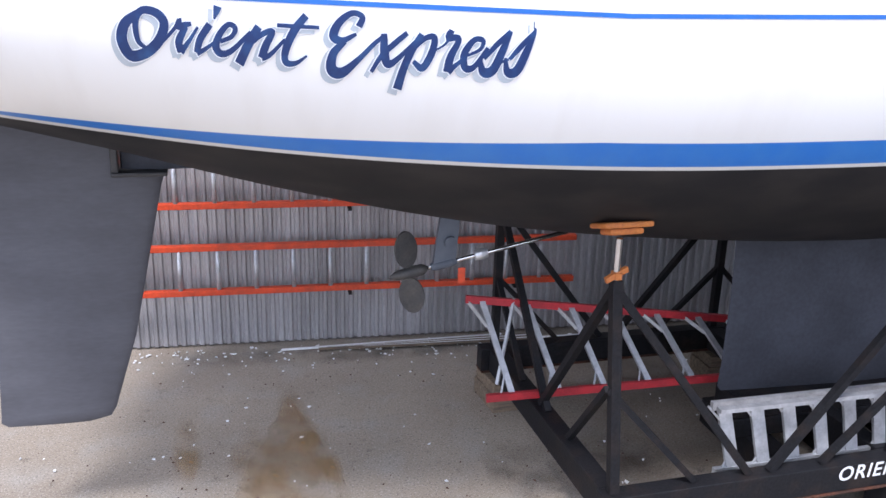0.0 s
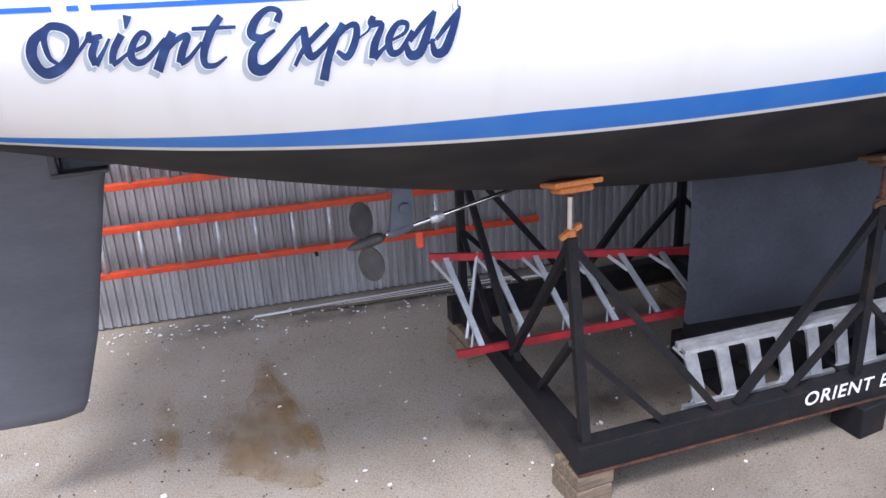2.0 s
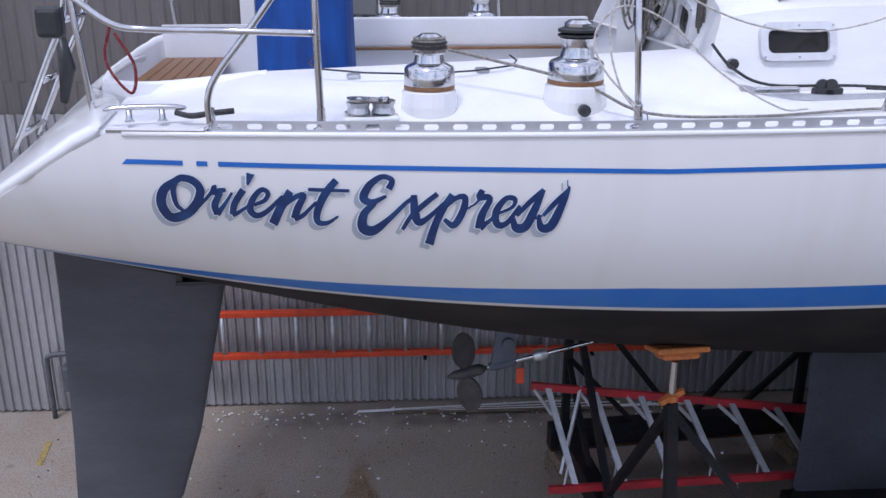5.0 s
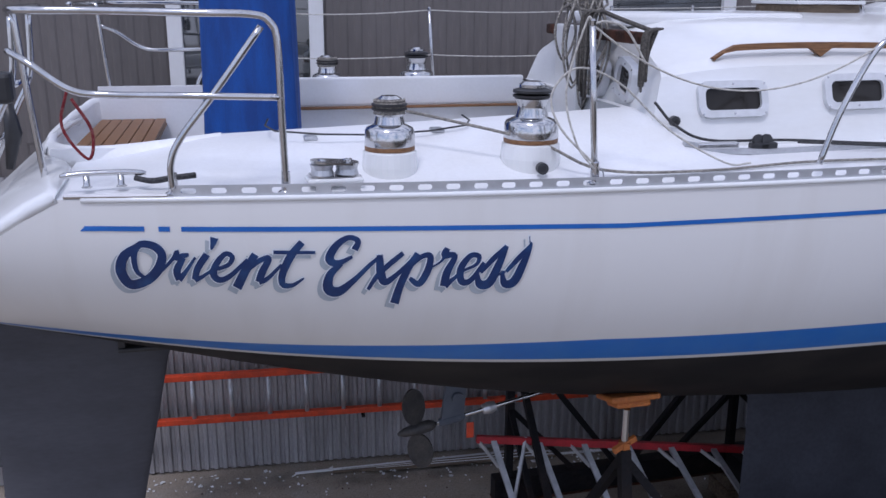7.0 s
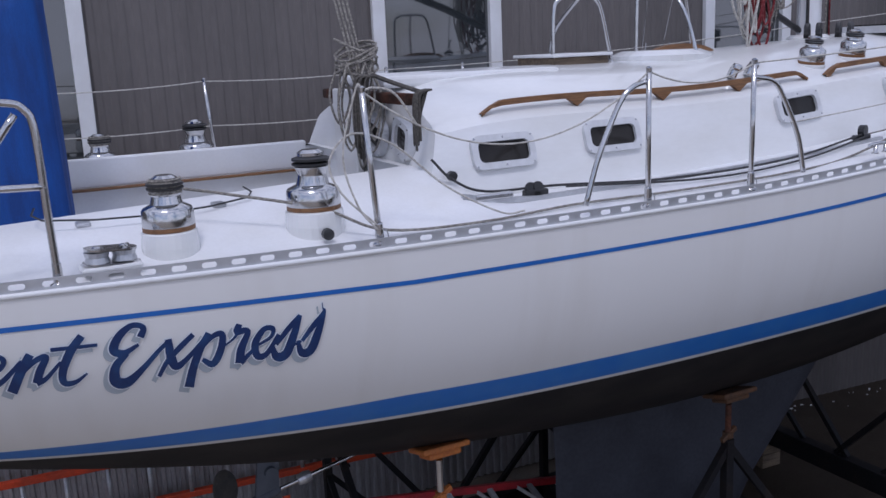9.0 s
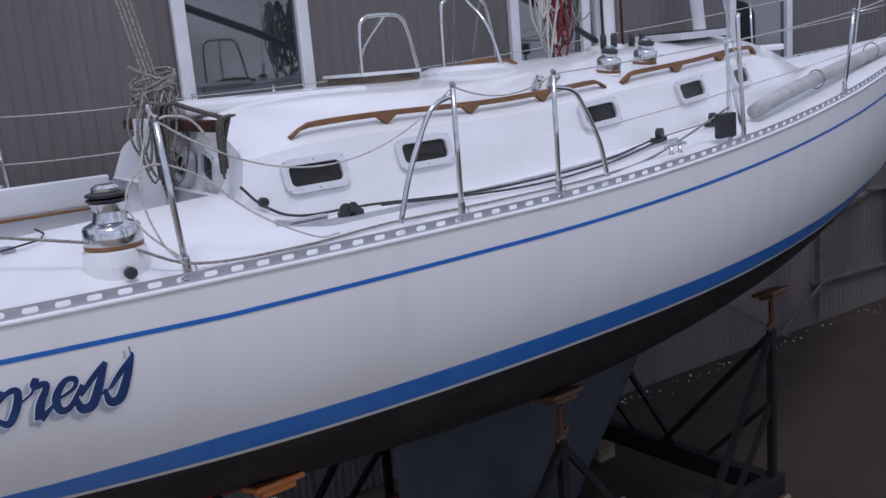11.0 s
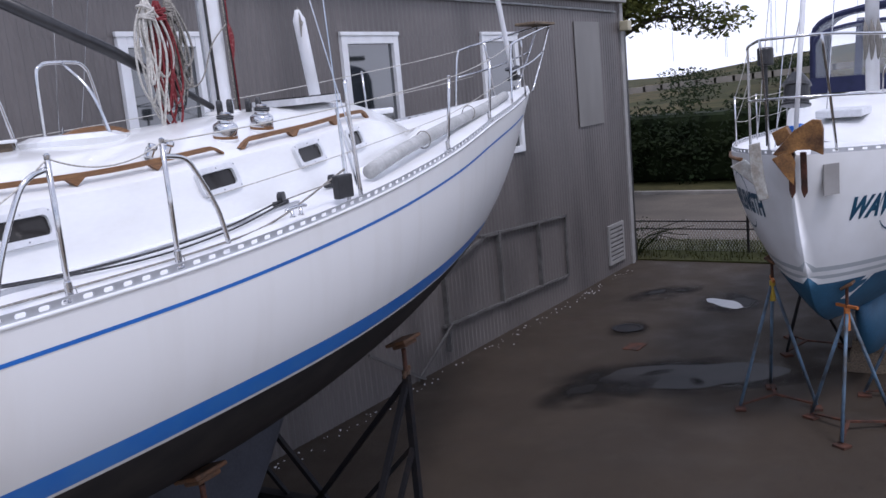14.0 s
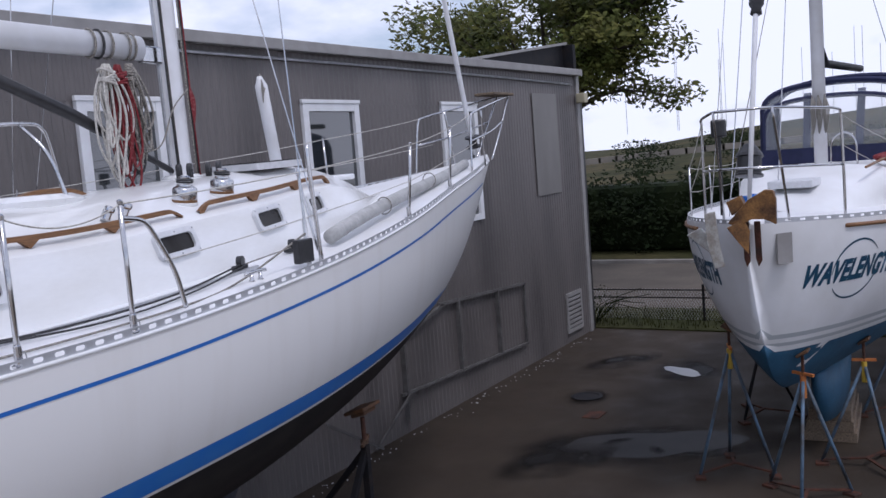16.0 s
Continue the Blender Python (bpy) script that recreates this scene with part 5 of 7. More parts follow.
line([(-0.55, -0.80, 3.43), (-0.53, -0.95, 3.40), (-0.1, -1.0, 3.38), (0.3, -0.92, 3.40), (0.31, -0.8, 3.43)], 0.004, M_BLACK, "thin dark locker seam", "locker_seam", 2)
for x in (-0.38, 0.17):
    bm = box(x - 0.03, x + 0.03, -0.95, -0.87, deck_z(x, -0.9) - 0.012, deck_z(x, -0.9) + 0.008, 0.01)
    part("locker_hinge", bm, M_ALU, boat, "grey locker hinge")

# mainsheet bundle at the companionway
bm = bmesh.new()
for k in range(10):
    x, y = 1.02 + rng.uniform(-0.07, 0.1), -0.36 + rng.uniform(-0.1, 0.1)
    ln = rng.uniform(0.25, 0.55)
    w = rng.uniform(0.03, 0.08)
    tube(bm, smooth_path([(x, y, 3.93), (x - w, y - 0.03, 3.93 - ln * 0.5), (x - 0.01, y - 0.02, 3.93 - ln), (x + w, y, 3.93 - ln * 0.5), (x, y, 3.95)], 5), 0.0065, 5)
for k in range(8):
    a0 = rng.uniform(0, 6)
    tube(bm, [(1.05 + 0.11 * math.cos(a), -0.36 + 0.09 * math.sin(a) + rng.uniform(-.01, .01), 3.93 + 0.012 * k - 0.05 * math.cos(a + a0)) for a in [2 * math.pi * i / 14 for i in range(15)]], 0.0065, 5)
part("mainsheet_bundle", bm, M_ROPE, boat, "tangled grey mainsheet bundle over the bulkhead", smooth=True)
bm = bmesh.new()
for k in range(4):
    tube(bm, [(1.02 + 0.02 * k, -0.36, 3.95), (0.98 + 0.022 * k, -0.2, 4.4), (0.9 + 0.03 * k, 0.0, 4.85)], 0.006, 6)
part("mainsheet", bm, M_ROPE, boat, "four-part mainsheet tackle up to the boom")
def hank(x, y, z, length, n, w):
    """Loops of rope hanging close together over an edge."""
    bm = bmesh.new()
    for k in range(n):
        u, s = rng.uniform(-w, w), rng.uniform(-w, w) * 0.5
        ln = length * rng.uniform(0.8, 1.05)
        tube(bm, smooth_path([(x + 0.04 + s, y + u, z + 0.02), (x + s - 0.02, y + u, z), (x + s - 0.035, y + u * 1.2 - 0.012, z - ln * 0.5), (x + s - 0.03, y + u * 1.2, z - ln), (x + s - 0.02, y + u + 0.014, z - ln * 0.5), (x + s + 0.02, y + u + 0.01, z + 0.02)], 4), 0.006, 5)
    part("hanging_coil", bm, M_ROPE_D, boat, "grey rope hanks hung over the bulkhead", smooth=True)


hank(0.98, -0.62, 3.86, 0.40, 9, 0.04)
hank(1.16, -0.90, 3.79, 0.26, 8, 0.025)
part("bulkhead_line", tube(bmesh.new(), smooth_path([(1.08, -0.5, 3.88), (1.1, -0.66, 3.85), (1.13, -0.82, 3.82), (1.16, -0.9, 3.80)], 5), 0.012, 6), M_ROPE_D, boat, "rope laid along the top of the bulkhead")
part("tag", box(0.555, 0.60, -0.03, -0.022, 1.40, 1.50, 0.002), M_ORANGE, boat, "orange tag hanging at the shaft strut")
line([(-1.27, -1.26, 3.62), (-1.3, -1.27, 3.48), (-1.22, -1.27, 3.36), (-1.2, -1.26, 3.46), (-1.26, -1.26, 3.58)], 0.006, M_ROPE_R, "red line tied to the stern rail")

# steering pedestal under a blue canvas cover
bm = bmesh.new()
rows = []
for j in range(15):
    u = j / 14
    z = 2.73 + 1.58 * u
    ring = []
    wx, wy = 0.255 - 0.03 * u, 0.40 - 0.13 * u
    for k in range(40):
        a = 2 * math.pi * k / 40
        fold = 1 + (0.05 * math.sin(7 * a + 2 * u) + 0.03 * math.sin(13 * a)) * (1 - 0.6 * u)
        ex = abs(math.cos(a)) ** 0.6 * (1 if math.cos(a) > 0 else -1)
        ey = abs(math.sin(a)) ** 0.6 * (1 if math.sin(a) > 0 else -1)
        top = 0.13 * u * ex
        ring.append(bm.verts.new((-0.60 + 0.0 + wx * fold * ex, 0.05 + wy * fold * ey, z + top)))
    rows.append(ring)
for a, b in zip(rows, rows[1:]):
    for k in range(40):
        bm.faces.new((a[k], a[(k + 1) % 40], b[(k + 1) % 40], b[k]))
bm.faces.new(rows[-1])
part("pedestal_cover", bm, M_BLUE, boat, "bright blue canvas wheel cover", smooth=True)


# ---- steel cradle under the sailboat ----
cradle = empty("boat_cradle", pose(1.31, 3.49, 0, 0, 0, 5.0))
tagged(cradle, "black steel boat cradle standing on timber blocks", "cradle")
CL, CW, BZ0, BZ1 = 4.3, 2.05, 0.24, 0.42
for name, x0, x1, y0, y1 in (("side_beam", -0.07, CL + 0.1, -0.06, 0.06), ("side_beam", -0.12, CL + 0.1, CW - 0.06, CW + 0.06), ("cross_beam", -0.06, 0.06, 0.062, CW - 0.062),
                             ("cross_beam", CL - 0.06, CL + 0.06, 0.062, CW - 0.062), ("cross_beam", 1.84, 1.96, 0.062, CW - 0.062)):
    bm = box(x0, x1, y0, y1, BZ0, BZ1, 0.006)
    ob = part(name, bm, M_CRADLE, cradle)
    if name == "side_beam":
        lip = part("flange", box(x0, x1, y0 - 0.012, y1 + 0.012, BZ0 - 0.014, BZ0 - 0.001, 0.003), M_RUST, ob, "rusty lower flange")


def brace(a, b, w=0.045):
    part("brace", beam(bmesh.new(), a, b, w, w), M_CRADLE, cradle)


M_PADOLD = material("weathered_pad", (0.13, 0.055, 0.02), 0.8, 0, (0.06, 0.035, 0.02), 8, (1, 1, 1), 0.2, 50)


def pad_post(x, y, top, sx, sy, lean=0.0, tip=0.0):
    """A post with four braces, a screw and a tilted pad."""
    h2 = top - 0.30
    part("post", beam(bmesh.new(), (x, y, BZ1), (x + tip, y + lean, h2), 0.056, 0.056, (1, 0, 0)), M_CRADLE, cradle)
    x0, x = x, x + tip
    part("screw", tube(bmesh.new(), [(x, y + lean, h2 - 0.02), (x, y + lean, top - 0.07)], 0.019, 10), M_STEEL if x < 1 else M_RUST, cradle, "bare steel jacking screw")
    bm = lathe(bmesh.new(), [(0.034, 0), (0.034, 0.035)], 6, pose(x, y + lean, h2 + 0.01))
    beam(bm, (x - 0.07, y + lean - 0.02, h2 + 0.01), (x + 0.06, y + lean, h2 + 0.06), 0.022, 0.03)
    part("nut_handle", bm, M_PAD if x < 1 else M_PADOLD, cradle, "orange screw handle")
    pd = part("pad", box(-0.135, 0.135, -0.10, 0.10, -0.03, 0.0, 0.01), M_PAD if x < 1 else M_PADOLD, cradle, "wooden hull pad on a steel plate")
    pd.matrix_local = pose(x, y + lean, top + 0.02, -16 if y < 1 else 16, 0, 0)
    part("pad_base", box(-0.095, 0.095, -0.07, 0.07, -0.066, -0.031, 0.015), M_PAD if x < 1 else M_PADOLD, pd)
    d = 1 if y < 1 else -1
    for s in sx:
        brace((x, y + lean * 0.95, h2 - 0.04), (x0 + s * 0.88, y, BZ1))
        brace((x, y + lean * 0.5, h2 - 0.62), (x0 + s * 0.52, y, BZ1), 0.038)
    if sy:
        brace((x, y + lean * 0.95, h2 - 0.04), (x0, y + d * 1.08, BZ1))
        brace((x, y + lean * 0.5, h2 - 0.62), (x0, y + d * 0.62, BZ1), 0.038)


pad_post(0.0, 0.0, 1.985, (1,), True, 0.06, -0.075)
pad_post(1.90, 0.0, 1.86, (-1, 1), False)
pad_post(CL, 0.0, 1.98, (-1,), True)
pad_post(0.0, CW, 1.90, (1,), True)
pad_post(1.90, CW, 1.86, (-1, 1), False)
pad_post(CL, CW, 1.98, (-1,), True)
# painted name on the near beam
cu_me = text_mesh("ORIENT EX", 0.135, 0.12, 0.002, 1.12)
tb = part("beam_lettering", bmesh.new(), M_WHITE, cradle, "hand painted white lettering on the beam")
tb.data = cu_me
cu_me.materials.append(M_WHITE)
tb.matrix_local = pose(1.47, -0.064, 0.318, 90, 0, 0)
for x, y, L, w in ((0.02, 0.07, 0.3, 0.24), (0.0, CW - 0.1, 0.4, 0.22), (CL, 0.05, 0.3, 0.24), (CL, CW - 0.1, 0.35, 0.22), (1.9, CW - 0.05, 0.3, 0.2)):
    blk = empty("timber_block", cradle.matrix_world @ pose(x, y, 0, 0, 0, random.uniform(-6, 6)))
    tagged(blk, "weathered timber block under the cradle corner", "block", "blocks under the cradle")
    part("lower_timber", box(-w / 2, w / 2, -L / 2, L / 2, 0.0, 0.13, 0.008), M_TIMBER, blk)
    part("upper_timber", box(-w / 2 + 0.01, w / 2 + 0.015, -L / 2 + 0.01, L / 2 - 0.01, 0.131, 0.225, 0.008), M_TIMBER, blk)
blk = empty("timber_block", cradle.matrix_world @ pose(1.98, 0.0, 0, 0, 0, 8))
tagged(blk, "dark square timber under the cradle beam", "block", "blocks under the cradle")
part("lower_timber", box(-0.11, 0.11, -0.12, 0.12, 0.0, 0.225, 0.01), M_CRADLE, blk)
kb = empty("keel_blocking", pose(3.4, 4.5, 0, 0, 0, 3))
tagged(kb, "stacked dark timbers under the keel", "blocking")
for k in range(3):
    part("timber", box(-0.8 + 0.6 * k, -0.6 + 0.6 * k, -0.45, 0.45, 0.0, 0.2, 0.01), M_CRADLE, kb)
part("plank", box(-0.95, 0.9, -0.15, 0.15, 0.201, 0.345, 0.01), M_CRADLE, kb)
part("plank", box(-0.90, 0.8, -0.14, 0.14, 0.346, 0.488, 0.01), M_CRADLE, kb)


# ---- ladders ----
def stepladder(name, label, lo0, lo1, up0, up1, n, rail_mat, flat):
    """A stepladder on its side: two rails and n steps with struts."""
    lad = empty(name)
    tagged(lad, label, "ladder")
    lo0, lo1, up0, up1 = map(Vector, (lo0, lo1, up0, up1))
    part("rail", beam(bmesh.new(), lo0, lo1, 0.03, 0.052), rail_mat, lad)
    part("rail", beam(bmesh.new(), up0, up1, 0.03, 0.052), rail_mat, lad)
    for k in range(n):
        u = (k + 0.35) / n
        a, b = lo0.lerp(lo1, u + 0.03), up0.lerp(up1, u)
        st = part("step", beam(bmesh.new(), a, b, flat, 0.022, (lo1 - lo0).normalized().cross((b - a).normalized())), M_LADDER, lad)
        d = (lo1 - lo0).normalized()
        bm = beam(bmesh.new(), a + (b - a) * 0.30 + d * 0.02, a - d * 0.085, 0.012, 0.025 if flat < 0.06 else 0.014)
        part("strut", bm, M_LADDER, st)
        part("strut", beam(bmesh.new(), a + (b - a) * 0.72 - d * 0.02, b - d * 0.10, 0.012, 0.025 if flat < 0.06 else 0.014), M_LADDER, st)
    return lad


stepladder("red_stepladder", "red fibreglass stepladder lying on its side across the cradle", (0.84, 4.60, 0.47), (3.15, 4.66, 0.50), (0.77, 5.02, 1.02), (3.05, 5.02, 0.74), 7, M_RED, 0.04)
part("rear_rail", beam(bmesh.new(), (0.95, 4.75, 0.49), (1.12, 5.03, 1.0), 0.02, 0.03), M_LADDER, bpy.data.objects["red_stepladder"])
stepladder("aluminium_stepladder", "bare aluminium stepladder lying on its side on the cradle beam", (2.02, 3.67, 0.38), (3.93, 3.84, 0.38), (1.98, 3.72, 0.80), (3.95, 3.88, 0.78), 9, M_LADDER, 0.085)
lad = bpy.data.objects["aluminium_stepladder"]
part("back_rail", beam(bmesh.new(), (1.96, 3.60, 0.835), (3.9, 3.76, 0.815), 0.05, 0.025), M_LADDER, lad)

ext = empty("extension_ladder", pose(0, 6.56, 0))
tagged(ext, "orange fibreglass extension ladder hung along the shed wall", "ladder")
for z in (0.56, 0.945, 1.30, 1.68):
    part("rail", box(-1.95, 2.1 if z < 1.2 else 1.6, -0.03, 0.03, z - 0.025, z + 0.025, 0.006), M_ORANGE, ext)
for z0 in (0.60, 1.34):
    k = 0
    x = -1.88
    while x < (2.05 if z0 < 1 else 1.55):
        part("rung", tube(bmesh.new(), [(x, -0.012, z0 - 0.015), (x, -0.012, z0 + 0.325)], 0.018, 8), M_LADDER, ext, smooth=True)
        x += 0.305
for x in (-1.75, 0.1, 1.55):
    part("wall_hook", box(x, x + 0.03, -0.04, 0.17, 0.50, 0.518), M_CRADLE, ext)
    part("wall_hook", box(x, x + 0.03, -0.04, 0.17, 1.24, 1.258), M_CRADLE, ext)

# ---- things along the shed wall ----
rng = random.Random(11)
strips = empty("trim_strips", pose(0, 0, 0))
tagged(strips, "loose white and brown trim strips along the wall foot", "trim strips")
for k in range(6):
    y = 6.62 - 0.035 * k
    x0 = -0.5 + rng.uniform(-0.2, 0.3) + 0.15 * k
    part("strip", beam(bmesh.new(), (x0, y - 0.08 + 0.02 * k, 0.012 + 0.004 * k), (x0 + rng.uniform(1.4, 2.4), y, 0.02 + 0.004 * k), 0.025, 0.012), [M_WHITE, M_TIMBER][k % 2], strips)

M_FRAMEWOOD = material("grey_frame_wood", (0.13, 0.125, 0.12), 0.8, 0, (0.08, 0.075, 0.07), 6, (1, 1, 1), 0.2, 40)
fr = empty("leaning_frame", pose(0, 6.70, 0))
tagged(fr, "long dark timber frame fixed low on the wall", "frame")
for a, b, w in (((11.5, 1.70), (14.5, 1.54), 0.06), ((10.3, 0.60), (14.45, 0.45), 0.05), ((12.05, 1.70), (12.05, 0.52), 0.10), ((13.4, 1.60), (13.4, 0.48), 0.10), ((14.47, 1.56), (14.45, 0.43), 0.05), ((10.42, 1.45), (10.42, 0.2), 0.10), ((10.4, 1.40), (11.6, 1.68), 0.06)):
    part("rail", beam(bmesh.new(), (a[0], 0, a[1]), (b[0], 0, b[1]), 0.04, w * 0.8), M_FRAMEWOOD, fr)
for a, b in (((8.5, 0.72), (9.6, 0.05)), ((9.5, 0.05), (10.4, 0.62))):
    part("loose_batten", beam(bmesh.new(), (a[0], -0.05, a[1]), (b[0], -0.1, b[1]), 0.03, 0.03), M_FRAMEWOOD, fr)

vent = empty("wall_vent", pose(0, WALL_Y - 0.03, 0))
tagged(vent, "grey louvred vent low on the wall", "vent")
bm = bmesh.new()
for x0, x1, z0, z1 in ((16.36, 16.43, 0.20, 1.0), (17.06, 17.13, 0.20, 1.0), (16.43, 17.06, 0.20, 0.27), (16.43, 17.06, 0.93, 1.0)):
    add_box(bm, x0, x1, -0.02, 0.02, z0, z1)
part("vent_frame", bm, M_GREYTRIM, vent)
for k in range(7):
    part("slat", box(16.43, 17.06, -0.015, 0.012, 0.30 + 0.09 * k, 0.35 + 0.09 * k), M_GREYTRIM, vent)
part("patch_panel", box(15.4, 16.5, WALL_Y - 0.03, WALL_Y - 0.021, 3.05, 4.98), material("faded_patch", (0.20, 0.19, 0.178), 0.5, 0, (0.165, 0.155, 0.145), 1.5, (1, 1, 0.4)), wall, "paler repaired wall panel")
part("conduit", tube(bmesh.new(), [(-14, WALL_Y - 0.05, GUT_Z - 0.10), (5, WALL_Y - 0.05, GUT_Z - 0.10), (10, WALL_Y - 0.05, GUT_Z - 0.12), (14, WALL_Y - 0.05, GUT_Z - 0.15), (17.3, WALL_Y - 0.05, GUT_Z - 0.2)], 0.018, 6), M_ALU, wall, "pale conduit under the gutter")
bm = bmesh.new()
prism(bm, [(13.3, GUT_Z + 0.10), (17.75, GUT_Z + 0.10), (17.75, GUT_Z + 0.66), (17.55, GUT_Z + 0.66)], 0.12, pose(0, WALL_Y + 0.3, 0))
part("roof_parapet", bm, M_CRADLE, wall, "dark rising roof edge")
part("parapet_cap", beam(bmesh.new(), (13.3, WALL_Y + 0.22, GUT_Z + 0.13), (17.78, WALL_Y + 0.22, GUT_Z + 0.69), 0.05, 0.05), M_GREYTRIM, wall)
part("parapet_post", box(17.64, 17.78, WALL_Y + 0.02, WALL_Y + 0.5, GUT_Z - 0.5, GUT_Z + 0.64), M_CRADLE, wall)
part("dark_edge", box(17.70, 17.86, WALL_Y - 0.02, WALL_Y + 0.4, 0.02, GUT_Z - 0.5), M_BLACK, wall, "black door edge at the corner")
lamp = part("flood_lamp", box(17.45, 17.65, WALL_Y - 0.25, WALL_Y - 0.06, 4.80, 5.0, 0.02), material("lamp_housing", (0.42, 0.38, 0.26), 0.5), None)
tagged(lamp, "small tan floodlight at the shed corner, switched off", "lamp")

M_METER = material("meter_grey_paint", (0.10, 0.105, 0.12), 0.55, 0, (0.06, 0.062, 0.07), 9, (1, 1, 1), 0.15, 40)
meter = empty("gas_meter", pose(-2.84, 6.60, 0))
tagged(meter, "grey gas meter with pipes against the wall", "gas meter")
part("meter_body", box(-0.09, 0.10, -0.09, 0.05, 0.28, 0.52, 0.03), M_METER, meter)
part("dial", lathe(bmesh.new(), [(0.055, 0), (0.05, 0.02)], 18, pose(0.0, -0.09, 0.42, 90, 0, 0)), M_METER, meter)
part("pipe", tube(bmesh.new(), smooth_path([(-0.22, 0, 0.0), (-0.22, 0, 0.5), (-0.2, 0, 0.58), (-0.1, 0, 0.60), (0.15, 0, 0.60), (0.22, 0, 0.58), (0.23, 0, 0.45), (0.23, 0, 0.0)], 4), 0.022, 8), M_METER, meter, smooth=True)
part("regulator", lathe(bmesh.new(), [(0.03, -0.03), (0.085, -0.012), (0.085, 0.012), (0.03, 0.03)], 16, pose(0.22, -0.03, 0.3, 90, 0, 0)), M_ALU, meter)
part("rusty_pipe", tube(bmesh.new(), [(0.05, -0.03, 0.0), (0.10, -0.03, 0.2), (0.08, -0.02, 0.45)], 0.02, 8), M_RUST, meter)

# ---- marks on the concrete ----
M_YELLOW = material("worn_yellow_paint", (0.42, 0.30, 0.08), 0.8, 0, (0.2, 0.16, 0.09), 14, (1, 1, 1), 0.3, 60)
M_WATER = material("puddle_water", (0.035, 0.033, 0.032), 0.04, 0, (0.03, 0.03, 0.03), 2)


M_FILM = material("wet_film", (0.030, 0.029, 0.030), 0.45, 0, (0.040, 0.038, 0.038), 2)
M_FILM.node_tree.nodes["Principled BSDF"].inputs["Specular IOR Level"].default_value = 0.06


def stain_material(name, color, amount, scale, gloss=0.85, rim=True):
    """Blotchy see-through paint for a mark on the concrete."""
    m = material(name, color, gloss, 0, tuple(c * 0.7 for c in color), 5)
    n, l = m.node_tree.nodes, m.node_tree.links
    p = n["Principled BSDF"]
    tc, t, r, g, mul = n.new("ShaderNodeTexCoord"), n.new("ShaderNodeTexNoise"), n.new("ShaderNodeMapRange"), n.new("ShaderNodeTexGradient"), n.new("ShaderNodeMath")
    g.gradient_type = "SPHERICAL"
    t.inputs["Scale"].default_value, t.inputs["Detail"].default_value = scale, 6
    r.inputs["From Min"].default_value, r.inputs["From Max"].default_value = 0.35, 0.75
    r.inputs["To Max"].default_value = amount
    mul.operation = "MULTIPLY"
    mul.use_clamp = True
    boost = n.new("ShaderNodeMath")
    boost.operation = "MULTIPLY"
    boost.inputs[1].default_value = 1.8
    boost.use_clamp = True
    l.new(tc.outputs["Object"], t.inputs["Vector"])
    mp = n.new("ShaderNodeMapping")
    mp.inputs["Scale"].default_value, mp.inputs["Location"].default_value = (2, 2, 0), (-1, -1, 0)
    l.new(tc.outputs["Generated"], mp.inputs["Vector"])
    l.new(mp.outputs["Vector"], g.inputs["Vector"])
    l.new(t.outputs["Fac"], r.inputs["Value"])
    l.new(g.outputs["Fac"], boost.inputs[0])
    if rim:
        l.new(boost.outputs["Value"], mul.inputs[0])
    else:
        mul.inputs[0].default_value = 1.0
    l.new(r.outputs["Result"], mul.inputs[1])
    l.new(mul.outputs["Value"], p.inputs["Alpha"])
    return m


M_RUSTSTAIN = stain_material("rust_stain_soft", (0.42, 0.27, 0.125), 0.75, 3.0)
M_PALE = stain_material("pale_spill", (0.46, 0.45, 0.46), 0.95, 6.0)
M_FAN = stain_material("rust_wash", (0.40, 0.25, 0.11), 0.5, 4.0, 0.85, False)
M_DAMP = stain_material("damp_concrete", (0.011, 0.0098, 0.009), 1.7, 1.2, 0.6)
M_DAMP.node_tree.nodes["Principled BSDF"].inputs["Specular IOR Level"].default_value = 0.15
M_OIL = stain_material("oil_stain", (0.07, 0.06, 0.05), 0.5, 4.0, 0.7)


def mark(name, x, y, rx, ry, rz, mat, label, z=0.004, wob=0.12, n=40):
    """A flat blot on the ground with an uneven rim."""
    bm = bmesh.new()
    r0 = random.Random(int(x * 100 + y * 37))
    ph = [r0.uniform(0, 6.28) for _ in range(5)]
    vs = []
    for k in range(n):
        a = 2 * math.pi * k / n
        r = 1 + wob * (math.sin(2 * a + ph[0]) + 0.6 * math.sin(3 * a + ph[1]) + 0.4 * math.sin(5 * a + ph[2]) + 0.25 * math.sin(8 * a + ph[3]))
        vs.append(bm.verts.new((math.cos(a) * r * 0.8 * rx, math.sin(a) * r * 0.8 * ry, 0)))
    bm.faces.new(vs)
    ob = part(name, bm, mat)
    ob.matrix_world = pose(x, y, z, 0, 0, rz)
    tagged(ob, label, "stain", kind="structure")
    return ob


for side in (((-0.45, 5.72), (-0.27, 5.1), (-0.16, 4.2), (-0.34, 4.1), (-0.62, 4.3), (-0.80, 4.45), (-0.62, 5.1)), ((-0.44, 5.70), (-0.25, 5.05), (-0.13, 4.25), (-0.20, 4.2), (-0.33, 5.1))):
    bm = bmesh.new()
    bm.faces.new([bm.verts.new((p.x + 0.02 * math.sin(31 * p.y), p.y, 0)) for p in smooth_path([(x, y, 0) for x, y in side + side[:1]], 5)[:-1]])
    fan = part("floor_stain", bm, M_FAN)
    fan.matrix_world = pose(0, 0, 0.0035 if len(side) > 5 else 0.0038)
    tagged(fan, "rust coloured run-off fan on the concrete", "stain", kind="structure")
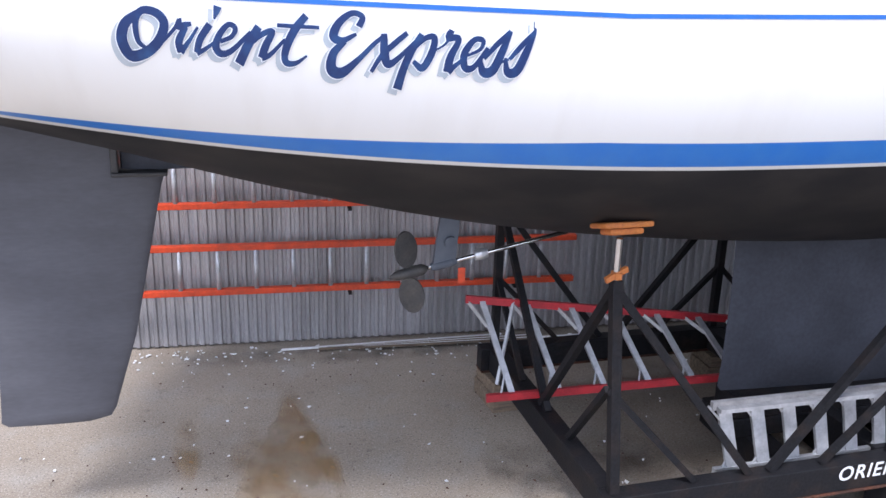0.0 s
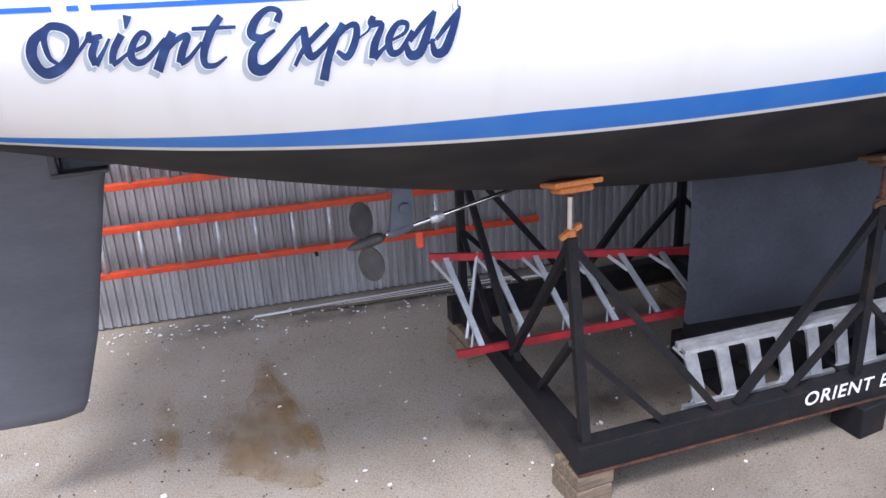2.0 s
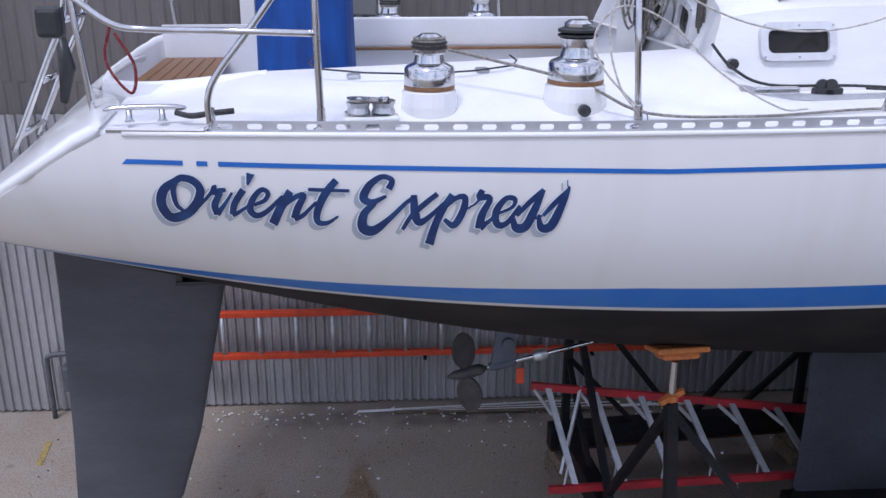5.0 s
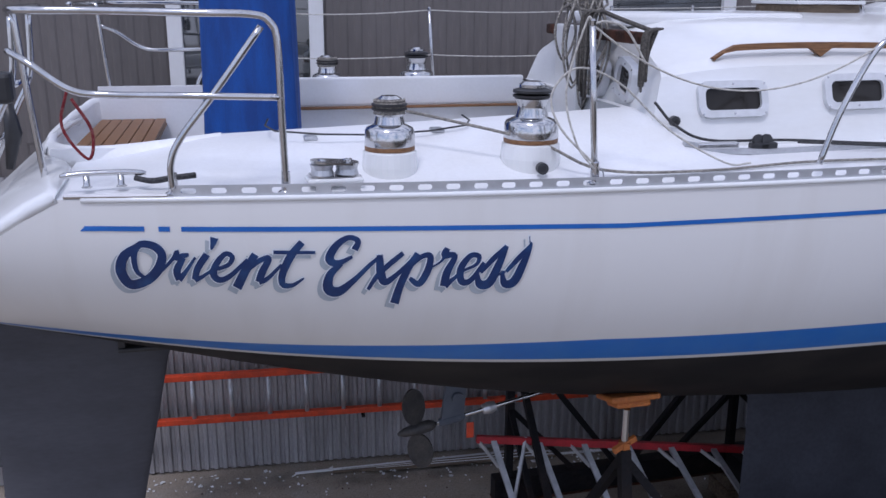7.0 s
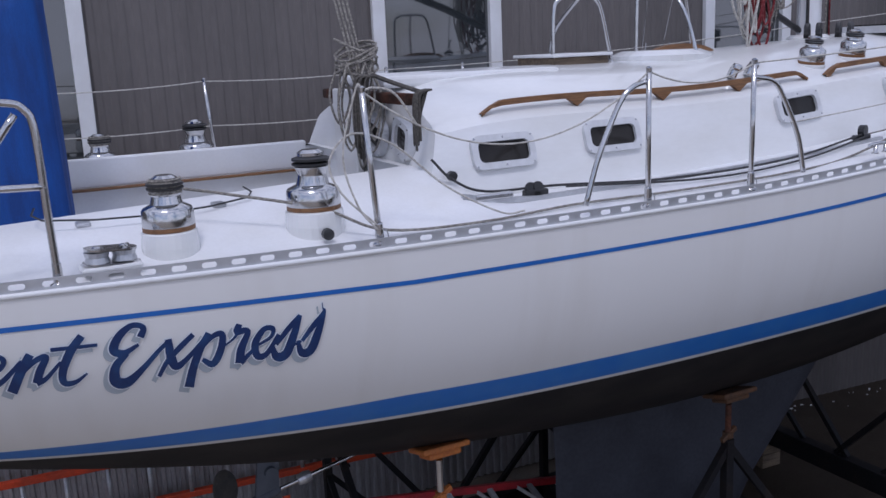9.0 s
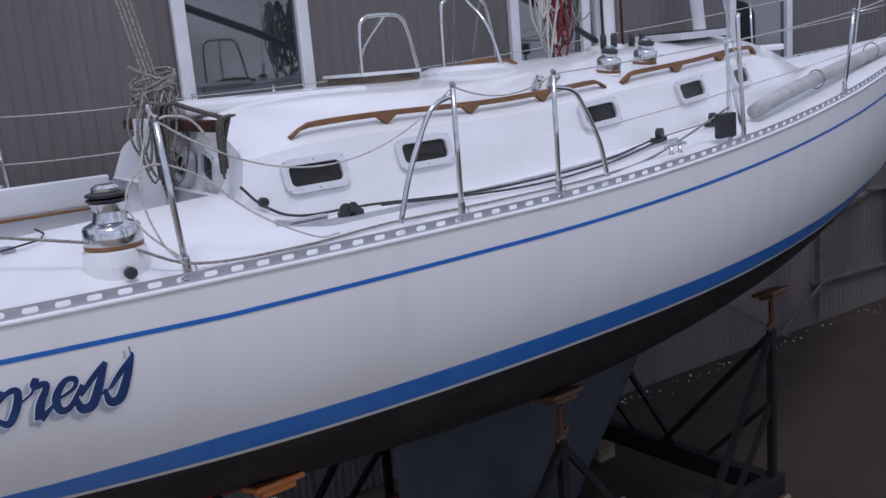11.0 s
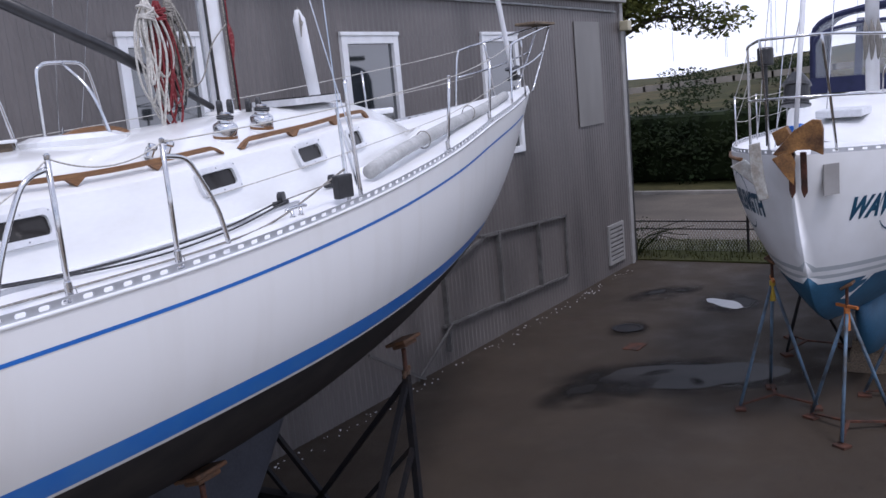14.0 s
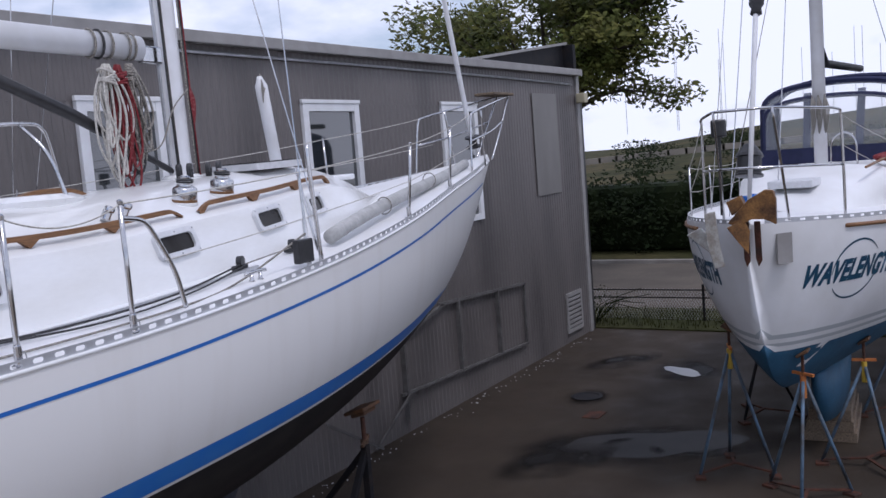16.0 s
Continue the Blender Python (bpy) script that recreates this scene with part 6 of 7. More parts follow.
mark("floor_stain", -0.40, 5.15, 0.20, 0.80, 5, M_RUSTSTAIN, "rust coloured stain on the concrete")
mark("floor_stain", -0.24, 4.80, 0.13, 0.75, 12, M_RUSTSTAIN, "rust coloured stain on the concrete", 0.0045)
mark("floor_stain", -0.62, 4.75, 0.28, 0.7, 14, M_RUSTSTAIN, "rust coloured stain on the concrete", 0.005)
mark("floor_stain", -1.15, 5.0, 0.14, 0.6, 6, M_RUSTSTAIN, "rust coloured stain on the concrete", 0.0055)
mark("floor_stain", -2.55, 4.45, 0.32, 0.55, 10, M_PALE, "pale chalky spill on the concrete", 0.0065)
mark("floor_stain", 1.1, 4.4, 0.4, 0.6, 20, M_OIL, "dark oil stain on the concrete", 0.007)
mark("floor_stain", 1.8, 4.5, 0.5, 0.5, 20, M_OIL, "dark oil stain on the concrete", 0.0075)
mark("floor_stain", 0.0, 6.45, 2.6, 0.25, 0, M_OIL, "grimy strip along the wall foot", 0.008)
for x0, y0, x1, y1 in ((-1.86, 4.24, -1.40, 4.27), (-2.98, 6.2, -2.94, 5.85)):
    ob = part("paint_mark", beam(bmesh.new(), (x0, y0, 0.002), (x1, y1, 0.002), 0.05, 0.006), M_YELLOW)
    tagged(ob, "worn yellow paint dash on the concrete", "paint mark")
mark("puddle", 14.75, 3.9, 0.95, 0.75, 20, M_DAMP, "damp patch round a puddle", 0.004)
mark("puddle", 14.7, 3.95, 0.55, 0.22, 60, M_WATER, "shallow puddle reflecting the sky", 0.0075)
mark("puddle", 10.95, 3.40, 2.1, 1.15, 118, M_DAMP, "dark damp rim of a puddle", 0.0048)
mark("puddle", 10.98, 3.30, 1.35, 0.66, 118, M_FILM, "broad shallow puddle on the concrete", 0.0055)
mark("puddle", 9.95, 4.25, 1.25, 0.62, 152, M_DAMP, "dark damp patch on the concrete", 0.0065)
mark("puddle", 10.75, 3.15, 0.22, 0.14, 40, M_DAMP, "dry island in the puddle", 0.009)
mark("puddle", 10.95, 3.75, 0.3, 0.14, 140, M_DAMP, "dry island in the puddle", 0.009)
mark("puddle", 15.2, 5.2, 1.3, 0.5, 150, M_DAMP, "dark damp patch on the concrete", 0.0045)
mark("puddle", 12.85, 4.94, 0.7, 0.42, 20, M_DAMP, "damp ring round a drain", 0.005)
drain = empty("floor_drain", pose(12.85, 4.94, 0.006, 0, 0, 20))
tagged(drain, "round iron floor drain", "drain")
part("ring", lathe(bmesh.new(), [(0.0, 0.001), (0.24, 0.002), (0.25, 0.012), (0.20, 0.014), (0.18, 0.006), (0.0, 0.005)], 24), M_CRADLE, drain)
pl = part("steel_plate", box(11.8, 12.15, 4.35, 4.6, 0.0, 0.012), M_RUST)
tagged(pl, "small rusty steel plate on the concrete", "plate")

# paint chips and litter
bm = bmesh.new()
r0 = random.Random(3)
for k in range(420):
    if k < 170:
        x, y = r0.uniform(-2.2, 2.5), 6.62 - abs(r0.gauss(0, 0.22))
    elif k < 300:
        x, y = r0.uniform(-3.0, 3.0), r0.uniform(3.2, 6.5)
    else:
        x, y = r0.uniform(5.5, 17), 6.62 - abs(r0.gauss(0, 0.12))
    s, a = r0.uniform(0.004, 0.016) * (1.8 if r0.random() < 0.12 else 1), r0.uniform(0, 6.28)
    asp = r0.uniform(0.3, 1)
    z = 0.010
    q = [(s * math.cos(a + t) * (1 if i % 2 else asp), s * math.sin(a + t) * (1 if i % 2 else asp)) for i, t in enumerate((0, 1.4, 3.1, 4.8))]
    lo = [bm.verts.new((x + dx, y + dy, z)) for dx, dy in q]
    hi = [bm.verts.new((x + dx, y + dy, z + 0.004 + r0.uniform(0, 0.006))) for dx, dy in q]
    bm.faces.new(hi)
    for i in range(4):
        bm.faces.new((lo[i], lo[(i + 1) % 4], hi[(i + 1) % 4], hi[i]))
tagged(part("paint_chips", bm, M_WHITE), "scattered white paint chips on the concrete", "litter", kind="stuff")
bm = bmesh.new()
for k in range(330):
    x, y = r0.uniform(-3.2, 3.5), r0.uniform(2.9, 6.6)
    s, a = r0.uniform(0.004, 0.014), r0.uniform(0, 6.28)
    q = [(s * math.cos(a + t) * (1 if i % 2 else 0.5), s * math.sin(a + t) * (1 if i % 2 else 0.6)) for i, t in enumerate((0, 1.2, 3.0, 4.6))]
    lo = [bm.verts.new((x + dx, y + dy, 0.008)) for dx, dy in q]
    tip = bm.verts.new((x, y, 0.016))
    for i in range(4):
        bm.faces.new((lo[i], lo[(i + 1) % 4], tip))
tagged(part("leaf_litter", bm, M_RUST), "small brown leaves and grit on the concrete", "litter", kind="stuff")

# ---- the second boat ----
boat2 = empty("moored_yacht", pose(8.8, 1.50, 0, 0, 0, -2.2))
tagged(boat2, "white cruising yacht with teal bottom and navy dodger on jack stands", "sailboat")
b2 = spline([0, 0.5, 1.2, 2.2, 3.4, 5.0, 8.0, 10.0], [0.05, 0.45, 0.89, 1.28, 1.55, 1.68, 1.55, 1.2])
s2 = spline([0, 1.2, 3.0, 5.0, 10.0], [3.07, 3.0, 2.93, 2.88, 2.9])
k2 = spline([0, 0.25, 0.5, 0.75, 1.1, 1.8, 3.0, 5.0, 8.0, 10.0], [2.98, 2.35, 1.85, 1.45, 1.20, 1.02, 0.90, 0.85, 1.1, 1.6])


def half2(x, z):
    u = min(max((s2(x) - z) / (s2(x) - k2(x)), 0), 1)
    n = 1.5 + min(x, 4) * 0.3
    return b2(x) * (1 - u**n) ** (1 / 1.15)


bm = bmesh.new()
rows = []
for i in range(61):
    x = 10.0 * (i / 60) ** 1.35
    s, k = s2(x), k2(x)
    wl = 1.66 + 0.008 * x
    zs = [s - (s - max(wl + 0.20, k)) * j / 9 for j in range(10)] + [max(wl + d, k) for d in (0.15, 0.10, 0.06, 0.0)] + [max(wl, k) - (max(wl, k) - k) * math.sin(math.pi / 2 * j / 9) for j in range(1, 10)]
    row = [(x, -half2(x, z), z) for z in zs] + [(x, half2(x, z), z) for z in zs[-2::-1]]
    rows.append([bm.verts.new(p) for p in row])
nz = 23
for a, b in zip(rows, rows[1:]):
    for k in range(len(a) - 1):
        f = bm.faces.new((a[k], a[k + 1], b[k + 1], b[k]))
        j = k if k < nz - 1 else len(a) - 2 - k
        f.material_index = 0 if j < 9 or j == 10 else (1 if j in (9, 11) else (0 if j == 12 else 2))
bm.faces.new(rows[-1])
M_TEAL = material("teal_antifouling", (0.03, 0.115, 0.20), 0.6, 0, (0.022, 0.085, 0.155), 3, (1, 1, 1), 0.1, 40)
M_GREYSTRIPE = material("grey_stripe", (0.42, 0.45, 0.46), 0.4)
M_GEL2 = material("yacht_gelcoat", (0.78, 0.785, 0.79), 0.28, 0, (0.70, 0.70, 0.69), 2)
hull2 = part("hull", bm, [M_GEL2, M_GREYSTRIPE, M_TEAL], boat2, "white topsides with grey stripes over teal bottom paint", smooth=True)
bm = bmesh.new()
rows = []
for i in range(41):
    x = 0.02 + 9.9 * i / 40
    b = b2(x) - 0.01
    rows.append([bm.verts.new((x, b * (j / 6 - 1), s2(x) - 0.01 + 0.08 * (1 - (j / 6 - 1) ** 2))) for j in range(13)])
for a, b in zip(rows, rows[1:]):
    for k in range(12):
        bm.faces.new((a[k], a[k + 1], b[k + 1], b[k]))
part("deck", bm, M_DECK, boat2, smooth=True)
bm = bmesh.new()
rows = []
for i in range(24):
    u = i / 23
    x = 1.35 + 5.2 * u
    w = 0.45 + 0.6 * min(1, u * 2.2)
    hgt = 0.50 * min(1, u * 2.6 + 0.04)
    sec = [(-w, 0.0), (-w + 0.05, hgt * 0.7), (-w + 0.16, hgt * 0.9), (-w * 0.5, hgt), (0, hgt + 0.03), (w * 0.5, hgt), (w - 0.16, hgt * 0.9), (w - 0.05, hgt * 0.7), (w, 0.0)]
    rows.append([bm.verts.new((x, y, s2(x) + 0.03 + z)) for y, z in sec])
for a, b in zip(rows, rows[1:]):
    for k in range(8):
        bm.faces.new((a[k], a[k + 1], b[k + 1], b[k]))
bm.faces.new(rows[-1])
part("coachroof", bm, M_GEL2, boat2, "white coachroof", smooth=True)
for x, w in ((3.05, 0.2), (3.6, 0.3), (4.2, 0.22)):
    bm = ring_plate(bmesh.new(), w, 0.15, 0.03, 0.025, -0.012, 0.01)
    o = part("portlight", bm, M_FRAME, boat2)
    o.matrix_local = pose(x, -0.99 - 0.0, s2(x) + 0.22, -12, 0, 0)
    bm = bmesh.new()
    prism(bm, rounded_rect(w - 0.04, 0.11, 0.02), 0.006)
    part("pane", bm, M_GLASS_DARK, o)
for side in (-1, 1):
    bm = bmesh.new()
    x = 0.15
    while x < 7:
        for u0, u1, z0, z1 in ((0, 1, 0, 0.012), (0, 1, 0.034, 0.046), (0, 0.3, 0.012, 0.034), (0.7, 1, 0.012, 0.034)):
            a, c = x + 0.14 * u0, x + 0.14 * u1
            beam(bm, (a, side * (b2(a) - 0.015), s2(a) + (z0 + z1) / 2), (c, side * (b2(c) - 0.015), s2(c) + (z0 + z1) / 2), 0.006, z1 - z0)
        x += 0.14
    part("toe_rail", bm, M_TOE, boat2, "slotted aluminium toe rail")
    pts = [(x, side * (half2(x, s2(x) - 0.07) + 0.012), s2(x) - 0.07) for x in [0.95 + 5.5 * i / 30 for i in range(31)]]
    part("rub_rail", tube(bmesh.new(), pts, 0.022, 6), M_TEAK, boat2, "teak rubbing strake", smooth=True)
# pulpit, stanchions, lines
for side in (-1, 1):
    p = rail_tube("pulpit", [(1.15, side * 0.72, 3.02), (1.14, side * 0.72, 3.5), (1.12, side * 0.71, 4.03), (1.05, side * 0.69, 4.12), (0.6, side * 0.5, 4.15), (0.12, side * 0.28, 4.17), (-0.02, side * 0.12, 4.17), (-0.04, 0, 4.17)], 0.0145, boat2, "polished steel bow rail")
    rail_tube("leg", [(0.1, side * 0.28, 4.17), (0.3, side * 0.3, 3.6), (0.45, side * 0.32, 3.06)], 0.0135, p)
    rail_tube("mid_rail", [(1.14, side * 0.72, 3.55), (0.6, side * 0.5, 3.58), (0.25, side * 0.28, 3.60)], 0.0127, p)
    prev = Vector((1.12, side * 0.72, 4.05))
    for x in (2.5, 4.3, 6.0):
        y = side * (b2(x) - 0.05)
        part("stanchion", tube(bmesh.new(), [(x, y, s2(x)), (x, y, s2(x) + 0.62)], 0.0127, 8), M_STEEL, boat2, smooth=True)
        now = Vector((x, y, s2(x) + 0.61))
        part("lifeline", tube(bmesh.new(), sag(prev, now, 0.03), 0.005, 5), M_ROPE_W, boat2)
        part("lifeline", tube(bmesh.new(), sag(prev - Vector((0, 0, 0.3)), now - Vector((0, 0, 0.3)), 0.03), 0.004, 5), M_ROPE_W, boat2)
        prev = now
rail_tube("mid_rail", [(0.25, -0.28, 3.60), (0.12, 0, 3.61), (0.25, 0.28, 3.60)], 0.0127, boat2)
# mast, stays, furler
mast2 = part("mast", tube(bmesh.new(), [(3.9, 0, 3.4), (3.92, 0, 14.0)], [0.085, 0.075], 16), M_SPAR, boat2, "white painted mast", smooth=True)
part("boom", tube(bmesh.new(), [(4.0, 0, 5.0), (4.4, 0, 4.78), (7.4, 0, 4.82)], 0.055, 12), M_CRADLE, boat2, "dark boom above the dodger", smooth=True)
part("forestay", tube(bmesh.new(), [(0.22, 0, 3.25), (0.5, 0, 4.2), (3.5, 0, 14.0)], [0.022, 0.026, 0.022], 10), M_SPAR, boat2, "white furled headsail foil", smooth=True)
part("furling_drum", lathe(bmesh.new(), [(0.03, 0), (0.14, 0.01), (0.14, 0.03), (0.12, 0.04), (0.12, 0.2), (0.14, 0.21), (0.13, 0.24), (0.05, 0.34)], 20, pose(0.45, 0.05, 3.50, 0, 12, 0)), M_BLACK, boat2, "black furling drum", smooth=False)
part("furling_swivel", lathe(bmesh.new(), [(0.03, 0), (0.06, 0.02), (0.05, 0.08), (0.075, 0.12), (0.075, 0.24), (0.03, 0.27)], 16, pose(0.80, 0, 5.12, 0, 17, 0)), M_BLACK, boat2, "black halyard swivel on the furler", smooth=True)
for x, y, tx, ty, tz in ((3.8, 1.45, 3.9, 0.9, 8.0), (3.8, -1.45, 3.9, -0.9, 8.0), (4.1, 1.3, 3.92, 0.05, 8.0), (4.1, -1.3, 3.92, -0.05, 8.0), (2.2, 0.2, 3.8, 0.0, 10.0), (1.1, 0.45, 3.7, 0.1, 13.0)):
    part("shroud", tube(bmesh.new(), [(x, y, s2(x)), (tx, ty, tz)], 0.006, 6), M_STEEL, boat2)
bm = lathe(bmesh.new(), [(0.03, 0), (0.075, 0.005), (0.08, 0.02), (0.08, 0.17), (0.07, 0.185), (0.02, 0.19)], 18, pose(0.75, 0.42, 3.92))
tube(bm, [(0.75, 0.42, 3.1), (0.75, 0.42, 3.93)], 0.02, 8)
part("stove_pod", bm, M_BLACK, boat2, "black pot on a short post")
for k in range(3):
    x, y = 3.72 + 0.02 * k, -0.1 + 0.08 * k
    bm = bmesh.new()
    for j in range(4):
        tube(bm, smooth_path([(x, y, 4.35), (x - 0.06, y - 0.02 * j, 4.15), (x, y, 3.95 - 0.03 * j), (x + 0.06, y + 0.01 * j, 4.15), (x, y, 4.35)], 4), 0.008, 5)
    part("rope_coil", bm, M_ROPE, boat2)
# anchors on the bow roller
M_RUSTY_ANCHOR = material("rusty_anchor", (0.34, 0.17, 0.055), 0.45, 0.5, (0.08, 0.04, 0.02), 5, (1, 1, 1), 0.25, 50, 0.2, 60)
M_GALV = material("galvanised_anchor_steel", (0.50, 0.50, 0.47), 0.5, 0.5, (0.30, 0.27, 0.23), 9, (1, 1, 1), 0.15, 50)


def anchor_plate(name, parent, outline, depth, m, mat, label=""):
    """A bevelled plate with its outline across the bow and up."""
    bm = bmesh.new()
    prism(bm, outline, depth)
    bmesh.ops.bevel(bm, geom=bm.edges[:], offset=0.007, segments=2, profile=0.5, affect="EDGES")
    ob = part(name, bm, mat, parent, label)
    ob.matrix_local = m @ pose(0, 0, 0, 0, 0, -90)
    return ob


plough = anchor_plate("plough_anchor", boat2, [(-0.12, 3.10), (0.08, 3.32), (0.24, 3.41), (0.31, 3.40), (0.335, 3.32), (0.33, 3.08), (0.22, 3.14), (0.10, 3.14), (-0.02, 3.06)], 0.05, pose(-0.12, 0, 0), M_RUSTY_ANCHOR, "rusty brown plough anchor")
anchor_plate("fluke", plough, [(-0.16, 3.06), (0.0, 3.13), (0.05, 3.02), (0.03, 2.80), (-0.05, 2.90)], 0.04, pose(0.03, 0, 0, 0, 0, 90) @ pose(0, 0, 0, 0, 0, 20), M_RUSTY_ANCHOR)
anchor_plate("shank", plough, [(-0.13, 3.30), (0.0, 3.36), (0.05, 3.26), (-0.08, 3.17)], 0.10, pose(0, 0.04, 0, 0, 0, 90), M_RUSTY_ANCHOR)
galv = anchor_plate("galvanised_anchor", boat2, [(-0.34, 3.20), (-0.24, 3.22), (-0.21, 2.90), (-0.17, 2.68), (-0.26, 2.66), (-0.33, 2.90)], 0.04, pose(-0.10, 0, 0, 0, 0, 8), M_GALV, "galvanised steel anchor")
anchor_plate("fluke", galv, [(-0.55, 2.99), (-0.40, 3.06), (-0.27, 2.93), (-0.24, 2.75)], 0.03, pose(0, -0.04, 0, 0, 0, 90) @ pose(0, 0, 0, 0, 0, -14), M_GALV)
for u in (0.02, 0.12):
    anchor_plate("roller_cheek", boat2, [(u - 0.03, 3.10), (u + 0.03, 3.10), (u + 0.035, 2.72), (u, 2.66), (u - 0.025, 2.74)], 0.02, pose(-0.04 + u * 0.4, 0, 0), M_RUST, "pitted steel bow roller cheek")
part("bow_plate", box(-0.004, 0.004, -0.09, 0.09, -0.15, 0.15, 0.0, pose(0.30, -0.30, 2.80, 0, 0, 53)), M_GREYTRIM, boat2, "grey rub plate at the stem")
part("rope_heap", tube(bmesh.new(), [(1.2 + 0.08 * math.cos(a), 0.25 + 0.08 * math.sin(a), 3.20 + 0.0035 * a) for a in [0.4 * i for i in range(48)]], 0.014, 6), M_STRIPE, boat2, "blue coiled rope on deck")
bm = bmesh.new()
for k in range(5):
    tube(bm, smooth_path([(3.4 + 0.05 * k, -0.75, 3.47), (3.5, -0.85 + 0.04 * k, 3.52), (3.8, -0.8, 3.47 + 0.02 * k), (3.6, -0.7, 3.5)], 4), 0.02, 5)
part("red_line", bm, M_ROPE_R, boat2, "red rope on the coachroof")
part("handrail", tube(bmesh.new(), [(2.6, -0.72, 3.44), (3.2, -0.82, 3.5), (4.4, -0.84, 3.5)], 0.016, 6), M_TEAK, boat2, "teak grab rail")
part("deck_hatch", box(2.0, 2.5, -0.25, 0.25, 3.27, 3.36, 0.015), M_FRAME, boat2)
rail_tube("dorade_guard", [(3.5, -0.5, 3.45), (3.48, -0.48, 3.75), (3.52, -0.35, 3.85), (3.55, -0.2, 3.75), (3.55, -0.18, 3.45)], 0.0127, boat2)

# dodger with clear panels
M_NAVYCLOTH = material("navy_canvas", (0.010, 0.014, 0.05), 0.8, 0, (0.016, 0.02, 0.065), 8, (1, 1, 1), 0.15, 120, 0.2, 60)
M_VINYL = bpy.data.materials.new("clear_vinyl")
M_VINYL.use_nodes = True
pv = M_VINYL.node_tree.nodes["Principled BSDF"]
pv.inputs["Base Color"].default_value, pv.inputs["Roughness"].default_value, pv.inputs["Alpha"].default_value = (0.62, 0.66, 0.7, 1), 0.12, 0.25


def arch(x, w, z0, z1, n=20):
    return [(x, w * math.cos(math.pi * k / n) * (1 if abs(math.cos(math.pi * k / n)) > 0 else 1), z0 + (z1 - z0) * math.sin(math.pi * k / n) ** 0.22) for k in range(n + 1)]


dodger = part("dodger", bmesh.new(), M_NAVYCLOTH, boat2, "navy canvas dodger with clear panels")
bm = bmesh.new()
A, B = arch(4.75, 0.92, 3.60, 4.36), arch(5.05, 1.0, 3.58, 4.56)
Cc = arch(6.1, 1.05, 3.58, 4.64)
rA, rB, rC = ([bm.verts.new(p) for p in q] for q in (A, B, Cc))
for k in range(20):
    bm.faces.new((rB[k], rB[k + 1], rC[k + 1], rC[k]))
bmesh.ops.solidify(bm, geom=bm.faces[:], thickness=0.02)
bm.to_mesh(dodger.data)
bm.free()
for q, r in ((A, 0.035), (B, 0.05), (Cc, 0.05)):
    part("canvas_binding", tube(bmesh.new(), q, r, 6), M_NAVYCLOTH, dodger)
for y in (-0.34, 0.34):
    part("canvas_seam", beam(bmesh.new(), (4.7, y, 3.55), (5.03, y * 1.05, 4.43), 0.10, 0.02), M_NAVYCLOTH, dodger)
part("canvas_skirt", beam(bmesh.new(), (4.68, -0.95, 3.55), (4.68, 0.95, 3.55), 0.02, 0.22), M_NAVYCLOTH, dodger)
bm = bmesh.new()
a = [bm.verts.new((4.73, p[1], p[2])) for p in A]
b = [bm.verts.new((5.03, p[1], p[2] - 0.02)) for p in B]
for k in range(20):
    bm.faces.new((a[k], a[k + 1], b[k + 1], b[k]))
bm.faces.new([bm.verts.new((4.715, p[1] * 0.97, p[2])) for p in A])
part("clear_window", bm, M_VINYL, dodger, "clear vinyl window")

bm = foil(bmesh.new(), [(2.0, 4.4, 1.10, 0.40, -0.2), (2.15, 4.4, 0.75, 0.48, -0.2), (2.35, 4.3, 0.43, 0.36, -0.2)], 14)
part("keel", bm, M_TEAL, boat2, "teal fin keel", smooth=True)
kb = empty("keel_blocking", pose(12.2, 1.25, 0, 0, 0, 4))
tagged(kb, "stacked pale timbers under the yacht's keel", "blocking")
for k, (w, z0, z1) in enumerate(((0.62, 0, 0.13), (0.55, 0.131, 0.27), (0.5, 0.271, 0.42))):
    part("timber", box(-0.5, 0.9, -w / 2, w / 2, z0, z1, 0.01), M_TIMBER, kb)

# the yacht's painted name on both bows
M_WAVE = material("teal_letter_paint", (0.012, 0.07, 0.12), 0.4, 0, (0.008, 0.05, 0.10), 8)
for side, xa in ((-1, 0.57), (1, 0.62)):
    me = text_mesh("WAVELENGTH", 0.27, 0.25, 0.013, 1.05)
    xs_ = [v.co.x for v in me.vertices]
    L = 1.23
    for v in me.vertices:
        u = v.co.x / max(xs_)
        x = xa + (u if side < 0 else 1 - u) * L
        z = 2.36 + v.co.y * 1.12 + 0.02 * u
        v.co = (x, side * (half2(x, z) + 0.006), z)
    me.materials.append(M_WAVE)
    o = part("lettering", bmesh.new(), M_WAVE, hull2, "teal painted yacht name")
    o.data = me
    for a0, a1 in ((35, 185), (215, 365)):
        bm = bmesh.new()
        prev = None
        for k in range(31):
            a = radians(a0 + (a1 - a0) * k / 30)
            t = 0.006 + 0.016 * math.sin(math.pi * k / 30)
            ring = []
            for r in (0.305 - t / 2, 0.305 + t / 2):
                x, z = xa + L * 0.5 + r * math.cos(a) * 1.0, 2.47 + r * math.sin(a)
                ring.append(bm.verts.new((x, side * (half2(x, z) + 0.004), z)))
            if prev:
                bm.faces.new((prev[0], prev[1], ring[1], ring[0]))
            prev = ring
        part("painted_arc", bm, M_WAVE, hull2)
bm = bmesh.new()
v = [bm.verts.new((x, -(half2(x, z) + 0.006), z)) for x, z in ((1.05, 1.42), (1.16, 1.42), (1.30, 1.72), (1.19, 1.72))]
bm.faces.new(v)
part("sticker", bm, M_WHITE, hull2, "white paper tag on the bow")


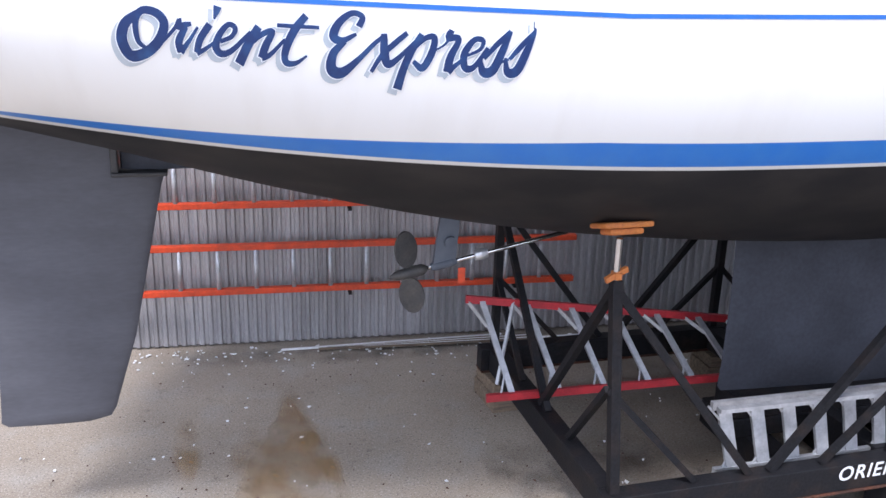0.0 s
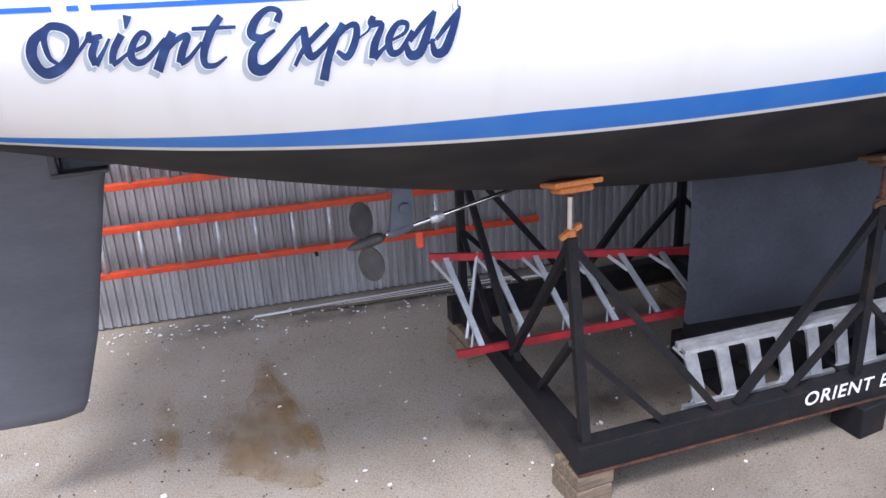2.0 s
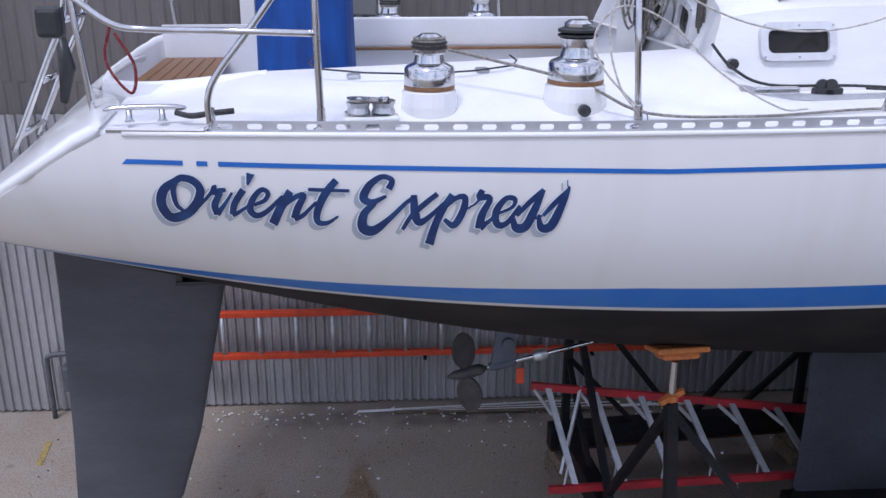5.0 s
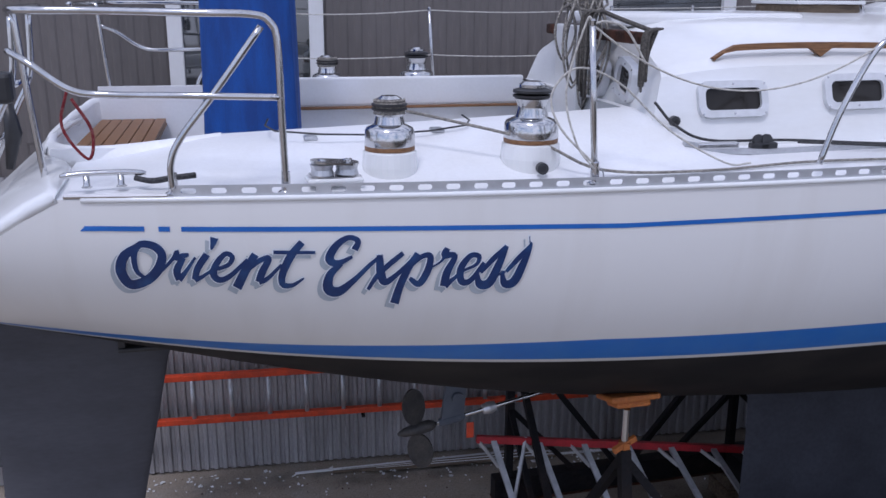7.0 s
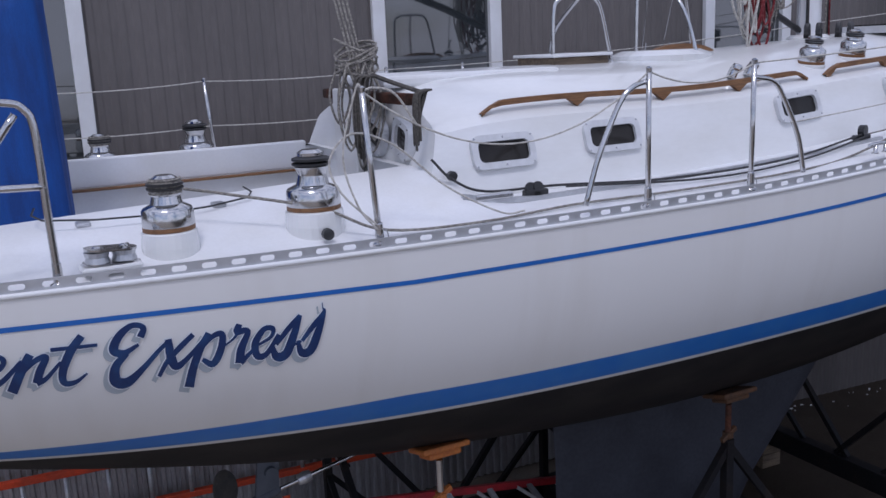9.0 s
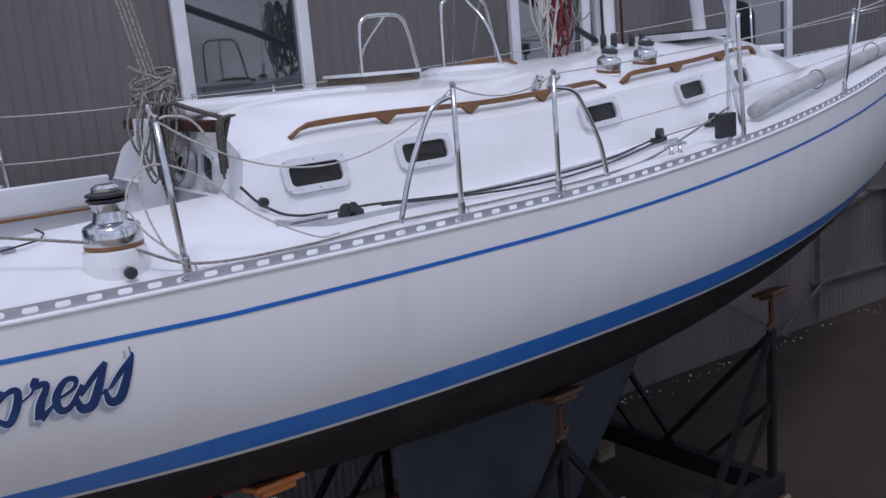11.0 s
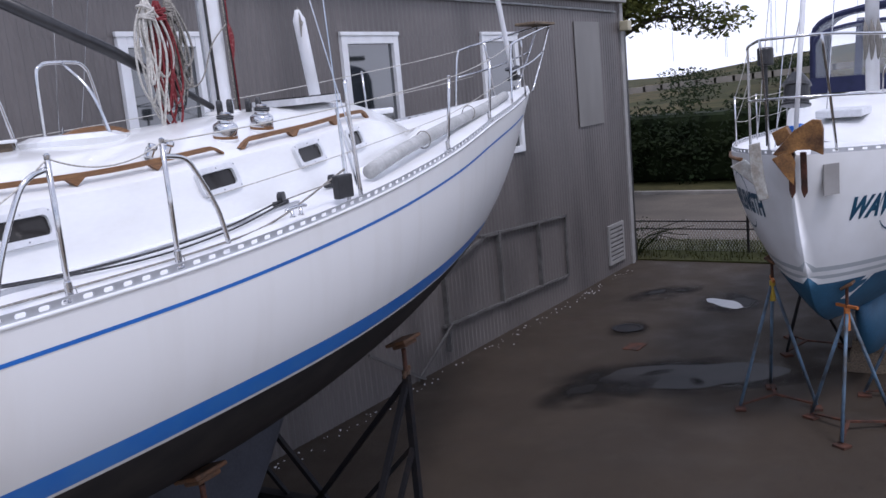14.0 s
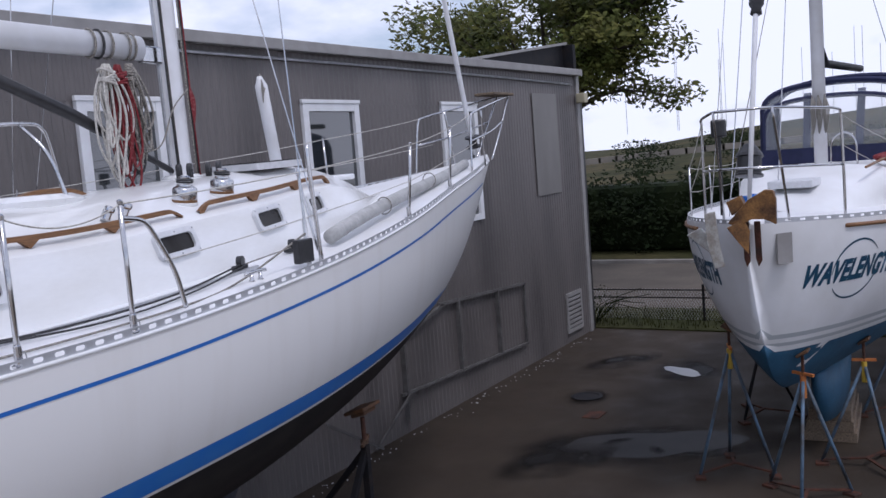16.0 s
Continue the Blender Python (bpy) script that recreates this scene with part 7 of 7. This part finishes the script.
# ---- jack stands ----
M_JACK = material("blue_grey_jack_paint", (0.10, 0.17, 0.25), 0.6, 0, (0.05, 0.055, 0.06), 5, (1, 1, 1), 0.2, 40)


def jack_stand(x, y, rz, mat, tip):
    at = boat2.matrix_world.inverted() @ Vector((x, y, 0))
    levels = [k2(at.x) + 0.01 * i for i in range(160)]
    top = next((z for z in levels if half2(at.x, z) > abs(at.y)), levels[0]) - 0.01
    j = empty("jack_stand", pose(x, y, 0, 0, 0, rz))
    tagged(j, "steel tripod jack stand holding up the hull", "jack stand", "jack stands under the yacht")
    hub = top - 0.32
    part("sleeve", tube(bmesh.new(), [(0, 0, hub - 0.18), (0, 0, hub + 0.06)], 0.032, 10), tip, j)
    part("screw", tube(bmesh.new(), [(0, 0, hub), (0, 0, top - 0.02)], 0.017, 8), M_RUST, j)
    pd = part("pad", box(-0.09, 0.09, -0.07, 0.07, -0.03, 0.0, 0.01), M_PADOLD, j)
    pd.matrix_local = pose(0, 0, top, 0, 0, -rz) @ pose(0, 0, 0, -30 if at.y < 0 else 30, 0, 0)
    part("handle", beam(bmesh.new(), (-0.13, 0, hub + 0.08), (0.13, 0, hub + 0.08), 0.03, 0.03), M_PAD, j)
    for k in range(3):
        a = radians(120 * k)
        fx, fy = 0.48 * math.cos(a), 0.48 * math.sin(a)
        leg = part("leg", tube(bmesh.new(), [(0.02 * math.cos(a), 0.02 * math.sin(a), hub), (fx, fy, 0.05)], 0.019, 8), mat, j, smooth=True)
        part("foot_plate", box(fx - 0.075, fx + 0.075, fy - 0.06, fy + 0.06, 0.0, 0.03, 0.004), M_RUST, leg)
        part("spreader", beam(bmesh.new(), (fx, fy, 0.06), (0, 0, 0.10), 0.035, 0.02), M_RUST, j)
    return j


M_YTIP = material("yellow_sleeve", (0.45, 0.30, 0.03), 0.6)
jack_stand(9.75, 1.18, 62, M_JACK, M_PAD)
jack_stand(10.35, 2.08, 20, M_JACK, M_YTIP)
jack_stand(10.95, 0.72, 100, M_JACK, M_YTIP)
jack_stand(12.6, 2.2, 40, M_CRADLE, M_CRADLE)
jack_stand(13.2, 0.6, 10, M_JACK, M_PAD)

# ---- beyond the yard ----
M_ASPHALT = material("worn_asphalt", (0.135, 0.116, 0.096), 0.9, 0, (0.10, 0.088, 0.075), 0.6, (1, 1, 1), 0.1, 30)
M_GRASS = material("dry_grass", (0.03, 0.034, 0.012), 0.95, 0, (0.055, 0.05, 0.022), 0.25, (1, 1, 1), 0.3, 4)
M_HILL = material("hillside", (0.034, 0.035, 0.013), 0.95, 0, (0.066, 0.056, 0.026), 0.09, (1, 1, 1), 0.35, 0.7, contrast=(0.45, 0.6))
M_LEAF = material("leaf_green", (0.050, 0.068, 0.015), 0.6, 0, (0.088, 0.086, 0.020), 1.4, (1, 1, 1), 0.35, 3)
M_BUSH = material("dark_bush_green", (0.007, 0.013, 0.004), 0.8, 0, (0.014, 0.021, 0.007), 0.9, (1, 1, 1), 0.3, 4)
M_BARK = material("bark", (0.06, 0.045, 0.035), 0.9, 0, (0.035, 0.028, 0.022), 6, (4, 4, 1), 0.2, 30)
for m_ in (M_LEAF, M_BUSH, M_HILL, M_GRASS, M_ASPHALT):
    m_.node_tree.nodes["Principled BSDF"].inputs["Specular IOR Level"].default_value = 0.1
M_KERB = material("kerb_concrete", (0.30, 0.28, 0.25), 0.85, 0, (0.22, 0.20, 0.18), 2)
for name, x0, x1, z, mat, lab in (("grass_verge", 17.9, 20.2, 0.03, M_GRASS, "rough grass strip beyond the yard"), ("road", 20.2, 27.6, 0.012, M_ASPHALT, "worn pale asphalt road"), ("grass_verge", 27.8, 400, 0.10, M_GRASS, "rough grass behind the road")):
    ob = part(name, box(x0, x1, -60, 400, -0.05, z), mat)
    tagged(ob, lab, "road" if name == "road" else "grass", kind="structure")
tagged(part("kerb", box(27.601, 27.799, -60, 300, -0.05, 0.13, 0.01), M_KERB), "pale concrete kerb along the road", "kerb", kind="structure")
bm = bmesh.new()
r0 = random.Random(8)
for k in range(2600):
    x, y = r0.uniform(17.95, 20.0), r0.uniform(-2, 10)
    hgt, a = r0.uniform(0.05, 0.18), r0.uniform(0, 6.28)
    dx, dy = 0.012 * math.cos(a), 0.012 * math.sin(a)
    v = [bm.verts.new(p) for p in ((x - dx, y - dy, 0.03), (x + dx, y + dy, 0.03), (x + r0.uniform(-.06, .06), y + r0.uniform(-.06, .06), 0.03 + hgt))]
    bm.faces.new(v)
tagged(part("grass_blades", bm, M_GRASS), "rough grass blades by the fence", "grass", kind="stuff")

fence = empty("chain_fence", pose(18.8, 0, 0))
tagged(fence, "low chain-link fence with steel posts beside the road", "fence")
for y in (7.4, 4.65, 1.9, -0.9):
    part("post", tube(bmesh.new(), [(0, y, 0.0), (0, y, 0.82)], 0.03, 8), M_CRADLE, fence)
for z in (0.72, 0.55):
    part("rail", tube(bmesh.new(), [(0, -4, z), (0, 7.6, z - 0.03)], 0.016, 6), M_CRADLE, fence)
bm = bmesh.new()
y = -4.0
while y < 7.3:
    for s in (1, -1):
        y2 = y + 0.42
        beam(bm, (0.01 * s, y, 0.05 if s > 0 else 0.72), (0.01 * s, y2, 0.72 if s > 0 else 0.05), 0.004, 0.004)
    y += 0.065
part("mesh", bm, M_ALU, fence, "galvanised chain-link mesh")

# hillside
bm = bmesh.new()
nx, ny = 46, 60
grid = []
for i in range(nx + 1):
    x = 40 + 260 * (i / nx) ** 1.5
    row = []
    for j in range(ny + 1):
        yy = -0.45 + 1.45 * j / ny
        y = yy * x * 0.75
        ang = math.atan2(y, x)
        top = 0.016 - 0.085 * ang + 0.004 * math.sin(9 * ang)
        rise = min(max((x - 45) / 120, 0), 1)
        hgt = (rise * rise * (3 - 2 * rise)) * (4.0 + top * x - 0.0) if x < 400 else 0
        hgt = max(hgt, 0) + 0.3 * noise.noise((x * 0.05, y * 0.05, 0)) * rise
        row.append(bm.verts.new((x, y, 0.1 + hgt)))
    grid.append(row)
for i in range(nx):
    for j in range(ny):
        bm.faces.new((grid[i][j], grid[i + 1][j], grid[i + 1][j + 1], grid[i][j + 1]))
tagged(part("hillside", bm, M_HILL, None, "", True), "low grassy hillside with dry patches", "hill", kind="structure")
M_TRACK = material("pale_gravel", (0.24, 0.215, 0.18), 0.9, 0, (0.17, 0.155, 0.13), 0.5)
bm = bmesh.new()
for j in range(40):
    y = 5 + 55 * j / 39
    z = 2.6 + 0.15 * math.sin(y * 0.11) - 0.03 * (y - 20)
    beam(bm, (70, y, max(z, 0.5)), (70, y + 1.6, max(z - 0.03, 0.5)), 1.0, 0.45)
tagged(part("gravel_track", bm, M_TRACK), "pale gravel track across the hillside", "track", kind="structure")


def leaves(bm, centre, radii, count, size, r0, flat=0.0):
    """Small two-triangle leaves scattered in an uneven ball."""
    cx, cy, cz = centre
    for _ in range(count):
        u = Vector((r0.gauss(0, 1), r0.gauss(0, 1), r0.gauss(0, 1))).normalized() * (r0.random() ** 0.42)
        p = Vector((cx + u.x * radii[0], cy + u.y * radii[1], cz + u.z * radii[2]))
        d = Vector((r0.gauss(0, 1), r0.gauss(0, 1), r0.gauss(0, 0.7))).normalized()
        e = d.orthogonal().normalized()
        s = size * r0.uniform(0.6, 1.4)
        v = [bm.verts.new(q) for q in (p - d * s, p + e * s * 0.5, p + d * s, p - e * s * 0.5)]
        bm.faces.new(v)


tree = empty("tree", pose(23.6, 10.0, 0))
tagged(tree, "broad leafy tree with a thinning crown behind the shed", "tree")
r0 = random.Random(21)
part("trunk", tube(bmesh.new(), smooth_path([(0, 0, 0), (0.1, 0.05, 1.8), (-0.05, 0.1, 3.6), (0.1, 0.0, 5.2)], 4), [0.32 - 0.010 * k for k in range(13)], 10), M_BARK, tree, smooth=True)
bm_c = bmesh.new()
for k in range(38):
    a = r0.uniform(0, 6.28) if k < 28 else r0.uniform(3.7, 5.7)
    R = r0.uniform(1.4, 4.2) if k < 28 else r0.uniform(2.0, 4.2)
    tip = Vector((R * math.cos(a) * 0.8, R * math.sin(a), r0.uniform(6.2, 9.8) - 0.22 * R))
    if math.sin(a) < -0.4:
        tip.z -= r0.uniform(0.0, 0.9)
    base = Vector((0.05, 0.02, r0.uniform(3.4, 5.2)))
    mid = base.lerp(tip, 0.5) + Vector((0, 0, 0.5))
    path = smooth_path([base, mid, tip], 5)
    part("limb", tube(bmesh.new(), path, [0.10 - 0.009 * i for i in range(len(path))], 6), M_BARK, tree, smooth=True)
    for q in (tip, base.lerp(tip, 0.75) + Vector((r0.uniform(-.4, .4), r0.uniform(-.4, .4), 0.4))):
        leaves(bm_c, q, (r0.uniform(0.7, 1.3), r0.uniform(0.7, 1.3), r0.uniform(0.35, 0.65)), 290, 0.095, r0)
part("crown", bm_c, M_LEAF, tree)

bm = bmesh.new()
r0 = random.Random(31)
for k in range(120):
    y = -12 + 34 * k / 119 + r0.uniform(-0.3, 0.3)
    leaves(bm, (30 + r0.uniform(-0.6, 1.5), y, 1.45 + r0.uniform(-0.3, 0.3)), (0.9, 0.8, 1.4), 260, 0.10, r0)
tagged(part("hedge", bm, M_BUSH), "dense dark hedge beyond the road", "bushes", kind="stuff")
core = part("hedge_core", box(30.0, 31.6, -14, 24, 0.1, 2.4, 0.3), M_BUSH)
tagged(core, "dark inner growth of the hedge", "bushes", kind="stuff")
bm = bmesh.new()
for k in range(14):
    x, y = r0.uniform(60, 110), r0.uniform(0, 60)
    leaves(bm, (x, y, 1.5 + r0.uniform(0, 1.5) + (x - 60) * 0.02), (2.4, 2.4, 1.0), 420, 0.14, r0)
tagged(part("distant_bushes", bm, M_BUSH), "scattered bushes on the hillside", "bushes", kind="stuff")
bm = bmesh.new()
for k in range(9):
    tube(bm, smooth_path([(18.2, 6.9, 0.0), (18.2 + r0.uniform(-.2, .2), 6.7 - r0.uniform(0, .4), 0.5), (18.3, 6.4 - r0.uniform(0, .8), r0.uniform(0.3, 1.1))], 4), 0.008, 5)
leaves(bm, (18.2, 6.7, 0.5), (0.3, 0.35, 0.4), 90, 0.03, r0)
tagged(part("corner_weeds", bm, M_BUSH), "straggly weeds at the shed corner", "weeds", kind="stuff")
bm = bmesh.new()
for k in range(14):
    y, x = r0.uniform(10, 60), r0.uniform(150, 200)
    tube(bm, [(x, y, 5), (x, y, r0.uniform(16, 24))], 0.06, 5)
tagged(part("distant_masts", bm, M_ALU), "bare masts of boats far behind the hill", "masts", kind="stuff")
